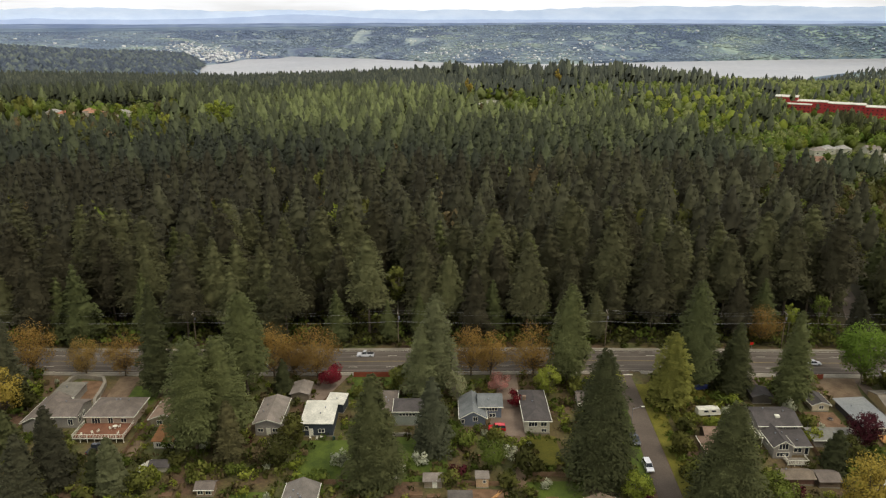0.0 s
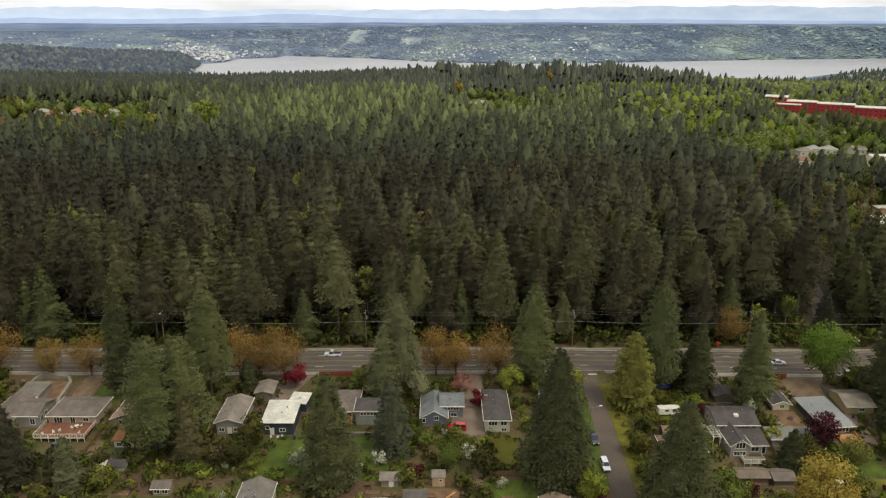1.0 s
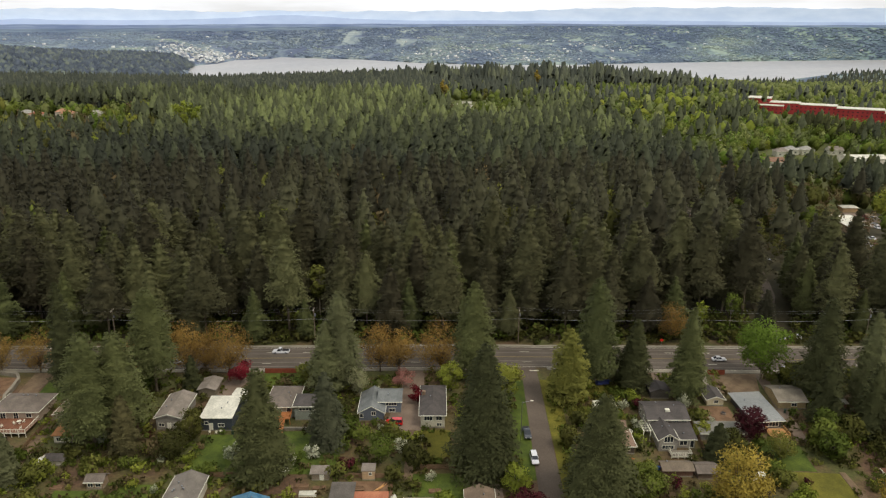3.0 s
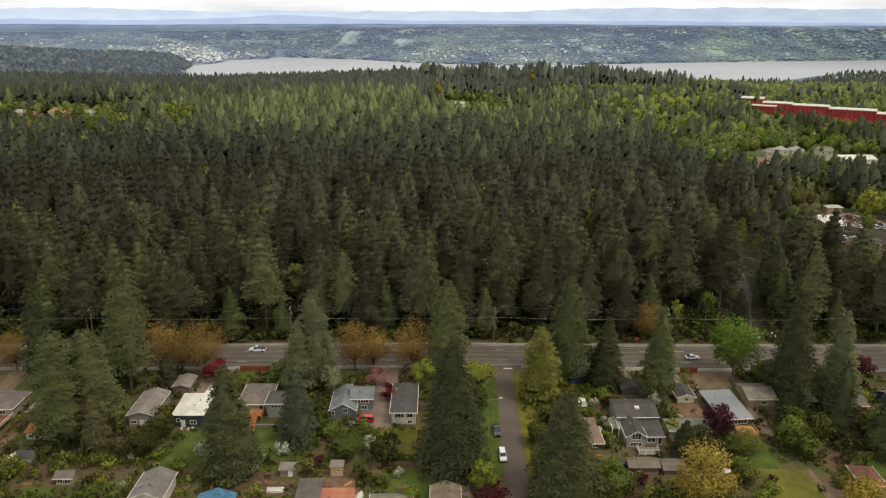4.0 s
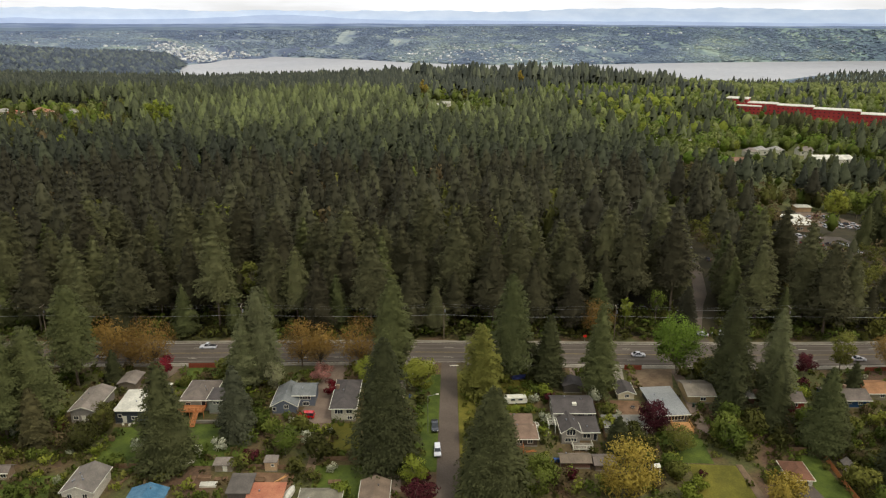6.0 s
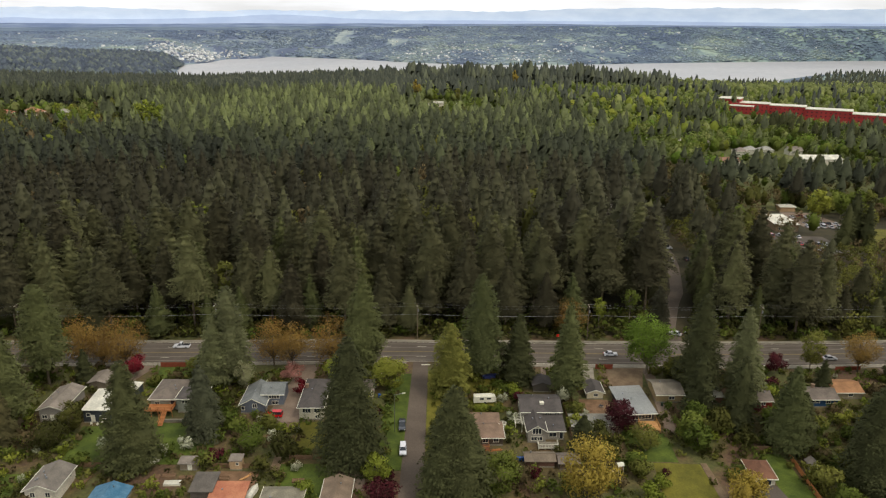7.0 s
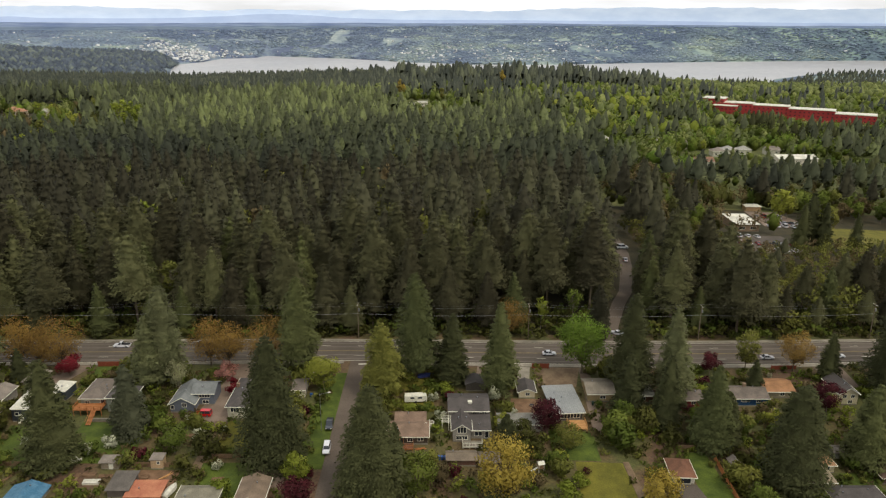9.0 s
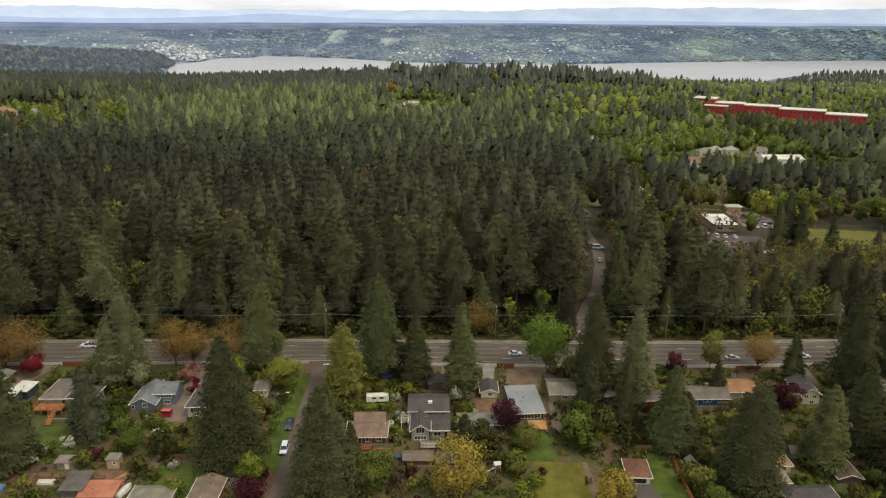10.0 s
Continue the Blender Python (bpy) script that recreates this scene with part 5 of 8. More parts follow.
# ---- vehicles ----
def car(label, x, y, turn, colour, kind="car", z=None, lift=0.06, group="cars"):
    """Nose along +x before turning."""
    L, W = {"car": (4.5, 1.78), "suv": (4.8, 1.9), "pickup": (5.6, 1.95), "van": (5.3, 2.0)}[kind]
    body_h, top_h = {"car": (0.86, 1.42), "suv": (1.0, 1.75), "pickup": (1.0, 1.8), "van": (1.1, 2.0)}[kind]
    z = land1(x, y) + lift if z is None else z
    ob = root({"car": "car", "suv": "car", "pickup": "pickup_truck", "van": "van"}[kind], x, y, z, turn, label, "car", group)
    pm = paint("car_paint", colour, 0.25, 0.0, 0.6)

    def extrude(prof, w, taper=0.0, name="body", mat=pm, parent=ob):
        n = len(prof)
        zt = max(p[1] for p in prof)
        zb = min(p[1] for p in prof)
        V = []
        for s in (-1, 1):
            V += [(px, s * (w / 2 - taper * (pz - zb) / max(zt - zb, 0.01)), pz) for px, pz in prof]
        F = [tuple(range(n)), tuple(range(2 * n - 1, n - 1, -1))] + [((i + 1) % n, i, i + n, (i + 1) % n + n) for i in range(n)]
        return part(name, poly_mesh(name, V, F, mat), parent)

    h = L / 2
    extrude([(-h, 0.42), (-h + 0.12, 0.28), (h - 0.15, 0.28), (h, 0.45), (h - 0.03, 0.7), (h - 0.35, body_h - 0.08), (h * 0.42, body_h), (-h + 0.25, body_h + 0.02), (-h + 0.02, body_h - 0.15)], W, 0.06)
    if kind == "pickup":
        cab = [(-0.35, body_h), (h * 0.46, body_h), (h * 0.2, top_h), (-0.25, top_h)]
        part("bed", Soup().box(-h + 0.12, -W / 2 + 0.2, body_h + 0.02, -0.45, W / 2 - 0.2, body_h + 0.06).mesh("bed", M_RUBBER), ob)
    elif kind == "car":
        cab = [(-h + 0.55, body_h), (h * 0.42, body_h), (h * 0.12, top_h), (-h * 0.42, top_h)]
    else:
        cab = [(-h + 0.08, body_h), (h * 0.48, body_h), (h * 0.22, top_h), (-h + 0.3, top_h)]
    extrude([(px, pz) for px, pz in cab], W - 0.12, 0.16, "greenhouse", M_GLASS)
    x0, x1 = cab[3][0], cab[2][0]
    part("roof_panel", Soup().box(x0 - 0.02, -W / 2 + 0.24, top_h - 0.02, x1 + 0.02, W / 2 - 0.24, top_h + 0.05).mesh("roof_panel", pm), ob)
    for px, pz in ((cab[1][0], cab[2]), (cab[0][0], cab[3]), ((x0 + x1) / 2, ((x0 + x1) / 2, top_h))):
        for s in (-1, 1):
            part("pillar", Soup().tube((px, s * (W / 2 - 0.08), body_h), (pz[0], s * (W / 2 - 0.22), pz[1]), 0.05, 0.05, 4).mesh("pillar", pm), ob)
    for wx in (-h * 0.6, h * 0.62):
        for s in (-1, 1):
            wy = s * (W / 2 - 0.1)
            ty = part("wheel", Soup().tube((wx, wy - 0.11, 0.33), (wx, wy + 0.11, 0.33), 0.33, 0.33, 14).mesh("wheel", M_RUBBER), ob)
            part("rim", Soup().tube((wx, wy + s * 0.1, 0.33), (wx, wy + s * 0.125, 0.33), 0.2, 0.2, 10).mesh("rim", M_STEEL), ty)
    for s in (-1, 1):
        part("headlight", Soup().box(h - 0.12, s * (W / 2 - 0.3) - 0.18, 0.6, h + 0.005, s * (W / 2 - 0.3) + 0.18, 0.72).mesh("headlight", M_TRIM), ob)
        part("tail_light", Soup().box(-h - 0.01, s * (W / 2 - 0.25) - 0.12, 0.62, -h + 0.1, s * (W / 2 - 0.25) + 0.12, 0.78).mesh("tail_light", M_LAMP_RED), ob)
    return ob


GREY, DARK, PALE = (0.152, 0.13, 0.126), (0.078, 0.071, 0.077), (0.22, 0.195, 0.19)
W_WHITE, W_GREY, W_BLUE, W_NAVY, W_CREAM, W_RED, W_TAUPE = (0.64, 0.61, 0.6), (0.28, 0.265, 0.27), (0.135, 0.155, 0.22), (0.045, 0.055, 0.075), (0.5, 0.44, 0.34), (0.26, 0.04, 0.025), (0.32, 0.28, 0.22)
B_BLUE = (0.02, 0.07, 0.19)

# row of houses west of the side street
house("long grey house with a low front gable and white gutters", -109.8, 171.8, 6.8, 13.6, 3.2, "gable_y", 1.6, siding(W_GREY), shingles(GREY), [("front", 0.8, 1.9, 2.0, 1.3, 2)])
house("grey side wing of the long house with white windows", -103.0, 174.2, 6.4, 9.0, 3.7, "gable_x", 1.4, siding(W_GREY), shingles(GREY), [("right", -2.8, 2.0, 1.2, 1.9, 2), ("right", -0.4, 2.0, 1.2, 1.9, 2), ("front", 1.5, 1.8, 1.2, 1.6, 2)])
house("low flat-roofed rear wing of the long house", -109.3, 185.7, 6.6, 7.8, 2.5, "shed", 0.3, siding(W_GREY), shingles((0.17, 0.16, 0.15)), vents=1)
house("grey hip-roofed house with pink-white walls behind a brown deck", -91.2, 175.2, 13, 10, 3.1, "hip", 1.9, siding((0.4, 0.33, 0.3)), shingles(GREY), [("front", -3.8, 1.7, 2.2, 1.6, 3), ("front", 0.2, 1.7, 1.2, 1.8, 2), ("front", 3.8, 1.8, 1.4, 1.1, 2)], vents=3)
house("narrow house with a weathered pinkish shingle roof", -76, 174.8, 8, 9.5, 2.6, "gable_y", 1.5, siding(W_TAUPE), shingles((0.24, 0.17, 0.14)), [("front", -1.5, 1.4, 1.3, 1.1, 2)])
house("lean-to with an orange-brown roof and white walls", -73, 165.0, 5.0, 6.2, 2.4, "shed", 0.8, siding(W_WHITE), shingles((0.27, 0.13, 0.06)), [("front", -1.2, 1.2, 1.1, 1.0, 2), ("front", 1.2, 1.2, 1.1, 1.0, 2)], trim=False)
house("grey house with a pale low gabled roof", -47, 170.8, 6.6, 13, 3.9, "gable_y", 1.1, siding(W_GREY), shingles(PALE), [("front", -1.9, 1.6, 1.3, 0.9, 2), ("front", 2.0, 1.6, 1.3, 0.9, 2), ("door", 0.2, 0.2, 0, 0, 0)], vents=2)
house("dark blue house under a white membrane roof", -33.7, 170.4, 8.4, 10.8, 4.0, "shed", 0.5, siding(W_NAVY), M_WHITE_ROOF, [("front", 1.2, 1.7, 1.5, 0.9, 2), ("front", -2.8, 2.4, 0.9, 0.9, 1), ("door", -1.6, 0.3, 0, 0, 0)], vents=2, over=0.3)
house("white-roofed lean-to behind the dark blue house", -30.2, 181.5, 5.0, 5.2, 3.0, "shed", 0.35, siding(W_NAVY), M_WHITE_ROOF, vents=1, over=0.25, turn=-8)
house("small grey garden shed beside a lawn", 189.7, 158.2, 4.0, 3.0, 2.1, "gable_x", 0.8, siding((0.3, 0.31, 0.32)), shingles(PALE), [("front", 0.6, 1.2, 0.6, 0.7, 1)], vents=0, name="shed", trim=False, sink=0.6, category="shed")
house("grey-green hip-roofed house with white windows", -17.4, 176.6, 8.2, 11.5, 3.5, "hip", 1.8, siding((0.25, 0.28, 0.27)), shingles(GREY), [("front", -2.2, 2.0, 1.2, 1.0, 2), ("front", 2.2, 2.3, 1.2, 1.5, 1)], vents=2)
house("grey wing with a row of five small windows", -9.6, 175.2, 7.4, 6.5, 4.5, "hip", 1.3, siding((0.25, 0.28, 0.27)), shingles(DARK), [("front", -2.0, 3.4, 0.7, 0.7, 1), ("front", -1.1, 3.4, 0.7, 0.7, 1), ("front", -0.2, 3.4, 0.7, 0.7, 1), ("front", 0.7, 3.4, 0.7, 0.7, 1), ("front", 1.6, 3.4, 0.7, 0.7, 1)], vents=0)
house("slate-blue cottage with a front gable and white trim", 8.2, 174.4, 6.8, 11, 2.8, "gable_y", 1.9, siding(W_BLUE), shingles((0.16, 0.175, 0.2)), [("front", 0.6, 2.3, 1.1, 1.1, 2), ("front", -2.8, 1.6, 0.8, 1.0, 1), ("left", -2, 1.4, 1.0, 1.0, 2)], vents=2)
house("slate-blue cross wing with a wide white window", 13.1, 178.2, 6.2, 7, 3.8, "gable_x", 1.5, siding(W_BLUE), shingles((0.16, 0.175, 0.2)), [("front", 0.4, 3.0, 3.0, 1.2, 4), ("front", 0.6, 0.9, 1.6, 1.0, 2)], vents=1)
house("narrow white-fronted house with a dark hipped roof", 25.3, 171.0, 6.6, 16.4, 3.9, "hip", 1.7, siding((0.5, 0.48, 0.44)), shingles(DARK), [("front", -1.2, 2.9, 2.2, 1.5, 3), ("front", 1.7, 2.9, 1.5, 1.3, 2), ("front", 1.8, 0.9, 1.2, 0.8, 2)], vents=1, chimney=(-2.6, 2))
house("small white house under a grey gabled roof", 40.1, 181.8, 3.4, 6.5, 2.8, "gable_x", 1.0, siding(W_WHITE), shingles(GREY), [("front", 0, 1.7, 1.4, 1.0, 2)], vents=0)
# houses east of the side street
house("brown hip-roofed bungalow with orange-framed doors", 73, 160.8, 10.6, 7.6, 2.4, "hip", 1.5, siding((0.09, 0.07, 0.06)), shingles((0.2, 0.14, 0.115)), [("orange door", -2.2, 0.1, 0, 0, 0), ("front", 0.6, 1.4, 1.3, 1.2, 2), ("front", 3.4, 1.5, 1.3, 1.0, 2)], vents=2)
house("brown rear gable of the bungalow", 73.5, 167.4, 8.0, 5.0, 2.5, "gable_x", 1.4, siding((0.09, 0.07, 0.06)), shingles((0.2, 0.14, 0.115)), vents=1)
house("tall grey house with a dark roof, skylight and white clerestory windows", 89.8, 170.4, 11, 9.4, 4.3, "gable_x", 1.5, siding(W_GREY), shingles(DARK), [("front", 2.0, 3.6, 1.7, 0.6, 3), ("front", 4.4, 3.6, 1.3, 0.6, 2), ("left", -1, 2.6, 1.2, 1.2, 2), ("left", 2.4, 2.6, 1.0, 1.2, 1)], vents=2, skylight=(0.4, -1.9))
house("lower front wing under a sloping dark roof", 92.8, 164.0, 5.0, 6.3, 2.7, "shed", 1.3, siding(W_GREY), shingles(DARK), [("front", -0.6, 1.5, 1.9, 1.2, 2), ("front", 1.7, 1.2, 0.9, 1.9, 1)], vents=1)
house("grey front gable with a tall arched white window", 87.6, 162.4, 4.8, 8.0, 3.7, "gable_y", 1.6, siding(W_GREY), shingles(DARK), [("front", 0, 3.5, 2.3, 1.6, 3), ("front", 0, 1.2, 3.0, 1.0, 4), ("left", 0, 2.4, 1.0, 1.0, 2)], vents=2)
house("small cream garage with a dark gabled roof", 107.9, 184, 4.8, 6.6, 2.2, "gable_y", 0.9, siding((0.58, 0.53, 0.42)), shingles(DARK), [("front", 0.2, 1.3, 1.1, 0.9, 2)], vents=0, name="garage", category="garage")
house("low house under a broad pale metal roof", 118, 173.2, 8.0, 13.6, 2.6, "shed", 0.9, siding((0.05, 0.05, 0.055)), M_METAL_ROOF, [("front", 0.5, 1.4, 5.5, 1.4, 6)], vents=3, over=0.8, turn=5)
house("low grey flat-roofed annexe beside a red maple", 104.2, 167.6, 12, 5, 2.3, "shed", 0.4, siding(W_GREY), shingles((0.2, 0.2, 0.2)), [("front", -2, 1.3, 1.2, 0.9, 2)], vents=1)
house("brown wooden shed with a grey-brown roof", 87.2, 152.3, 7.4, 3.8, 2.0, "gable_x", 0.8, siding((0.16, 0.09, 0.075)), shingles((0.17, 0.14, 0.12)), vents=1, name="shed", trim=False, category="shed")
house("second small shed with a grey roof", 94.6, 151.6, 5.0, 4.4, 2.0, "gable_x", 0.8, siding((0.16, 0.12, 0.1)), shingles(GREY), vents=0, name="shed", trim=False, category="shed")
house("white garage with a brown hipped roof", 144.3, 148.6, 5.6, 7.6, 2.2, "hip", 1.5, siding(W_WHITE), shingles((0.17, 0.085, 0.06)), [("front", 0, 1.0, 3.6, 1.7, 1)], vents=0, name="garage", category="garage", turn=-4)
house("vivid blue house with a grey gabled roof", 173.4, 181.2, 12.2, 7.4, 2.7, "gable_x", 1.5, siding(B_BLUE), shingles(GREY), [("front", -4, 1.4, 1.0, 1.0, 2), ("front", -0.6, 1.8, 2.4, 0.7, 2), ("front", 3.3, 1.7, 1.2, 0.9, 2)], chimney=(0.5, 1.0))
house("house with a terracotta-coloured shingle roof", 184.6, 185.2, 9, 7.8, 2.3, "gable_x", 1.3, siding(W_TAUPE), shingles((0.3, 0.16, 0.09)), [("front", 1, 1.3, 1.2, 1.0, 2)], vents=0)
house("cream two-storey house with a dark roof", 203.6, 181.4, 5.6, 9.5, 3.7, "gable_y", 1.8, siding((0.52, 0.48, 0.38)), shingles(DARK), [("front", -1.2, 2.7, 1.0, 1.0, 2), ("front", 1.2, 2.7, 1.0, 1.0, 2), ("front", 0.6, 0.9, 1.2, 1.0, 2)])
house("cream house with a pale low roof and white fascia", 176.6, 146.2, 10.4, 5.2, 2.3, "shed", 0.4, siding(W_CREAM), shingles((0.26, 0.22, 0.18)), [("front", -3, 1.2, 1.4, 1.0, 2)])
house("cream rear wing with an orange-tan roof", 181.6, 152.6, 6.6, 5.4, 2.4, "hip", 1.1, siding(W_CREAM), shingles((0.3, 0.18, 0.11)), [("front", 1.5, 1.4, 1.1, 1.0, 2)], vents=0)
house("open carport with a dark brown gabled roof", 198.4, 148.4, 5.8, 8, 2.0, "gable_y", 1.0, siding((0.1, 0.07, 0.06)), shingles((0.12, 0.08, 0.07)), vents=0, name="carport", category="carport")
house("barn-red house with a grey roof", 156.6, 180.4, 6.0, 6.6, 2.5, "gable_x", 1.4, siding(W_RED), shingles(GREY), [("front", 0.4, 1.5, 1.2, 1.1, 2)], vents=1)
house("barn-red porch under a small gable", 163.8, 176.2, 3.2, 4, 2.2, "gable_y", 1.1, siding(W_RED), shingles((0.22, 0.17, 0.14)), vents=0, name="porch", category="porch")
house("house with a patched white metal roof", 142.4, 182.2, 6.2, 10.5, 2.4, "shed", 0.8, siding((0.2, 0.1, 0.08)), M_WHITE_ROOF, [("front", 0, 1.3, 1.4, 1.0, 2)], vents=2)
house("tan house with a grey-brown low roof", 130, 182.8, 8, 9.4, 2.6, "gable_x", 1.3, siding((0.36, 0.28, 0.17)), shingles((0.2, 0.18, 0.165)), [("front", 0.5, 1.4, 1.5, 0.9, 2)])
house("pale grey house behind tall firs", 227, 184, 8, 7.5, 3, "gable_y", 1.6, siding((0.4, 0.41, 0.42)), shingles(PALE), [("front", 0, 1.6, 1.4, 1.1, 2)])
house("dark-roofed house near the garden path", 185, 140.5, 12.6, 5, 2.2, "hip", 1.2, siding(W_TAUPE), shingles(DARK), vents=3)
# houses at the foot of the slope
house("white two-storey house with a long grey gabled roof", -33.0, 137.2, 7.2, 9.8, 3.7, "gable_y", 1.5, siding(W_WHITE), shingles((0.175, 0.16, 0.16)), [("right", 2.5, 3.0, 1.0, 1.2, 1), ("front", 1.8, 2.4, 1.0, 1.2, 2), ("front", -1.8, 2.4, 1.0, 1.2, 2)], vents=6)
house("cottage roof wrapped in a bright blue tarpaulin", -17.6, 135.2, 8.2, 6.4, 1.7, "gable_y", 1.4, siding(W_GREY), M_TARP, vents=1, trim=False)
house("long brown-roofed outbuilding beside a concrete drive", 36.6, 134.5, 6.4, 9, 3.0, "gable_y", 1.2, siding((0.2, 0.1, 0.07)), shingles((0.19, 0.145, 0.12)), vents=1)
house("grey hip-roofed house low in the valley", 23.8, 134.6, 9.4, 6.4, 2.4, "hip", 1.7, siding(W_GREY), shingles((0.2, 0.19, 0.165)), vents=1)
house("shed with a salmon-pink and red roof", 10.6, 137.4, 8.0, 5.2, 1.9, "shed", 0.6, siding((0.25, 0.1, 0.07)), surface("salmon_roof_paint", (0.33, 0.12, 0.08), (0.43, 0.19, 0.12), 0.25, 4), vents=1, name="shed", trim=False, category="shed")
house("dark grey lean-to shed beside the plot", 4.0, 139.2, 5.0, 6.6, 2.2, "shed", 0.5, siding((0.12, 0.1, 0.1)), shingles((0.11, 0.1, 0.1)), vents=0, name="shed", trim=False, category="shed")
house("small cream garden shed with a flat roof", 9.5, 150, 3.0, 2.6, 2.7, "shed", 0.2, siding((0.46, 0.33, 0.22)), shingles(PALE), [("front", 0.5, 1.8, 0.6, 0.6, 1)], vents=0, name="shed", over=0.25, trim=False, sink=0.6, category="shed")
house("weathered garden shed with a tin roof", -2.4, 149.8, 4.2, 2.4, 2.0, "shed", 0.3, siding((0.24, 0.2, 0.16)), shingles(PALE), [("door", 0.4, 0, 0, 0, 0)], vents=0, name="shed", trim=False, sink=0.6, category="shed")
house("small white playhouse shed on grass", 159.5, 153.8, 2.3, 2.4, 2.0, "gable_y", 0.8, siding(W_WHITE), shingles(PALE), [("front", 0, 1.2, 0.6, 0.6, 1)], vents=0, name="shed", trim=False, sink=0.6, category="shed")
house("white garden shed with a dark roof", -70.6, 155.4, 4.4, 2.6, 1.9, "gable_x", 0.7, siding(W_WHITE), shingles(DARK), vents=0, name="shed", trim=False, sink=0.6, category="shed")
house("small glazed greenhouse shed with white frames", -56.5, 146.4, 4.0, 3.0, 2.3, "gable_x", 0.8, siding((0.3, 0.22, 0.17)), shingles(GREY), [("front", -1, 1.3, 1.2, 1.2, 2), ("front", 0.9, 1.3, 1.2, 1.2, 2)], vents=0, name="shed", sink=0.6, category="shed")
house("small carport roof with one white post", -41.5, 187.5, 5, 7, 2.5, "gable_y", 0.7, siding((0.2, 0.17, 0.14)), shingles(PALE), vents=0, name="carport", trim=False, category="carport")
house("dark weathered shed behind the tall grey house", 92.5, 187.2, 5.4, 5.2, 2.4, "gable_y", 0.8, siding((0.09, 0.08, 0.075)), shingles(DARK), vents=0, name="shed", trim=False, category="shed")

deck("wide brown timber deck with white edge boards", -91.2, 167.6, 13.6, 7.4, 1.5, M_DECK, M_TRIM)
deck("orange cedar deck with a long stair to the lawn", -18.2, 172.9, 8.0, 3.6, 2.2, M_CEDAR_WOOD, M_CEDAR_WOOD, (2.0, 4.6))
deck("new pale timber deck before the metal-roofed house", 120.6, 168.6, 5.2, 4.6, 0.8, M_PALE_WOOD, M_PALE_WOOD)
deck("brown timber porch deck with orange rail", 71.5, 158.0, 6, 2.6, 0.6, M_DECK, M_CEDAR_WOOD)
deck("white-railed deck before the tall grey house", 90.4, 159.4, 5.4, 2.8, 0.8, M_CONCRETE, M_TRIM)

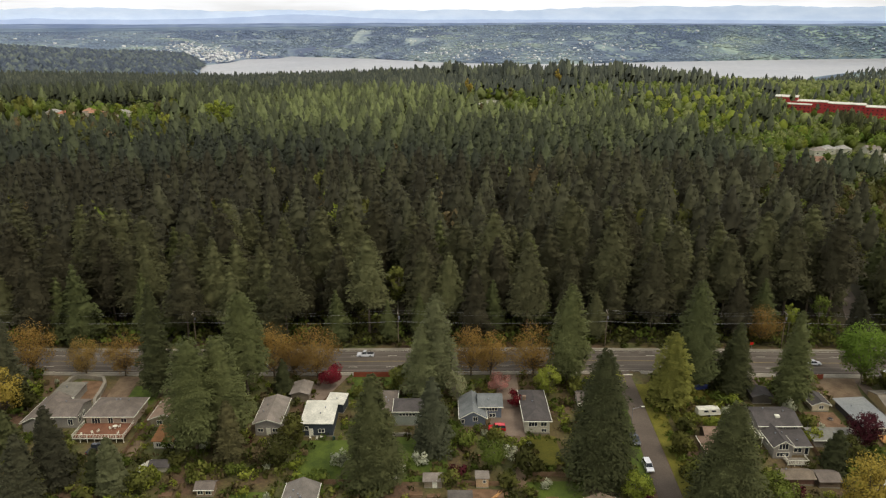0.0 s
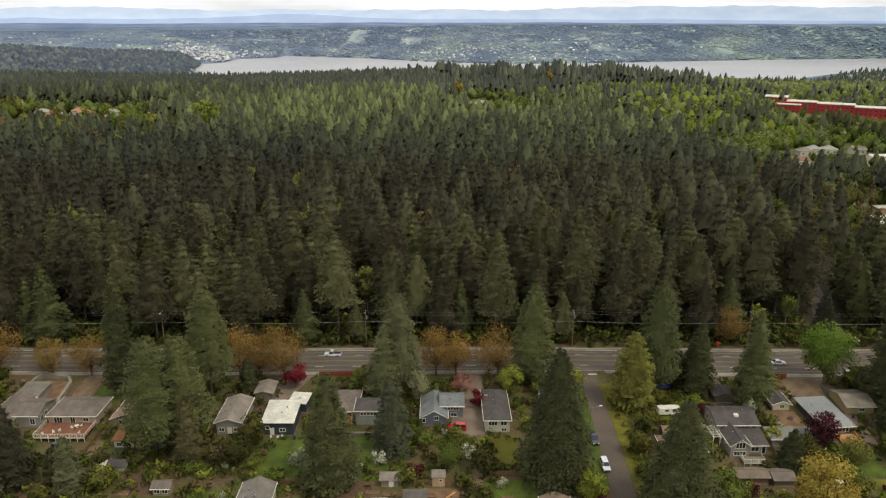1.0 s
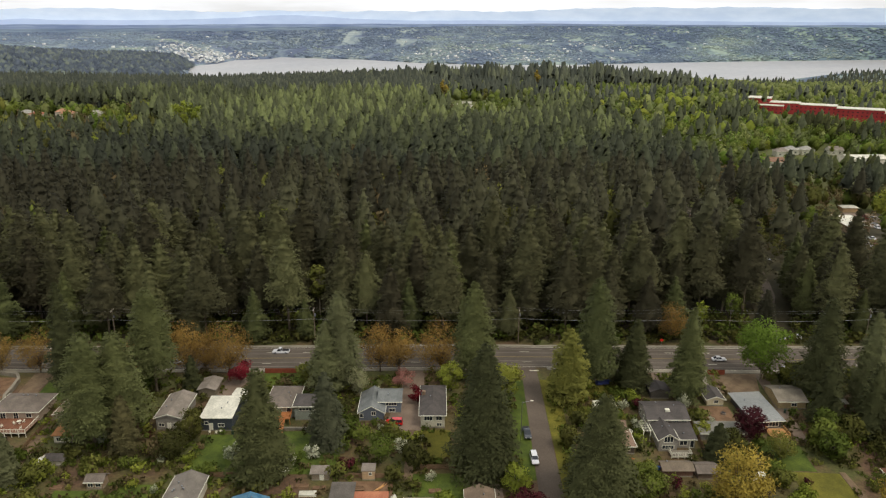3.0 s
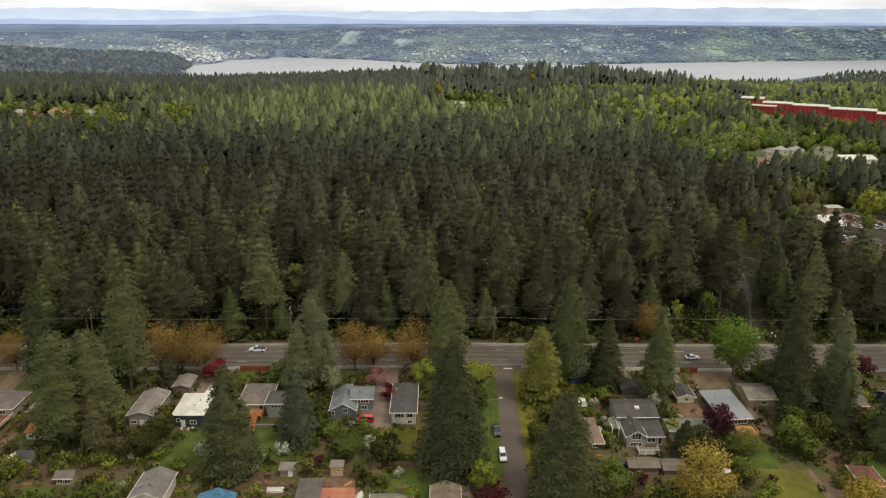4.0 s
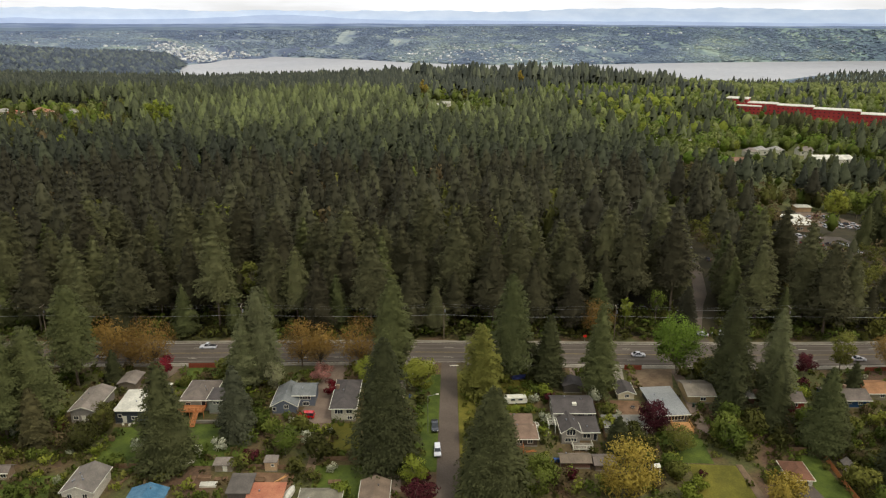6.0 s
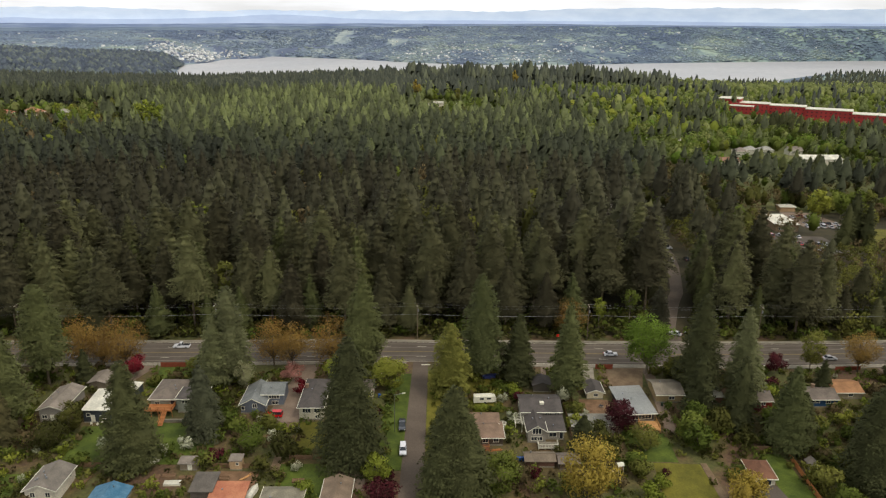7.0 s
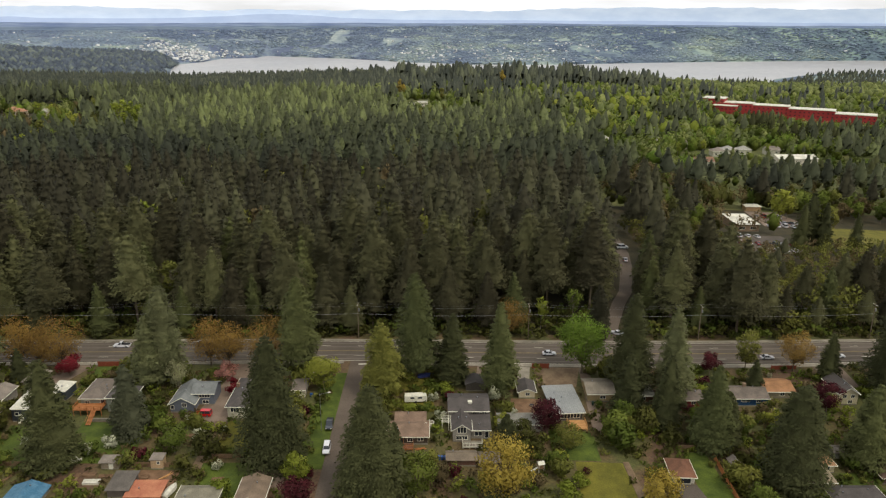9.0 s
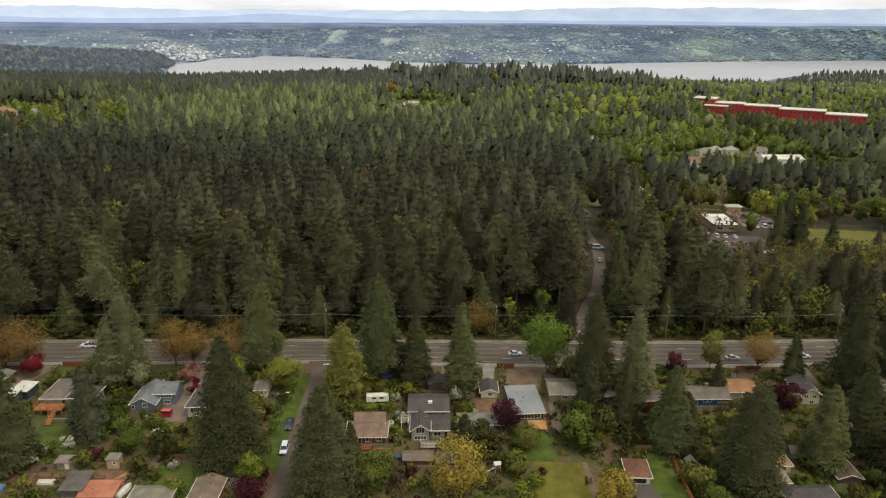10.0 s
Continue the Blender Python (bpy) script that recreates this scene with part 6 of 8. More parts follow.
# drives, lawns, beds and paths
for c4, mt, nm, lb in (
        ([(11.8, 169.5), (22, 169.5), (22.6, 201.8), (17.6, 201.8)], M_DRIVE, "driveway", "brownish concrete driveway beside the blue cottage"),
        ([(34.6, 142.5), (42.6, 142.5), (42.2, 156.5), (36.2, 156.5)], M_DRIVE, "driveway", "broad concrete driveway under a big spruce"),
        ([(-42, 188), (-35, 188), (-29, 201.8), (-37, 201.8)], M_DRIVE, "driveway", "pale concrete driveway up to the road"),
        ([(105.6, 190.8), (109.4, 190.8), (111, 201.8), (107, 201.8)], M_CONCRETE, "driveway", "pale concrete driveway to the small garage"),
        ([(112, 190.5), (124, 190.5), (127, 201.8), (112, 201.8)], M_GRAVEL, "driveway", "brown gravel forecourt of the metal-roofed house"),
        ([(101.8, 173.5), (112, 173.5), (111.5, 183.6), (103, 183.6)], M_SOIL, "patio", "terracotta-brown patio beside the garage"),
        ([(142.5, 138), (149.5, 138), (147.4, 148.4), (141.8, 148.4)], M_ASPHALT, "driveway", "asphalt apron before the white garage"),
        ([(124.8, 168), (128, 168), (130, 201.8), (126.6, 201.8)], M_DRIVE, "driveway", "narrow lane of worn concrete"),
        ([(205, 190), (212, 190), (212, 201.8), (203, 201.8)], M_DRIVE, "driveway", "brown driveway beside the cream house"),
        ([(92.5, 190), (98, 190), (98.5, 201.8), (94, 201.8)], M_DRIVE, "driveway", "narrow grey driveway between hedges"),
        ([(-83, 150), (-79.5, 150), (-79, 190), (-81.5, 190)], M_GRAVEL, "path", "brown gravel path between two gardens"),
        ([(-98.5, 187), (-93, 187), (-93, 201.6), (-99.5, 201.6)], M_GRAVEL, "driveway", "brown gravel court beside the road"),
        ([(-105.8, 184.5), (-101.9, 184.5), (-102.4, 198.6), (-110, 198.8)], M_SOIL, "patio", "bare brown ground of a walled sunken court"),
        ([(18, 150), (20.4, 150), (20.6, 170), (18.6, 170)], M_GRAVEL, "path", "brown garden path through flower beds"),
        ([(3.5, 141), (16, 141), (15.5, 149.5), (4.8, 149.5)], M_SOIL, "vegetable_bed", "bare brown vegetable plot"),
        ([(-36, 151.5), (-21.5, 151.5), (-23, 168.6), (-37.5, 168.6)], M_LAWN, "lawn", "green lawn behind the dark blue house"),
        ([(-19, 152), (2, 152), (0, 170), (-18, 170)], M_LAWN, "lawn", "shaded green lawn below the deck"),
        ([(-27.5, 188.5), (-12, 188.5), (-12, 201.2), (-27.5, 201.2)], M_LAWN, "lawn", "small green lawn by the red fence"),
        ([(-92.5, 186), (-84, 186), (-84, 196), (-92.5, 196)], M_LAWN, "lawn", "strip of grass behind the deck house"),
        ([(21, 138), (35, 138), (34.5, 152.5), (20, 152.5)], M_LAWN, "lawn", "green lawn beside the concrete drive"),
        ([(22, 155), (31, 155), (30, 170), (22.5, 170)], M_LAWN_DRY, "lawn", "yellowing lawn before the white-fronted house"),
        ([(44, 150), (51.3, 150), (52.7, 196), (46.5, 196)], M_LAWN, "verge", "grassy verge along the side street"),
        ([(57.3, 140), (62, 140), (63, 196), (57.9, 196)], M_LAWN_DRY, "verge", "dry grass verge along the side street"),
        ([(115.5, 128), (132, 128), (130, 155.5), (117.5, 155.5)], M_LAWN_DRY, "lawn", "mossy yellow-green lawn with a path beside it"),
        ([(131.4, 128), (135, 128), (131.8, 156), (130.2, 156)], M_GRAVEL, "path", "narrow brown footpath beside the lawn"),
        ([(147.6, 138), (156, 138), (153.6, 160.5), (147.6, 160.5)], M_LAWN, "lawn", "green lawn inside a timber fence"),
        ([(112, 156), (124.5, 156), (124.5, 168.4), (112, 168.4)], M_LAWN, "lawn", "bright lawn below the pale deck"),
        ([(64, 176), (80, 176), (80, 199), (64, 199)], M_LAWN_DRY, "lawn", "rough grass plot by the junction"),
        ([(182, 140), (196, 140), (194, 152.5), (186, 152.5)], M_LAWN, "lawn", "worn grass beside the cream house"),
        ([(-66, 138), (-50, 138), (-50, 145.8), (-66, 145.8)], M_LAWN, "lawn", "green lawn beside the greenhouse"),
        ([(-53, 134), (-41, 134), (-42, 148), (-52, 148)], M_LAWN, "lawn", "green lawn beside the white house"),
        ([(163, 150), (172, 150), (172, 160), (163, 160)], M_LAWN, "lawn", "shaded back lawn")):
    lift = {"lawn": 0.05, "verge": 0.045, "path": 0.075, "vegetable_bed": 0.08, "patio": 0.09, "driveway": 0.065}[nm]
    drape(nm, c4, mt, lift, 6, 10, 0.35, lb, nm.replace("_", " "))
lane_pts = [Vector((px, py, 0)) for px, py in LANE]
rows_v, faces = [], []
for i, p in enumerate(lane_pts):
    t = (lane_pts[min(i + 1, len(lane_pts) - 1)] - lane_pts[max(i - 1, 0)]).normalized()
    nrm = Vector((-t.y, t.x, 0))
    hw = 2.5 if i else 5.0
    for s in (-1, -0.33, 0.33, 1):
        q = p + nrm * hw * s
        rows_v.append((q.x, q.y, land1(q.x, q.y) + 0.12))
    if i:
        faces += [((i - 1) * 4 + j, (i - 1) * 4 + j + 1, i * 4 + j + 1, i * 4 + j) for j in range(3)]
tagged(new("lane", poly_mesh("lane", rows_v, [f[::-1] for f in faces], M_STREET)), "winding pale lane into the woods with parked cars", "lane", kind="structure")
drape("parking_lot", [(158, 385), (182, 385), (182, 408), (158, 408)], M_ASPHALT, 0.1, 6, 6, 0.4, "small asphalt parking lot among firs", "parking lot")
drape("parking_lot", [(224, 314), (260, 314), (260, 349), (224, 349)], M_ASPHALT, 0.1, 6, 6, 0.4, "grey parking lot in front of the white-roofed hall", "parking lot")
drape("parking_lot", [(42, 834), (133, 834), (133, 884), (42, 884)], M_CONCRETE, 0.15, 8, 6, 0.4, "pale parking lot glimpsed beyond the forest", "parking lot")
drape("parking_lot", [(262, 372), (292, 372), (286, 415), (268, 415)], M_DRIVE, 0.1, 6, 8, 0.4, "grey parking lot by a white-roofed hall", "parking lot")
drape("lawn", [(277, 326), (316, 326), (342, 374), (296, 374)], M_LAWN_DRY, 0.1, 8, 10, 0.4, "open green field among the trees", "lawn")

fence("rust-red board fence along the road", [(-27.4, 201.2), (-13.6, 201.2)], 1.7, M_RUST)
fence("rust-red board fence by the gravel forecourt", [(111.6, 201.2), (117.0, 201.2)], 1.7, M_RUST)
fence("weathered board fence beside the lawn", [(155.2, 161.5), (155.6, 138)], 1.7, M_CEDAR_WOOD)
fence("weathered board fence behind the lawn", [(146.8, 161.5), (154.6, 161.6)], 1.6, M_WOOD)
fence("grey board fence across the back gardens", [(-38, 151), (-20, 150.8)], 1.5, M_WOOD)
fence("grey board fence by the vegetable plot", [(3.6, 150.8), (17, 150.8)], 1.4, M_WOOD)
fence("grey board fence along the garden path", [(-82.4, 150), (-82, 188)], 1.3, M_WOOD)
fence("grey board fence beside the tall house", [(97.4, 160), (97.8, 184)], 1.6, M_WOOD)
fence("rust-red low fence by the road", [(189, 200.8), (197, 200.8)], 1.4, M_RUST)
fence("brown board fence round the flower garden", [(22.2, 154.4), (31, 154.4)], 1.3, M_WOOD)
tagged(new("retaining_wall", Soup().box(-16.5, 170.4, -3.2, -8.5, 170.9, -0.9).mesh("retaining_wall", M_CONCRETE)), "low pale concrete retaining wall below the deck", "wall")

def free_wall(label, pts, h, t, mat, name="garden_wall"):
    """A low masonry wall along a line of points, one unbroken body."""
    V, Fc, n = [], [], len(pts)
    for i, (px, py) in enumerate(pts):
        a, c = pts[max(i - 1, 0)], pts[min(i + 1, n - 1)]
        d = Vector((c[0] - a[0], c[1] - a[1], 0)).normalized()
        nx, ny = -d.y * t / 2, d.x * t / 2
        z = land1(px, py)
        V += [(px - nx, py - ny, z - 0.5), (px + nx, py + ny, z - 0.5), (px + nx, py + ny, z + h), (px - nx, py - ny, z + h)]
    for i in range(n - 1):
        Fc += [(4 * i + e, 4 * i + (e + 1) % 4, 4 * i + 4 + (e + 1) % 4, 4 * i + 4 + e) for e in range(4)]
    Fc += [(3, 2, 1, 0), (4 * n - 4, 4 * n - 3, 4 * n - 2, 4 * n - 1)]
    return tagged(new(name, poly_mesh(name, V, Fc, mat)), label, "wall")


free_wall("pale curved concrete wall round a sunken court", [(-111.1, 190.8), (-113.2, 195), (-113.4, 198.6), (-112.2, 200.4), (-109.5, 200.6), (-106.4, 199.9), (-103.6, 199.2), (-101.9, 196.5), (-101.2, 192), (-100.8, 187), (-99.5, 184)], 1.3, 0.9, M_CONCRETE)
free_wall("pale concrete garden wall before the long house", [(-114.2, 152), (-113.2, 160), (-112.2, 169.6)], 0.7, 1.0, M_CONCRETE)


# garden and yard clutter
def plastic_chair(x, y, turn, z=None):
    ob = root("plastic_chair", x, y, land1(x, y) + 0.05 if z is None else z, turn, "white plastic garden chair on the patio", "chair", "garden chairs")
    part("seat", Soup().box(-0.26, -0.25, 0.4, 0.26, 0.25, 0.45).mesh("seat", M_TRIM), ob)
    part("backrest", Soup().prism([(-0.26, 0.22, 0.9), (0.26, 0.22, 0.9), (0.26, 0.3, 0.9), (-0.26, 0.3, 0.9)], 0.48).mesh("backrest", M_TRIM), ob)
    for sx in (-0.23, 0.23):
        for sy in (-0.22, 0.22):
            part("leg", Soup().tube((sx * 1.1, sy * 1.1, 0), (sx, sy, 0.41), 0.025, 0.03, 5).mesh("leg", M_TRIM), ob)
        part("armrest", Soup().box(sx - 0.04, -0.24, 0.62, sx + 0.04, 0.26, 0.66).mesh("armrest", M_TRIM), ob)


def garden_table(x, y, z):
    ob = root("garden_table", x, y, z, 0, "round white garden table on the deck", "table")
    part("tabletop", Soup().tube((0, 0, 0.7), (0, 0, 0.75), 0.62, 0.62, 18).mesh("tabletop", M_TRIM), ob)
    part("pedestal", Soup().tube((0, 0, 0.02), (0, 0, 0.7), 0.06, 0.05, 8).mesh("pedestal", M_TRIM), ob)
    part("base", Soup().tube((0, 0, 0), (0, 0, 0.04), 0.32, 0.28, 12).mesh("base", M_TRIM), ob)


def wheelie_bin(x, y, turn, mat, label):
    ob = root("wheelie_bin", x, y, land1(x, y) + 0.05, turn, label, "bin", "bins")
    part("body", Soup().add([(-0.24, -0.26, 0.04), (0.24, -0.26, 0.04), (0.24, 0.26, 0.04), (-0.24, 0.26, 0.04), (-0.3, -0.34, 1.0), (0.3, -0.34, 1.0), (0.3, 0.34, 1.0), (-0.3, 0.34, 1.0)], BOX_F).mesh("body", mat), ob)
    part("lid", Soup().prism([(-0.31, -0.37, 1.06), (0.31, -0.37, 1.06), (0.31, 0.38, 1.12), (-0.31, 0.38, 1.12)], 0.06).mesh("lid", mat), ob)
    for sx in (-0.25, 0.25):
        part("wheel", Soup().tube((sx - 0.03, 0.28, 0.1), (sx + 0.03, 0.28, 0.1), 0.1, 0.1, 10).mesh("wheel", M_RUBBER), ob)


def timber_stack(x, y, turn, label, n=7, mat=None, l=3.0):
    ob = root("timber_stack", x, y, land1(x, y) + 0.05, turn, label, "timber stack")
    rg = random.Random(int(x * 10))
    for k in range(n):
        o, q = rg.uniform(-0.4, 0.4), rg.uniform(-0.25, 0.25)
        p = part("plank", Soup().box(-l / 2 + o, -0.1, 0, l / 2 + o, 0.1, 0.08).mesh("plank", mat or M_WOOD), ob)
        p.location, p.rotation_euler = (0, (k % 3) * 0.26 - 0.26, 0.09 * (k // 3)), (0, 0, q)


def cold_frame(x, y, turn, w, d, label):
    ob = root("cold_frame", x, y, land1(x, y) + 0.05, turn, label, "cold frame")
    part("box", Soup().box(-w / 2, -d / 2, -0.3, w / 2, d / 2, 0.45).mesh("box", M_TRIM), ob)
    for k in range(4):
        a = -w / 2 + w * k / 4
        part("cover", Soup().prism([(a + 0.03, -d / 2 - 0.05, 0.5), (a + w / 4 - 0.03, -d / 2 - 0.05, 0.5), (a + w / 4 - 0.03, d / 2 + 0.05, 0.72), (a + 0.03, d / 2 + 0.05, 0.72)], 0.05).mesh("cover", M_WHITE_ROOF), ob)


def covered_boat(x, y, turn, label, mat):
    ob = root("covered_boat", x, y, land1(x, y) + 0.1, turn, label, "boat")
    V, Fc = [], []
    for i, (px, w, h) in enumerate(((-2.6, 0.7, 0.9), (-2.2, 0.95, 1.3), (0, 1.0, 1.6), (1.6, 0.8, 1.5), (2.6, 0.15, 1.2))):
        V += [(px, -w, 0.35), (px, w, 0.35), (px, w * 0.85, h * 0.75), (px, 0, h), (px, -w * 0.85, h * 0.75)]
        if i:
            Fc += [((i - 1) * 5 + e, (i - 1) * 5 + (e + 1) % 5, i * 5 + (e + 1) % 5, i * 5 + e) for e in range(5)]
    Fc += [(4, 3, 2, 1, 0), (20, 21, 22, 23, 24)]
    part("cover", poly_mesh("cover", V, Fc, mat), ob)
    for sx in (-1.2, 1.0):
        part("trestle", Soup().box(sx - 0.1, -0.7, -0.2, sx + 0.1, 0.7, 0.36).mesh("trestle", M_WOOD), ob)


def raised_bed(x, y, turn, w, d, label):
    ob = root("raised_bed", x, y, land1(x, y) + 0.06, turn, label, "raised bed", "raised beds")
    for a, b_, c, e in ((-w / 2, -d / 2, w / 2, -d / 2 + 0.08), (-w / 2, d / 2 - 0.08, w / 2, d / 2), (-w / 2, -d / 2 + 0.08, -w / 2 + 0.08, d / 2 - 0.08), (w / 2 - 0.08, -d / 2 + 0.08, w / 2, d / 2 - 0.08)):
        part("edge_board", Soup().box(a, b_, -0.3, c, e, 0.34).mesh("edge_board", M_WOOD), ob)
    part("soil", Soup().box(-w / 2 + 0.08, -d / 2 + 0.08, -0.3, w / 2 - 0.08, d / 2 - 0.08, 0.24).mesh("soil", M_SOIL), ob)


for px, py, tn in ((-35.4, 169.2, 10), (-33.6, 169.0, -20), (-32.4, 169.3, 30)):
    plastic_chair(px, py, tn)
deck_z = land1(-91.2, 167.6) + 1.5
garden_table(-88.6, 172.4, deck_z)
for px, py, tn in ((-93.5, 169.6, 40), (-92.3, 170.4, -30), (-89.6, 171.8, 80), (-87.6, 172.8, -80), (-96, 168.6, 15), (-86.6, 169.4, -50)):
    plastic_chair(px, py, tn, deck_z)
M_BIN_BLUE, M_BIN_DARK = paint("blue_plastic", (0.02, 0.09, 0.3), 0.5), paint("dark_green_plastic", (0.02, 0.05, 0.03), 0.5)
for k in range(3):
    wheelie_bin(81.4 + 0.8 * k, 154.6, 5 * k, M_BIN_BLUE, "blue wheeled bin beside the brown shed")
for k, (px, py) in enumerate(((26.6, 187), (-38.2, 186.4), (104.2, 190.2), (127.2, 181), (43.6, 182.6), (-29, 168.8))):
    wheelie_bin(px, py, 20 * k, M_BIN_DARK if k % 2 else M_BIN_BLUE, "wheeled refuse bin beside a house wall")
timber_stack(-26.3, 145.6, 70, "weathered planks stacked beside the white house", 8)
timber_stack(12.8, 147.4, 60, "loose pale boards lying on the vegetable plot", 5, M_PALE_WOOD, 3.4)
timber_stack(-30.4, 173.0, 85, "orange boards and clutter beside the dark blue house", 9, M_CEDAR_WOOD, 3.4)
timber_stack(76.4, 158.8, 10, "orange boards beside the brown bungalow", 6, M_CEDAR_WOOD, 2.6)
timber_stack(-68.4, 159.2, 5, "pale boards behind the white shed", 6, M_CONCRETE, 3.6)
cold_frame(-4.6, 144.4, 2, 4.2, 1.3, "long white cold frame in the kitchen garden")
covered_boat(15.8, 141.2, 75, "small boat under a white cover", M_WHITE_ROOF)
covered_boat(-13.2, 152.4, 5, "low shelter covered with a white tarpaulin", M_WHITE_ROOF)
covered_boat(-74.6, 156.8, 70, "small boat under a pale cover beside a shed", M_WHITE_ROOF)
covered_boat(77.4, 194.2, 8, "mound of goods under a dark blue tarpaulin", paint("navy_tarpaulin", (0.02, 0.03, 0.12), 0.6))
for px, py, w, d in ((-6.5, 147.4, 3.2, 1.2), (-2.2, 146.8, 3.2, 1.2), (-9.2, 146.2, 1.2, 3), (7.4, 146.6, 2.6, 1.4), (10.6, 143.8, 2.8, 1.4), (26, 146, 3, 1.4), (14, 163.4, 3.6, 1.2), (9, 161.6, 3.2, 1.2), (-66, 146.8, 3, 1.4)):
    raised_bed(px, py, 3, w, d, "timber raised bed with bare brown soil")
fire = root("fire_pit", 108.9, 180, land1(108.9, 180) + 0.1, 0, "round stone fire pit on the patio", "fire pit")
part("ring", Soup().tube((0, 0, 0), (0, 0, 0.4), 0.8, 0.75, 14).mesh("ring", M_DRIVE), fire)
part("ash", Soup().tube((0, 0, 0.4), (0, 0, 0.42), 0.6, 0.6, 14).mesh("ash", M_RUBBER), fire)
pergola = root("pergola", 83.2, 169.4, land1(83.2, 169.4), 0, "white timber pergola beside the tall grey house", "pergola")
for sx in (-0.9, 0.9):
    for sy in (-2.4, 2.4):
        part("post", Soup().box(sx - 0.08, sy - 0.08, -0.3, sx + 0.08, sy + 0.08, 2.5).mesh("post", M_TRIM), pergola)
    part("beam", Soup().box(sx - 0.07, -2.8, 2.5, sx + 0.07, 2.8, 2.68).mesh("beam", M_TRIM), pergola)
for k in range(7):
    part("rafter", Soup().box(-1.25, -2.55 + 0.85 * k, 2.68, 1.25, -2.47 + 0.85 * k, 2.82).mesh("rafter", M_TRIM), pergola)
tub = root("hot_tub", 79.0, 169.9, land1(79, 169.9) + 0.02, 0, "round white hot tub on a patio", "hot tub")
part("shell", Soup().tube((0, 0, 0), (0, 0, 0.8), 1.05, 1.1, 20).mesh("shell", M_TRIM), tub)
part("cover", Soup().tube((0, 0, 0.8), (0, 0, 0.88), 0.9, 0.85, 20).mesh("cover", M_CONCRETE), tub)
swing = root("play_tower", 107.6, 151.4, land1(107.6, 151.4), 12, "white play tower with a slide on the grass", "play tower")
for sx in (-0.7, 0.7):
    for sy in (-0.7, 0.7):
        part("post", Soup().box(sx - 0.06, sy - 0.06, -0.2, sx + 0.06, sy + 0.06, 2.3).mesh("post", M_TRIM), swing)
part("platform", Soup().box(-0.8, -0.8, 1.1, 0.8, 0.8, 1.2).mesh("platform", M_WOOD), swing)
part("roof", Soup().prism([(-0.9, -0.9, 2.3), (0.9, -0.9, 2.3), (0.9, 0, 2.9), (-0.9, 0, 2.9)], 0.06).prism([(0.9, 0.9, 2.3), (-0.9, 0.9, 2.3), (-0.9, 0, 2.9), (0.9, 0, 2.9)], 0.06).mesh("roof", M_TRIM), swing)
part("slide", Soup().prism([(-0.8, -0.25, 1.2), (-0.8, 0.25, 1.2), (-2.6, 0.25, 0.15), (-2.6, -0.25, 0.15)][::-1], 0.08).mesh("slide", M_TRIM), swing)

# vehicles
car("white car parked on the side street", 51.6, 157.6, -88, (0.75, 0.75, 0.75), "suv", group="parked cars")
car("dark pickup truck parked on the side street", 50.9, 168.4, -88, (0.03, 0.035, 0.04), "pickup", group="parked cars")
car("bright red car in the cottage driveway", 14.6, 172.7, 178, (0.55, 0.01, 0.012), "suv", group="parked cars")
car("black car parked by the white-fronted house", 24.2, 189.6, 170, (0.02, 0.02, 0.025), "car", group="parked cars")
car("white van parked beside the road", 138.4, 202.4, 0, (0.72, 0.72, 0.72), "van", lift=0.26, group="parked cars")
car("dark pickup truck below the brown deck", -90.6, 164.4, 80, (0.02, 0.022, 0.025), "pickup", group="parked cars")
car("white pickup truck on the arterial road", -25.2, 214.6, 180, (0.75, 0.75, 0.75), "pickup", group="cars on the road")
car("white car on the arterial road", -57.5, 208.2, 0, (0.7, 0.7, 0.7), group="cars on the road")
car("white saloon on the arterial road", 118.4, 210, 0, (0.74, 0.74, 0.74), group="cars on the road")
car("silver car on the arterial road", 190.5, 207.4, 0, (0.55, 0.55, 0.55), group="cars on the road")
car("white car far along the road", 214, 207.6, 0, (0.7, 0.7, 0.7), group="cars on the road")
car("dark car under the street trees", 12, 214, 180, (0.05, 0.06, 0.08), group="cars on the road")
car("white van at the end of the wooded lane", 168.5, 314.8, 0, (0.75, 0.75, 0.75), "van", lift=0.14, group="parked cars")
for k, (px, py, c) in enumerate(((165.5, 297, (0.6, 0.6, 0.6)), (172.8, 299, (0.05, 0.05, 0.06)), (163, 391, (0.6, 0.6, 0.62)), (167, 391, (0.1, 0.1, 0.12)), (171, 391, (0.55, 0.55, 0.55)), (268, 381, (0.6, 0.6, 0.6)), (272, 381, (0.08, 0.08, 0.1)), (276, 381, (0.4, 0.4, 0.42)), (280, 381, (0.05, 0.05, 0.06)), (284, 381, (0.62, 0.62, 0.62)), (144.5, 224.5, (0.6, 0.6, 0.6)), (150.5, 225.5, (0.65, 0.65, 0.65)))):
    car("parked car in pale or dark paint among the trees", px, py, 80 + 7 * k, c, lift=0.14, group="parked cars")
far_rng = random.Random(77)
for row_y, x0, n, gap in ((318, 227, 8, 4.2), (330, 227, 8, 4.2), (345, 227, 7, 4.6), (372, 264, 6, 4.4), (398, 268, 4, 4.4)):
    for k in range(n):
        if far_rng.random() < 0.82:
            c = far_rng.choice(((0.7, 0.7, 0.7), (0.75, 0.75, 0.74), (0.55, 0.55, 0.56), (0.68, 0.68, 0.68), (0.06, 0.06, 0.07), (0.3, 0.05, 0.05)))
            car("parked car in a row before the white hall", x0 + gap * k, row_y + far_rng.uniform(-0.5, 0.5), 88 + far_rng.uniform(-4, 4), c, far_rng.choice(("car", "suv", "van")), lift=0.14, group="cars before the hall")
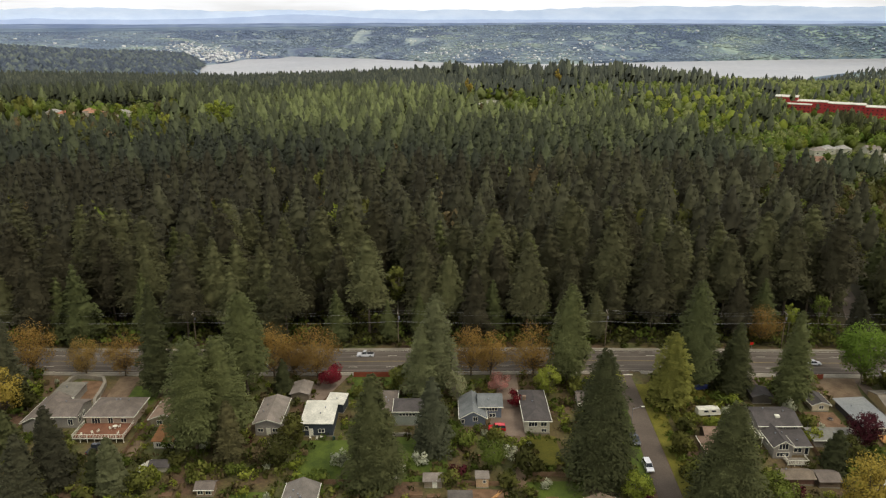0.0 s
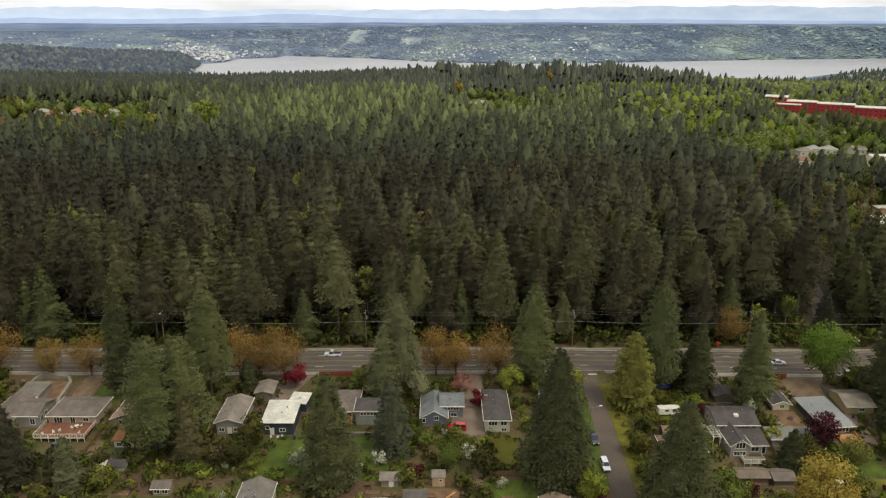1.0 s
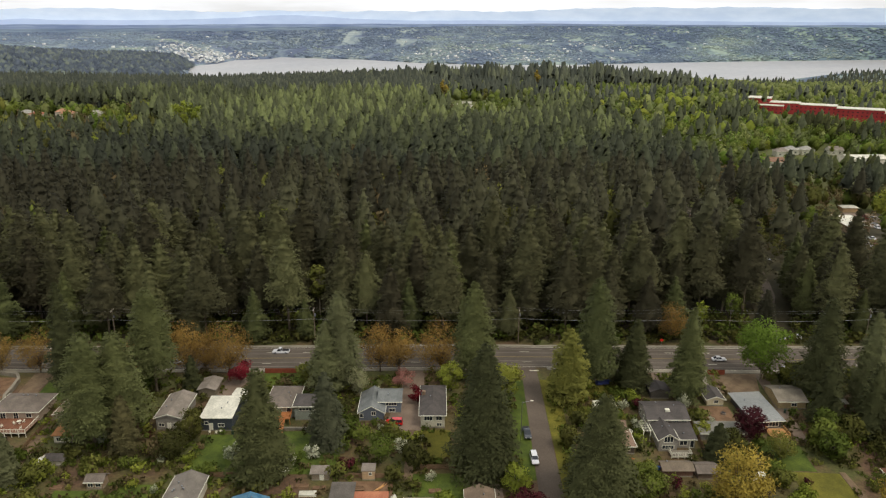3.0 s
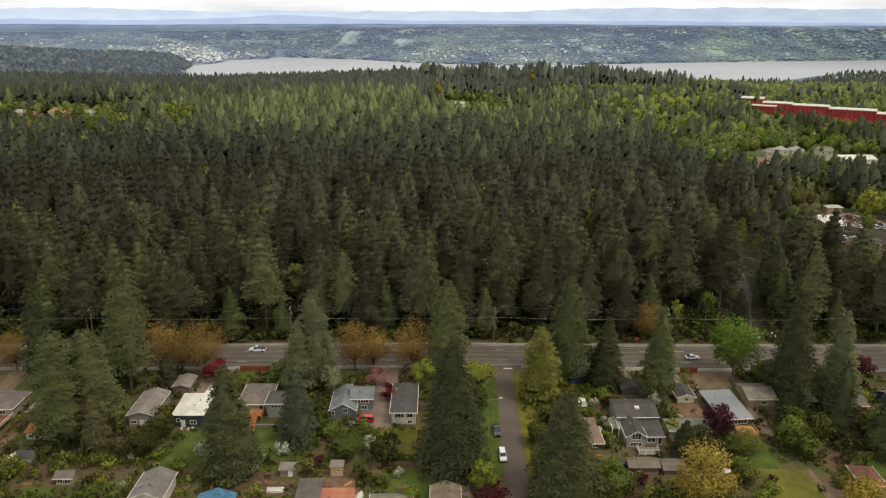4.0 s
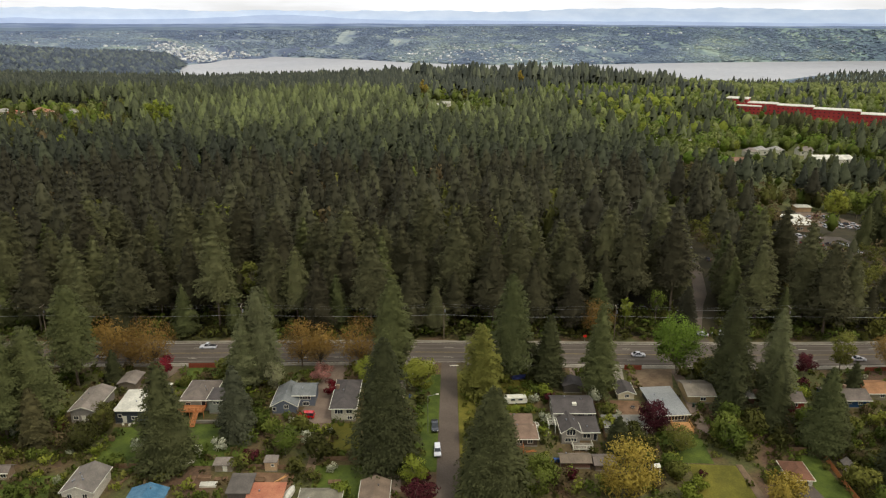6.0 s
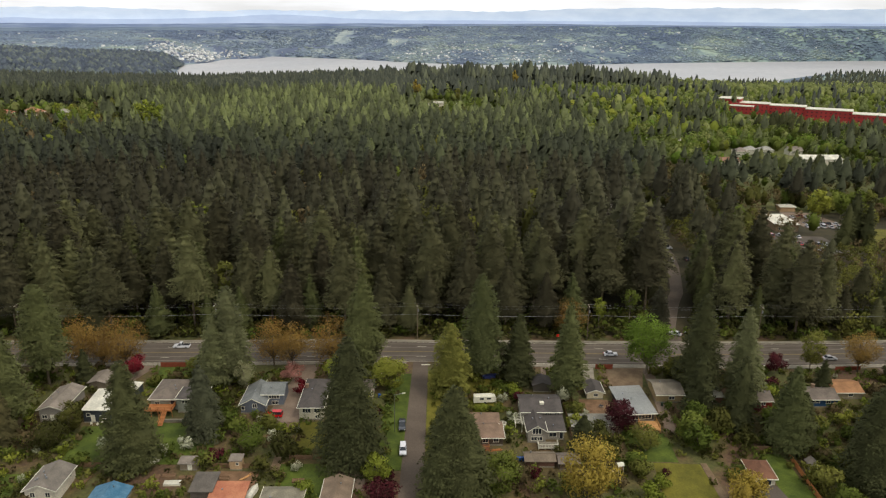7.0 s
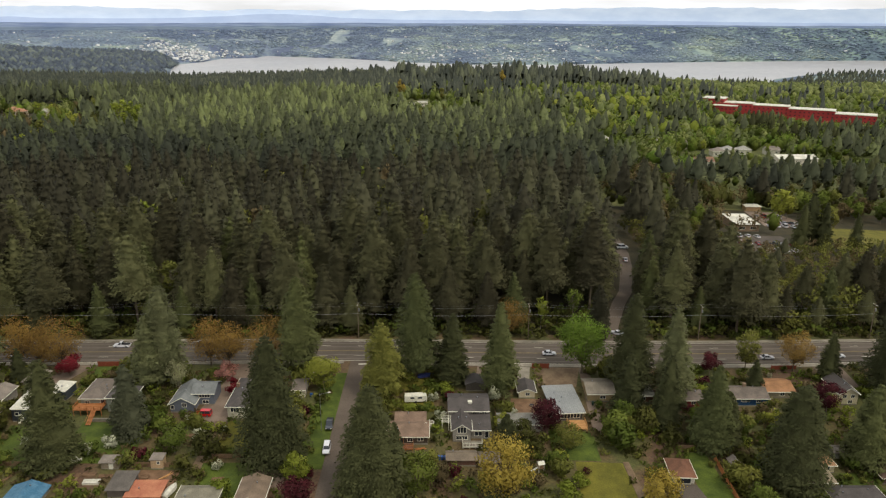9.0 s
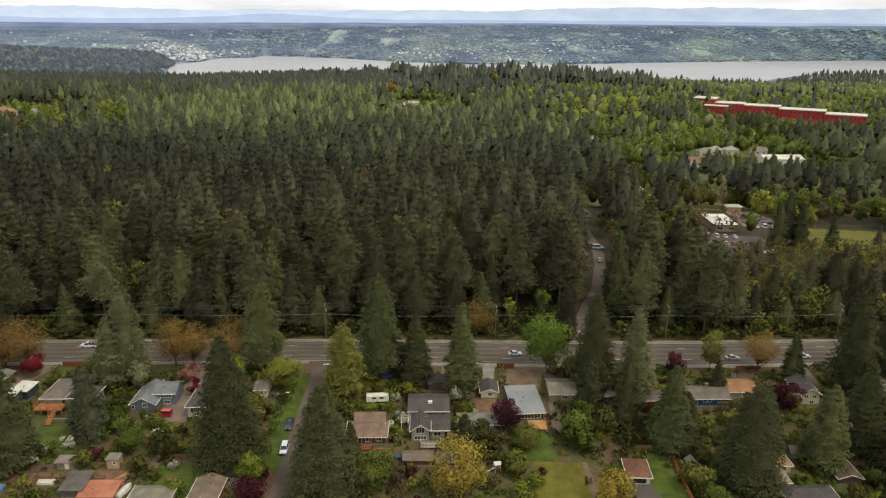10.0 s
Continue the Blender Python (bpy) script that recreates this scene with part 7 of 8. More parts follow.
for row_y in (838, 850, 862, 876):
    for k in range(13):
        if far_rng.random() < 0.75:
            c = far_rng.choice(((0.75, 0.75, 0.75), (0.6, 0.6, 0.6), (0.05, 0.05, 0.06), (0.7, 0.7, 0.7)))
            car("distant parked car in pale or dark paint", 48 + 6.4 * k, row_y, 90, c, "van" if far_rng.random() < 0.4 else "suv", lift=0.18, group="distant parked cars")

trailer = root("travel_trailer", 74.6, 181.0, land1(74.6, 181), 4, "old white travel trailer on rough grass", "trailer")
part("body", Soup().prism([(-3.2, -1.15, 2.3), (2.9, -1.15, 2.3), (3.3, -1.15, 1.6), (3.3, 1.15, 1.6), (2.9, 1.15, 2.3), (-3.2, 1.15, 2.3)], 0.05).box(-3.3, -1.15, 0.5, 3.3, 1.15, 1.6).box(-3.2, -1.13, 1.6, 2.9, 1.13, 2.28).mesh("body", M_TRIM), trailer)
part("window", Soup().box(-1.6, -1.18, 1.5, -0.4, -1.14, 2.0).mesh("window", M_GLASS), trailer)
part("window", Soup().box(0.6, -1.18, 1.5, 1.8, -1.14, 2.0).mesh("window", M_GLASS), trailer)
part("wheel", Soup().tube((0, -1.2, 0.35), (0, -1.0, 0.35), 0.35, 0.35, 12).mesh("wheel", M_RUBBER), trailer)
part("wheel", Soup().tube((0, 1.0, 0.35), (0, 1.2, 0.35), 0.35, 0.35, 12).mesh("wheel", M_RUBBER), trailer)

# buildings beyond the trees
house("hall with a flat white roof and dark windows", 246, 358, 12, 20, 4, "shed", 0.5, siding((0.3, 0.22, 0.17)), M_WHITE_ROOF, [("front", -3, 2, 3, 1.4, 3), ("front", 3, 2, 3, 1.4, 3), ("right", -6, 2, 3, 1.4, 3)], name="hall", group="far buildings", trim=False, vents=4)
house("tan outbuilding with a white roof", 274, 416, 9, 6, 3, "shed", 0.3, siding((0.4, 0.28, 0.18)), M_WHITE_ROOF, [], name="hall", group="far buildings", trim=False)
house("building with a white roof among firs", 222, 434, 10, 22, 5, "shed", 0.6, siding(W_TAUPE), M_WHITE_ROOF, [], name="hall", group="far buildings", trim=False)
house("grey-roofed building beside the parking lot", 166, 408, 14, 14, 4, "gable_x", 2, siding(W_GREY), shingles(PALE), [("front", -3, 2, 1.6, 1.2, 2), ("front", 3, 2, 1.6, 1.2, 2)], group="far buildings")
house("white hall far off with a low roof", 394, 606, 34, 20, 8, "gable_x", 2.2, siding(W_WHITE), M_WHITE_ROOF, [("front", -10, 3, 3, 2, 3), ("front", 0, 3, 3, 2, 3), ("front", 10, 3, 3, 2, 3)], name="hall", group="far buildings", trim=False)
for k, (px, py, w, d, r, c) in enumerate(((345, 658, 12, 10, "hip", PALE), (360, 672, 12, 10, "hip", (0.3, 0.3, 0.31)), (376, 674, 12, 11, "hip", (0.3, 0.3, 0.31)), (308, 592, 16, 12, "gable_x", (0.22, 0.13, 0.1)), (272, 705, 13, 11, "hip", (0.42, 0.42, 0.42)),
                                           (404, 676, 13, 10, "gable_x", PALE), (328, 700, 12, 10, "hip", PALE), (250, 712, 12, 10, "hip", (0.4, 0.4, 0.4)), (300, 708, 13, 10, "gable_x", (0.38, 0.38, 0.38)))):
    house("pale suburban house with grey roof behind green trees", px, py, w, d, 5.2, r, 3, siding((0.5, 0.5, 0.48)), shingles(c), [("front", -3, 2.6, 1.8, 1.5, 2), ("front", 3, 2.6, 1.8, 1.5, 2)], group="far houses", vents=0)
for k, (px, py, c) in enumerate(((-423, 815, (0.34, 0.14, 0.1)), (-392, 822, (0.36, 0.19, 0.13)), (-365, 832, (0.3, 0.29, 0.28)), (-447, 838, (0.32, 0.32, 0.33)), (-407, 842, (0.36, 0.2, 0.14)))):
    house("far house with a reddish roof among spring trees", px, py, 15, 11, 5.5, "hip", 3, siding((0.45, 0.42, 0.38)), shingles(c), [("front", 0, 2.6, 2, 1.5, 2)], group="far houses", vents=0)
for k in range(5):
    house("low white building glimpsed through far trees", 42 + 11 * k, 930 + 17 * (k % 3), 13, 9, 5, "gable_x", 2, siding(W_WHITE), shingles((0.42, 0.42, 0.42)), [("front", 0, 2.4, 2, 1.4, 2)], group="far houses", vents=0)


def school():
    """A long red school: a tall hall, then classroom wings stepping down along one line, with flat white roofs."""
    ob = root("school_building", 458, 980, -11, -29, "long red school building with flat white roofs", "school", "far buildings")
    red = surface("red_wall_panels", (0.28, 0.028, 0.032), (0.36, 0.04, 0.045), 0.05, 1.5, 0.7, 0.1)
    for x0, x1, y0, y1, zb, h in ((-16, 12, 2, 30, -6, 16.5), (0, 30, -14, 2.5, -8, 9), (12, 48, 0, 24, -9, 12), (48, 92, 2, 26, -14, 10.5), (92, 146, -1, 24, -18, 8.5), (146, 192, -4, 22, -22, 5.5)):
        part("wing", Soup().box(x0, y0, zb - 12, x1, y1, h).mesh("wing", red), ob)
        part("roof", Soup().box(x0 - 0.5, y0 - 0.5, h, x1 + 0.5, y1 + 0.5, h + 0.8).mesh("roof", M_WHITE_ROOF), ob)
        n = max(2, int((x1 - x0) / 5))
        for k in range(n):
            cx = x0 + (x1 - x0) * (k + 0.5) / n
            for zz in (h - 3.4, h - 7.8):
                part("window", Soup().box(cx - 0.9, y0 - 0.12, zz - 0.6, cx + 0.9, y0 + 0.1, zz + 0.6).mesh("window", M_GLASS), ob)
    return ob


school()


# ---- garden trees: tall conifers ----
def big(label, x, y, h, r, mat, seed, base=0.07, nb=230, droop=0.0, full=0.75):
    ob = conifer_thing("fir_tree", seed, h, r * 1.3, base, int(nb * 1.7), 36, 0.44 + 0.035 * r, mat, label, "garden conifers", droop, full * 0.9, core=0.68, tidy=0.55)
    return plant(ob, x, y)


big("slender dark fir beside the gravel court", -83.4, 191, 35, 4.6, M_SPRUCE, 501, 0.1, full=0.9)
big("broad grey-green fir above the back gardens", -63.4, 162.6, 33, 6.2, M_FIR_PALE, 502, 0.22, full=0.55)
big("second broad grey-green fir in the gardens", -57.4, 166.5, 31, 6.0, M_FIR_PALE, 503, 0.2, full=0.55)
big("tall fir with a bare lower trunk", -57.2, 190, 33, 6.0, M_FIR_PALE, 504, 0.3, full=0.6)
big("dense dark-green spruce with a conical crown", -16.7, 150.8, 30, 6.0, M_SPRUCE, 505, 0.03, 240, full=0.7)
big("tall fir by the road with a ragged crown", -2.2, 191.8, 31, 5.6, M_FIR, 506, 0.12, full=0.65)
big("shorter fir beside the ragged one", -6.0, 189.2, 23, 4.8, M_FIR, 507, 0.1, full=0.7)
big("drooping grey-green cedar in the garden", -2.7, 164.8, 21, 5.0, M_CEDAR, 508, 0.05, 150, droop=0.25, full=0.85)
big("tall pale fir beside the junction", 37.6, 198.0, 31.5, 5.8, M_FIR_PALE, 509, 0.15, full=0.75)
big("massive dark spruce with hanging boughs", 38.4, 153.8, 35, 7.6, M_SPRUCE, 510, 0.04, 300, droop=0.25, full=0.72)
big("tall pale fir among garden shrubs", 74.7, 195, 34.5, 6.0, M_FIR_PALE, 511, 0.14, full=0.72)
big("dark narrow fir by the road", 85.6, 192.3, 23, 4.6, M_SPRUCE, 512, 0.03, full=0.8)
big("tall grey-green fir with a narrow crown", 99.7, 186, 30, 4.8, M_FIR_PALE, 513, 0.1, full=0.85)
big("massive dark spruce at the street's edge", 64.6, 140.6, 30, 7.6, M_SPRUCE, 514, 0.03, 300, droop=0.2, full=0.68)
big("dark fir beside the parked van", 139.6, 187.4, 33, 6.0, M_SPRUCE, 515, 0.1, full=0.75)
big("tall grey fir near the red house", 150.9, 182.4, 31, 5.0, M_FIR, 516, 0.1, full=0.85)
big("bushy fir by the shaded lawn", 155.4, 162.2, 25, 5.2, M_FIR_PALE, 517, 0.05, full=0.85)
big("wide dark fir overhanging the cream house", 171.6, 148.2, 28, 7.4, M_SPRUCE, 518, 0.05, 260, droop=0.1, full=0.6)
big("tall dark fir beside the road's end", 217.4, 185.8, 35, 6.0, M_SPRUCE, 519, 0.1)
big("bushy grey-green fir near the carport", 194.8, 155.8, 24, 5.4, M_FIR_PALE, 520, 0.05, full=0.8)
big("dark fir at the western gardens", -93.8, 150.8, 21.5, 4.2, M_FIR, 521, 0.03)
big("dark fir on the lower slope", -98, 144.4, 18, 4.4, M_FIR, 522, 0.03)
big("small dense fir beside the path", -78.6, 148, 15, 3.2, M_FIR, 523, 0.03)
big("narrow dark cypress beside a fir", -83.6, 150.5, 10, 1.9, M_SPRUCE, 524, 0.02, 110, droop=-0.3, full=0.6)
big("small dark fir between sheds and garden", 99.4, 159.2, 11, 3.2, M_SPRUCE, 525, 0.02, 130)
big("dark fir behind the blue house", 161, 166, 15, 4.0, M_SPRUCE, 527, 0.04)
big("dark fir beside the back lawn", 181, 163, 19, 5.0, M_SPRUCE, 528, 0.05, 220)
big("dark fir beyond the cream house", 208, 162, 25, 6.0, M_SPRUCE, 529, 0.05, 220)
big("tall fir by the road", 233, 193, 33, 6.0, M_SPRUCE, 530, 0.1)
big("dark fir on the eastern slope", 214, 150, 24, 6.0, M_FIR, 531, 0.05)
big("fir at the western road edge", -128, 190, 27, 5.6, M_FIR, 532, 0.05)
big("brownish thin fir in the back garden", -53.8, 159, 18, 3.4, M_FIR_THIN, 533, 0.12, 120, droop=0.1, full=0.7)
big("slim fir at the forest lane", 137.0, 206.5 + 14.5, 20, 3.6, M_FIR, 534, 0.08)

# ---- garden trees: broad-leaved ----
STREET = "budding orange-brown street tree beside the road"
orange = [broadleaf_thing("street_tree", 600 + k, 14, (6.8, 6.0, 7.2)[k], 0.06, 46, 5200, 0.15, M_ORANGE, STREET, "street trees", M_BARK) for k in range(3)]
for k, (x, y, s) in enumerate(((-126, 205 - 3.2, 1.1), (-110, 202, 0.8), (-98, 202, 0.85), (-52, 201.6, 1.08), (-46, 201.8, 0.85), (-38.4, 201, 1.06), (8.6, 201.4, 1.03), (14.6, 200.8, 0.92), (27.6, 200.6, 1.05), (106.2, 219.8 + 3, 0.9), (195.6, 200, 0.9), (-68, 202, 0.7), (238, 200, 0.95))):
    plant(orange[k % 3], x, y, s * 1.2)
plant(broadleaf_thing("willow_tree", 610, 17, 6.4, 0.05, 26, 3520, 0.24, M_GOLD, "golden-yellow weeping willow in the western garden", "", M_BARK), -121.5, 178)
plant(broadleaf_thing("maple_tree", 611, 8, 4.6, 0.15, 22, 3040, 0.19, M_RED, "crimson plum tree beside the concrete driveway"), -33.8, 195.6)
plant(broadleaf_thing("maple_tree", 612, 5.6, 2.9, 0.1, 18, 2400, 0.14, M_RED, "round crimson maple beside the driveway"), 20.4, 183.6)
plant(broadleaf_thing("maple_tree", 613, 11, 5.2, 0.05, 30, 4160, 0.20, M_PURPLE, "broad purple-red maple beside the metal roof"), 111.2, 167.6)
plant(broadleaf_thing("maple_tree", 614, 8, 3.6, 0.15, 20, 2560, 0.17, M_PURPLE, "dark red tree beside the road"), 168, 198.2)
plant(broadleaf_thing("maple_tree", 615, 11, 5.0, 0.1, 26, 3520, 0.20, M_PURPLE, "dark purple-red tree by the cream house"), 195.2, 177.5)
plant(broadleaf_thing("maple_tree", 616, 8.5, 4.6, 0.05, 26, 3520, 0.19, M_PURPLE, "dark purple tree at the street's foot"), 47.2, 136.4)
plant(broadleaf_thing("ash_tree", 617, 21.5, 8.8, 0.06, 52, 8640, 0.24, M_ASH, "bright fresh-green round tree beside the road"), 127.0, 198.4)
plant(broadleaf_thing("lime_tree", 618, 11.5, 6.2, 0.1, 34, 4800, 0.22, M_LIME, "yellow-green tree at the street corner"), 46.8, 186.4)
plant(conifer_thing("larch_tree", 619, 23, 6.8, 0.08, 230, 34, 0.75, M_LARCH, "tall pale yellow-green larch at the junction", "", -0.1, 0.55, category="larch", core=0.6, tidy=0.5), 64.9, 184.6)
plant(broadleaf_thing("pear_tree", 620, 12, 4.0, 0.12, 26, 2880, 0.17, M_CREAM_BLOOM, "cream-white flowering pear tree by the blue cottage"), 4.0, 184.6)
plant(broadleaf_thing("pear_tree", 621, 11, 4.0, 0.3, 20, 2560, 0.20, M_CREAM_BLOOM, "round cream-green tree with bare trunk"), 81.6, 196.9)
plant(broadleaf_thing("cherry_tree", 622, 5.8, 4.2, 0.2, 18, 1920, 0.17, M_PINK_BLOOM, "pink flowering cherry by the road"), 16.4, 191.5)
plant(broadleaf_thing("maple_tree", 623, 19, 8.2, 0.08, 44, 5760, 0.24, M_GOLD, "large golden budding tree below the tall house", bark=M_BARK), 96.8, 139)
plant(broadleaf_thing("maple_tree", 624, 11, 6.2, 0.04, 26, 3840, 0.23, M_GOLD, "golden-orange bushy tree on the lower slope", bark=M_BARK), 134.6, 138.6)
plant(broadleaf_thing("maple_tree", 625, 12, 5.6, 0.06, 30, 3840, 0.22, M_GREEN, "leafy green tree below the brown bungalow"), 76.0, 141.5)
plant(broadleaf_thing("maple_tree", 626, 8, 4.2, 0.05, 22, 2880, 0.20, M_LIME, "lime-green tree by the driveway"), 45.4, 145.6)
plant(broadleaf_thing("apple_tree", 627, 9, 4.8, 0.08, 24, 3040, 0.19, M_GREEN, "spreading green apple tree in the flower garden"), 12.0, 156.2)
plant(broadleaf_thing("laurel", 628, 8, 5.4, 0.0, 26, 3520, 0.20, M_DEEP, "dense dark laurel hedge tree"), -42.4, 159.4)
plant(broadleaf_thing("laurel", 629, 9.5, 4.4, 0.0, 24, 3200, 0.20, M_DEEP, "dense dark evergreen behind the grey house"), -39.6, 166.2)
plant(broadleaf_thing("holly", 630, 9, 4.6, 0.0, 24, 3200, 0.20, M_DEEP, "dark holly tree between annexe and golden tree"), 103.6, 160.6)
plant(broadleaf_thing("alder_tree", 631, 16, 5.0, 0.12, 28, 3200, 0.22, M_ALDER, "yellow-green and brown tree beside the road"), 180.2, 200.2)
plant(broadleaf_thing("maple_tree", 632, 10, 4.4, 0.08, 22, 2720, 0.20, M_LIME, "light green tree by the black car"), 30.2, 189)
plant(broadleaf_thing("maple_tree", 633, 8, 4.6, 0.1, 22, 2400, 0.20, M_ALDER, "olive spring tree beside the field"), 116.8, 160.4)

SHRUB = {"green": (M_GREEN, "leafy green garden shrub on rough grass"), "deep": (M_DEEP, "dark evergreen garden shrub on mulch"), "lime": (M_LIME, "fresh yellow-green spring garden shrub"), "white": (M_WHITE_BLOOM, "small white-flowering shrub in a garden"),
         "olive": (M_ALDER, "olive-green leafy shrub in a garden"), "brown": (M_BROWN, "brown budding shrub in a garden"), "red": (M_PURPLE, "small dark red garden shrub")}
shrubs = {k: [broadleaf_thing("shrub", 700 + 10 * i + j, 3.0, 2.1, 0.0, 12, 420, 0.25, mt, lb, "garden shrubs", category="shrub", lump=0.4) for j in range(2)] for i, (k, (mt, lb)) in enumerate(SHRUB.items())}
# The white shrub at (82.2, 171.6) stands in for a cream pavilion.
for kind, x, y, s in (("white", 16.9, 160.5, 1.3), ("white", -5.6, 158.8, 1.3), ("white", -10.8, 155.6, 1.0), ("white", -26.5, 158.5, 1.5), ("white", 24.5, 150.2, 0.9), ("lime", 83.6, 185, 1.4), ("red", 85.5, 148, 1.1), ("lime", 28.4, 141.2, 1.5),
                      ("white", 79.8, 181.5, 1.0), ("olive", 13.6, 168.2, 1.2), ("green", 5.5, 166, 1.8), ("green", 2.5, 170, 2.0), ("lime", 117, 146, 1.3), ("lime", 113, 141, 1.7), ("red", 119.5, 150.8, 0.7), ("deep", 108, 158, 1.8), ("olive", 100.6, 176, 1.6), ("lime", 98.9, 170, 1.4),
                      ("green", -70, 166, 1.8), ("deep", -66, 158, 1.6), ("lime", -72, 150, 1.8), ("olive", -60, 152, 1.8), ("red", 3.5, 153.4, 1.4), ("red", 48.6, 146.5, 0.9), ("white", 82.2, 171.6, 1.2), ("green", 176, 166, 1.8), ("lime", 185, 174, 1.6), ("white", 210.3, 175.2, 1.3), ("white", 213.7, 173.8, 1.1), ("white", 209, 179, 0.9), ("white", 211.5, 170.5, 1.0), ("white", 27.6, 176, 0.6), ("white", 11, 170.2, 0.6)):
    plant(shrubs[kind][0], x, y, s)
foot = []
for o in scene.collection.objects:
    if o.get("category") in ("house", "shed", "garage", "carport", "porch", "deck", "car", "hall", "bin", "raised bed", "cold frame", "boat", "timber stack", "play tower", "trailer") and o.parent is None and o.location.y < 225:
        bb = [Vector(c) for ch in o.children if ch.type == "MESH" for c in ch.bound_box]
        foot.append((o.location.x + min(v.x for v in bb) - 1.0, o.location.x + max(v.x for v in bb) + 1.0, o.location.y + min(v.y for v in bb) - 1.2, o.location.y + max(v.y for v in bb) + 0.6))
foot += [(-115, -99, 183, 203), (-99, -84, 186, 202), (-96, -84, 160, 168), (48, 59.5, 80, 225), (15, 23, 168, 203), (34, 43, 142, 157), (-38, -28, 186, 203), (117, 131.5, 125, 156), (147.8, 154.5, 138, 160), (103, 112, 173, 184), (141, 150, 138, 149), (4, 16, 141, 149.5), (105, 111, 190, 203), (113, 129, 190, 203), (-36, -23, 153, 168), (-17, -1, 156, 169),
         (-101, -79, 187, 203), (131, 136, 125, 157), (22, 34, 140, 152), (114, 124, 157, 168), (24, 30, 157, 169), (203, 212, 188, 203)]
srng = random.Random(12)
kinds = ["green"] * 5 + ["deep"] * 6 + ["lime"] * 2 + ["olive"] * 4 + ["brown"] * 3 + ["red"] + ["white"]
count = 0
for _ in range(2600):
    x, y = srng.uniform(-140, 250), srng.uniform(126, 201)
    if any(x0 < x < x1 and y0 < y < y1 for x0, x1, y0, y1 in foot):
        continue
    s = srng.uniform(0.6, 1.7)
    k = srng.choice(kinds)
    plant(srng.choice(shrubs[k]), x, y, s * (0.7 if k == "white" else 1), sz=s * srng.uniform(0.7, 1.2))
    count += 1
    if count >= 290:
        break
garden = [broadleaf_thing("garden_tree", 850 + k, 8, (4.0, 3.6, 4.4, 3.8)[k], 0.08, 24, 1500, 0.32, mt, lb, "garden trees") for k, (mt, lb) in enumerate(((M_DEEP, "dark leafy garden tree between houses"), (M_GREEN, "green leafy garden tree between houses"), (M_ALDER, "olive-green garden tree in spring leaf"), (M_BROWN, "bare brown budding garden tree")))]
count = 0
for _ in range(900):
    x, y = srng.uniform(-140, 250), srng.uniform(124, 200)
    if any(x0 - 2 < x < x1 + 2 and y0 - 4.5 < y < y1 + 2 for x0, x1, y0, y1 in foot):
        continue
    plant(garden[srng.choice((0, 0, 0, 1, 1, 2, 2, 3))], x, y, srng.uniform(0.55, 1.15))
    count += 1
    if count >= 95:
        break
dark = [conifer_thing("fir_tree", 870 + k, (20, 25, 16)[k], (5.2, 6.0, 4.6)[k], 0.04, 190, 26, 0.85, M_SPRUCE, "dark fir in a back garden", "garden conifers", 0.05, 0.72, core=0.68) for k in range(3)]
for k, (x, y, s) in enumerate(((136, 176, 1.0), (146, 171, 0.9), (224, 172, 1.1), (236, 165, 1.0), (222, 158, 1.1), (207, 142, 1.0), (240, 182, 1.1), (228, 140, 1.0), (-110, 160, 0.9), (-118, 150, 0.9), (-70, 181, 0.75), (-47, 192, 0.7), (86, 201 - 2, 0.7), (245, 150, 1.0), (-112, 140, 0.9), (70, 153, 0.6), (230, 130, 1.0), (252, 166, 1.1), (204, 194, 0.8), (246, 136, 1.1), (178, 188, 0.7))):
    plant(dark[k % 3], x, y, s)
X, Y = scatter(-140, 255, 124, 201, 3.1, 121, 0.5)
rng = np.random.default_rng(122)
ok = rng.uniform(0, 1, len(X)) < 0.8
for x0, x1, y0, y1 in foot:
    ok &= ~((X > x0 + 0.6) & (X < x1 - 0.6) & (Y > y0 + 0.6) & (Y < y1 - 0.2))
low = [broadleaf_arrays(130 + k, 1.3, 1.5, 0.0, 7, 36, 0.32)[:2] for k in range(4)]
third = rng.integers(0, 4, len(X))
for k, (mt, lb) in enumerate(((M_DEEP, "dark low garden planting"), (M_GREEN, "green low garden planting"), (M_ALDER, "olive low garden planting"), (M_BROWN, "brown withered perennials"))):
    w = ok & (third == k)
    woods("garden_planting", low, X[w], Y[w], rng.uniform(0.6, 1.8, w.sum()), mt, lb, 140 + k, category="planting")
X, Y = scatter(-142, 258, 122, 201, 4.2, 181, 0.5)
ok = rng.uniform(0, 1, len(X)) < 0.72
for x0, x1, y0, y1 in foot:
    ok &= ~((X > x0 - 0.3) & (X < x1 + 0.3) & (Y > y0 - 0.6) & (Y < y1 + 0.3))
tall = [broadleaf_arrays(190 + k, 3.4, 2.3, 0.0, 12, 84, 0.42)[:2] for k in range(4)]
fifth = rng.integers(0, 6, len(X))
for k, (mt, lb) in enumerate(((M_DEEP, "dark bushes crowding the back gardens"), (M_GREEN, "green bushes crowding the back gardens"), (M_ALDER, "olive bushes crowding the back gardens"), (M_LIME, "yellow-green bushes in the back gardens"), (M_GREEN, "green bushes crowding the back gardens"), (M_LIME, "yellow-green bushes in the back gardens"))):
    w = ok & (fifth == k)
    woods("garden_bushes", tall, X[w], Y[w], rng.uniform(0.4, 1.15, w.sum()), mt, lb, 200 + k, category="bushes")
X, Y = scatter(-230, 300, 221.5, 244, 2.8, 151, 0.5)
keep = np.ones(len(X), bool)
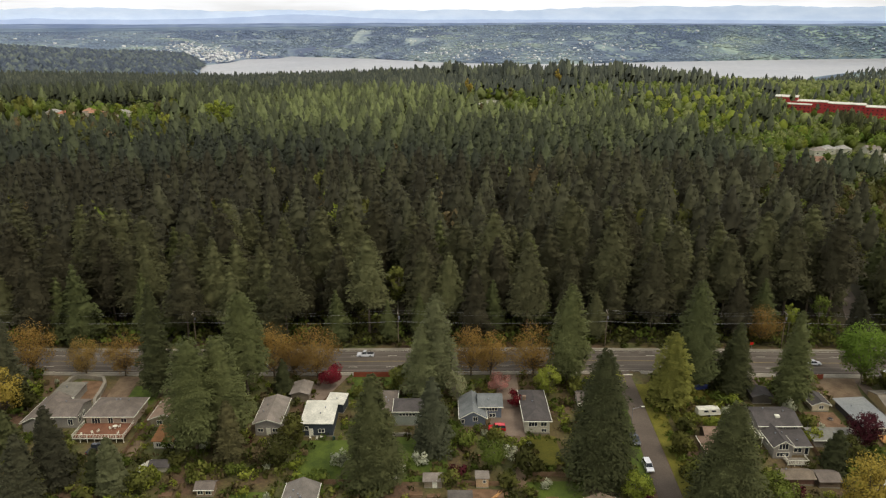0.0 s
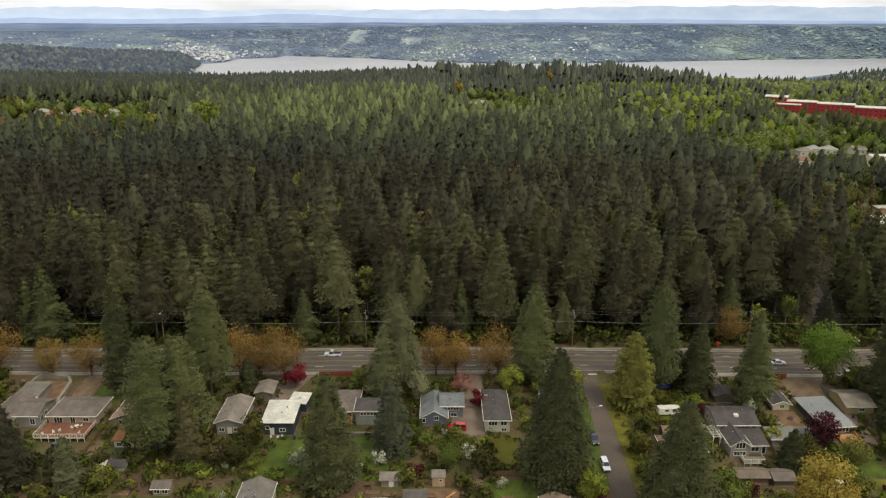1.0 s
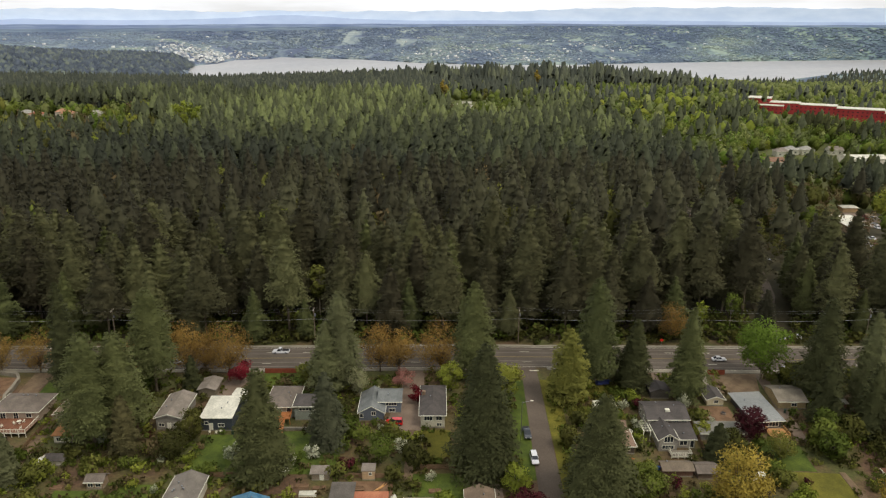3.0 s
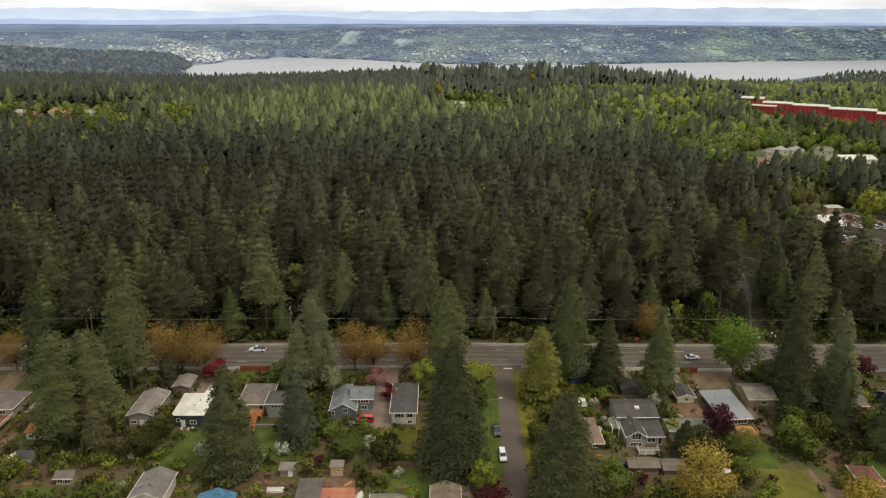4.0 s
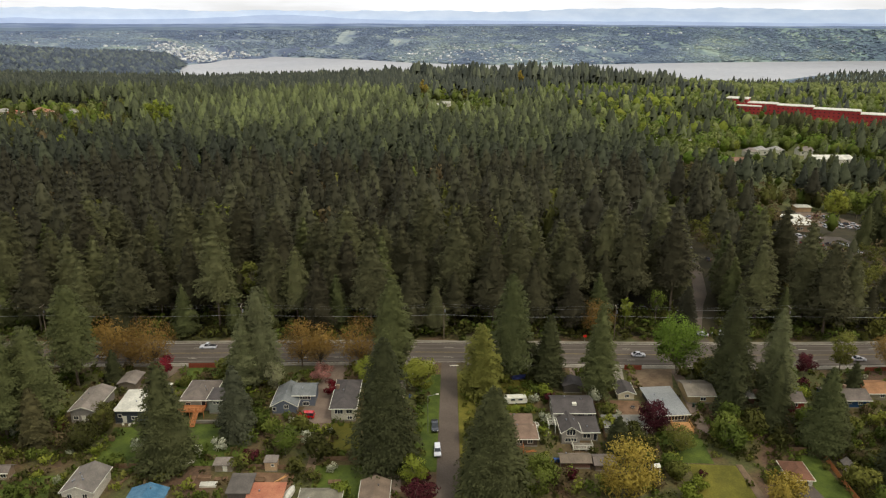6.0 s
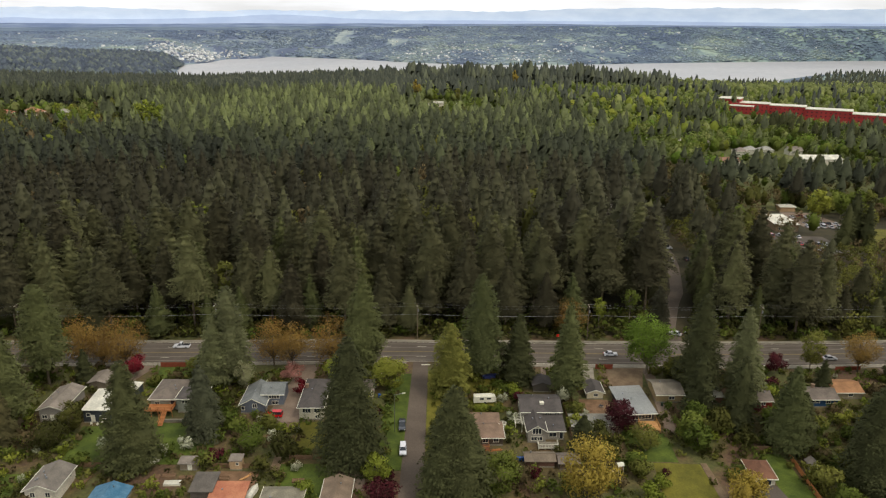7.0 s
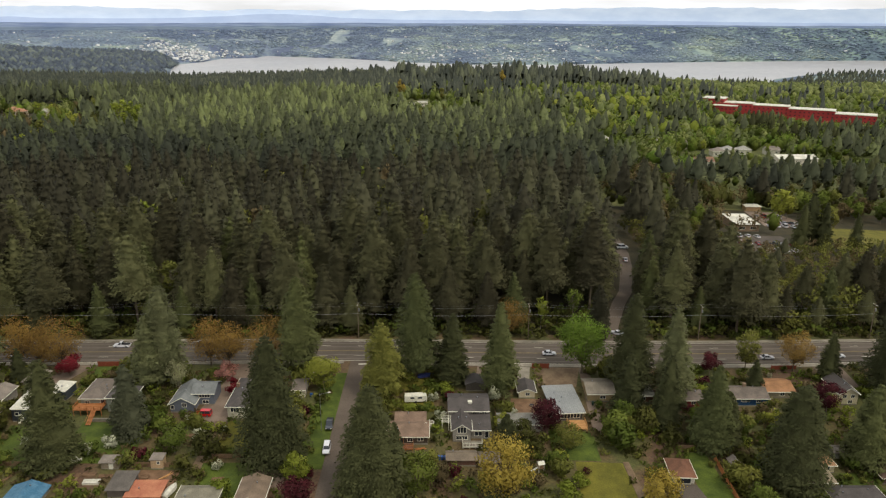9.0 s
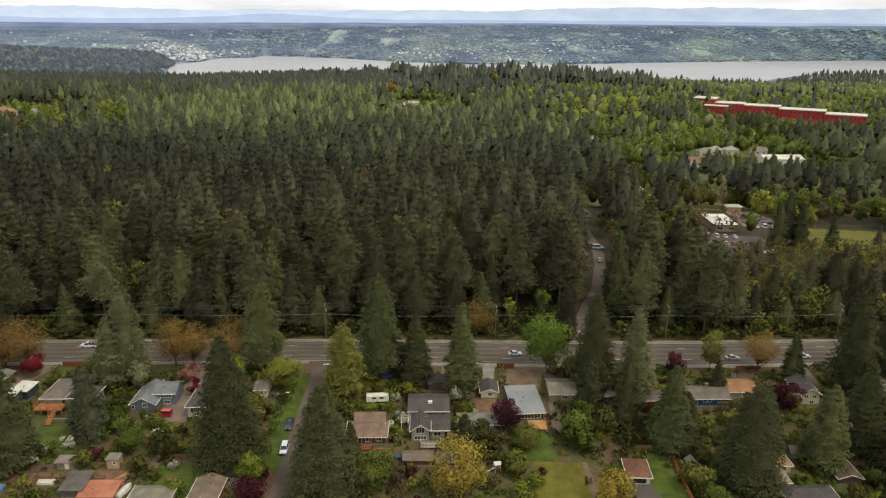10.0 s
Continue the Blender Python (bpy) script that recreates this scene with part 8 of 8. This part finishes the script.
for (ax, ay), (bx, by) in zip(LANE, LANE[1:]):
    keep &= ~((Y > ay - 2) & (Y < by + 2) & (X > min(ax, bx) - 5) & (X < max(ax, bx) + 5))
X, Y = X[keep], Y[keep]
third = rng.integers(0, 3, len(X))
bush = [broadleaf_arrays(160 + k, 4.0, 2.4, 0.0, 10, 36, 0.65)[:2] for k in range(4)]
for k, (mt, lb) in enumerate(((M_DEEP, "dark undergrowth along the forest edge"), (M_DEEP, "dark undergrowth along the forest edge"), (M_GREEN, "green undergrowth along the forest edge"))):
    w = third == k
    woods("undergrowth", bush, X[w], Y[w], rng.uniform(0.5, 1.3, w.sum()), mt, lb, 170 + k, category="undergrowth")

# single bright broad-leaved trees among the firs
bright = [broadleaf_thing("broadleaf_tree", 800 + k, 30, 6.5, 0.3, 26, 900, 0.6, mt, "bright spring-green tree rising among dark firs", "forest broad-leaves") for k, mt in enumerate((M_LIME, M_ALDER, M_GREEN, M_GOLD))]
for x, y, top, k in SPRING:
    plant(bright[k], x, y, (top - land1(x, y)) / 30)

# trees round the field
beside = [broadleaf_thing("broadleaf_tree", 840 + k, 15, 5.4, 0.1, 24, 1100, 0.5, mt, lb, "trees round the field", bark=M_BARK_PALE) for k, (mt, lb) in enumerate(((M_LIME, "yellow-green spring tree beside the field"), (M_GREEN, "full green tree beside the field"), (M_ALDER, "olive tree beside the field"), (M_BROWN, "pinkish-brown budding tree beside the field")))]
for x, y, k, sc in ((278.9, 391, 0, 1.35), (285, 396, 2, 1.1), (297.9, 401, 1, 1.1), (311.1, 409, 1, 1.2), (284.6, 366, 0, 1.0), (289.5, 358, 2, 0.95), (281, 350, 2, 0.8), (314.8, 391, 3, 0.9), (326, 396, 1, 0.9), (338, 392, 1, 1.0), (346, 384, 2, 0.9), (305, 386, 2, 0.8), (350, 398, 1, 1.2), (333, 404, 3, 1.0), (320, 412, 2, 1.2)):
    plant(beside[k], x, y, sc)
for x, y, sc in ((266, 333, 1.1), (271, 329, 0.9), (258, 326, 0.9), (283, 322, 0.75), (352, 372, 1.2), (346, 360, 1.0)):
    plant(dark[1], x, y, sc)

# ---- poles, wires, lamps ----
POLES = [(-151, 220.6), (-82, 220.6), (-14.8, 220.6), (53.9, 220.6), (112.6, 220.6), (172, 220.6), (232, 220.6)]


def utility_pole(x, y):
    ob = root("utility_pole", x, y, land1(x, y), 0, "weathered wooden utility pole with a crossarm", "utility pole", "utility poles")
    part("shaft", Soup().tube((0, 0, -0.8), (0, 0, 13.4), 0.19, 0.12, 9).mesh("shaft", M_POLE), ob)
    part("crossarm", Soup().box(-0.06, -1.3, 12.4, 0.06, 1.3, 12.55).mesh("crossarm", M_POLE), ob)
    for dy in (-1.2, -0.5, 0.5, 1.2):
        part("insulator", Soup().tube((0, dy, 12.55), (0, dy, 12.85), 0.07, 0.05, 7).mesh("insulator", M_TRIM), ob)
    part("transformer", Soup().tube((0.36, 0, 10.2), (0.36, 0, 11.2), 0.26, 0.26, 10).mesh("transformer", M_STEEL), ob)


for x, y in POLES:
    utility_pole(x, y)
for dy, z, rad, sag in ((-1.2, 12.85, 0.012, 1.0), (1.2, 12.85, 0.012, 1.1), (-0.2, 9.4, 0.035, 0.7)):
    ws, line = Soup(), []
    for (ax, ay), (bx, by) in zip(POLES, POLES[1:]):
        za, zb = land1(ax, ay) + z, land1(bx, by) + z
        line += [(ax + (bx - ax) * t, ay + dy, za + (zb - za) * t - sag * 4 * t * (1 - t)) for t in np.linspace(0, 1, 13)[(1 if line else 0):]]
    ws.path(line, rad)
    tagged(new("overhead_cable", ws.mesh("overhead_cable", M_WIRE)), "thin pale overhead cable strung between poles", "cable", "overhead cables")


def street_lamp(x, y, h, turn):
    ob = root("street_lamp", x, y, land1(x, y), turn, "thin grey street lamp with a long arm", "street lamp", "street lamps")
    part("pole", Soup().tube((0, 0, -0.3), (0, 0, h), 0.1, 0.06, 8).mesh("pole", M_STEEL), ob)
    part("arm", Soup().tube((0, 0, h - 0.2), (2.4, 0, h + 0.3), 0.05, 0.04, 6).mesh("arm", M_STEEL), ob)
    part("lamp_head", Soup().box(2.2, -0.16, h + 0.22, 3.0, 0.16, h + 0.4).mesh("lamp_head", M_TRIM), ob)


sign = root("road_sign", 102.4, 219.9, land1(102.4, 219.9), 0, "small red road sign on a thin post", "sign")
part("post", Soup().tube((0, 0, -0.3), (0, 0, 2.2), 0.05, 0.05, 6).mesh("post", M_STEEL), sign)
part("panel", Soup().box(-0.55, -0.06, 1.6, 0.55, -0.02, 2.5).mesh("panel", M_LAMP_RED), sign)
street_lamp(49.0, 166, 11.5, 5)
street_lamp(42.0, 183.8, 6.5, 20)
street_lamp(163.5, 262, 8, 160)
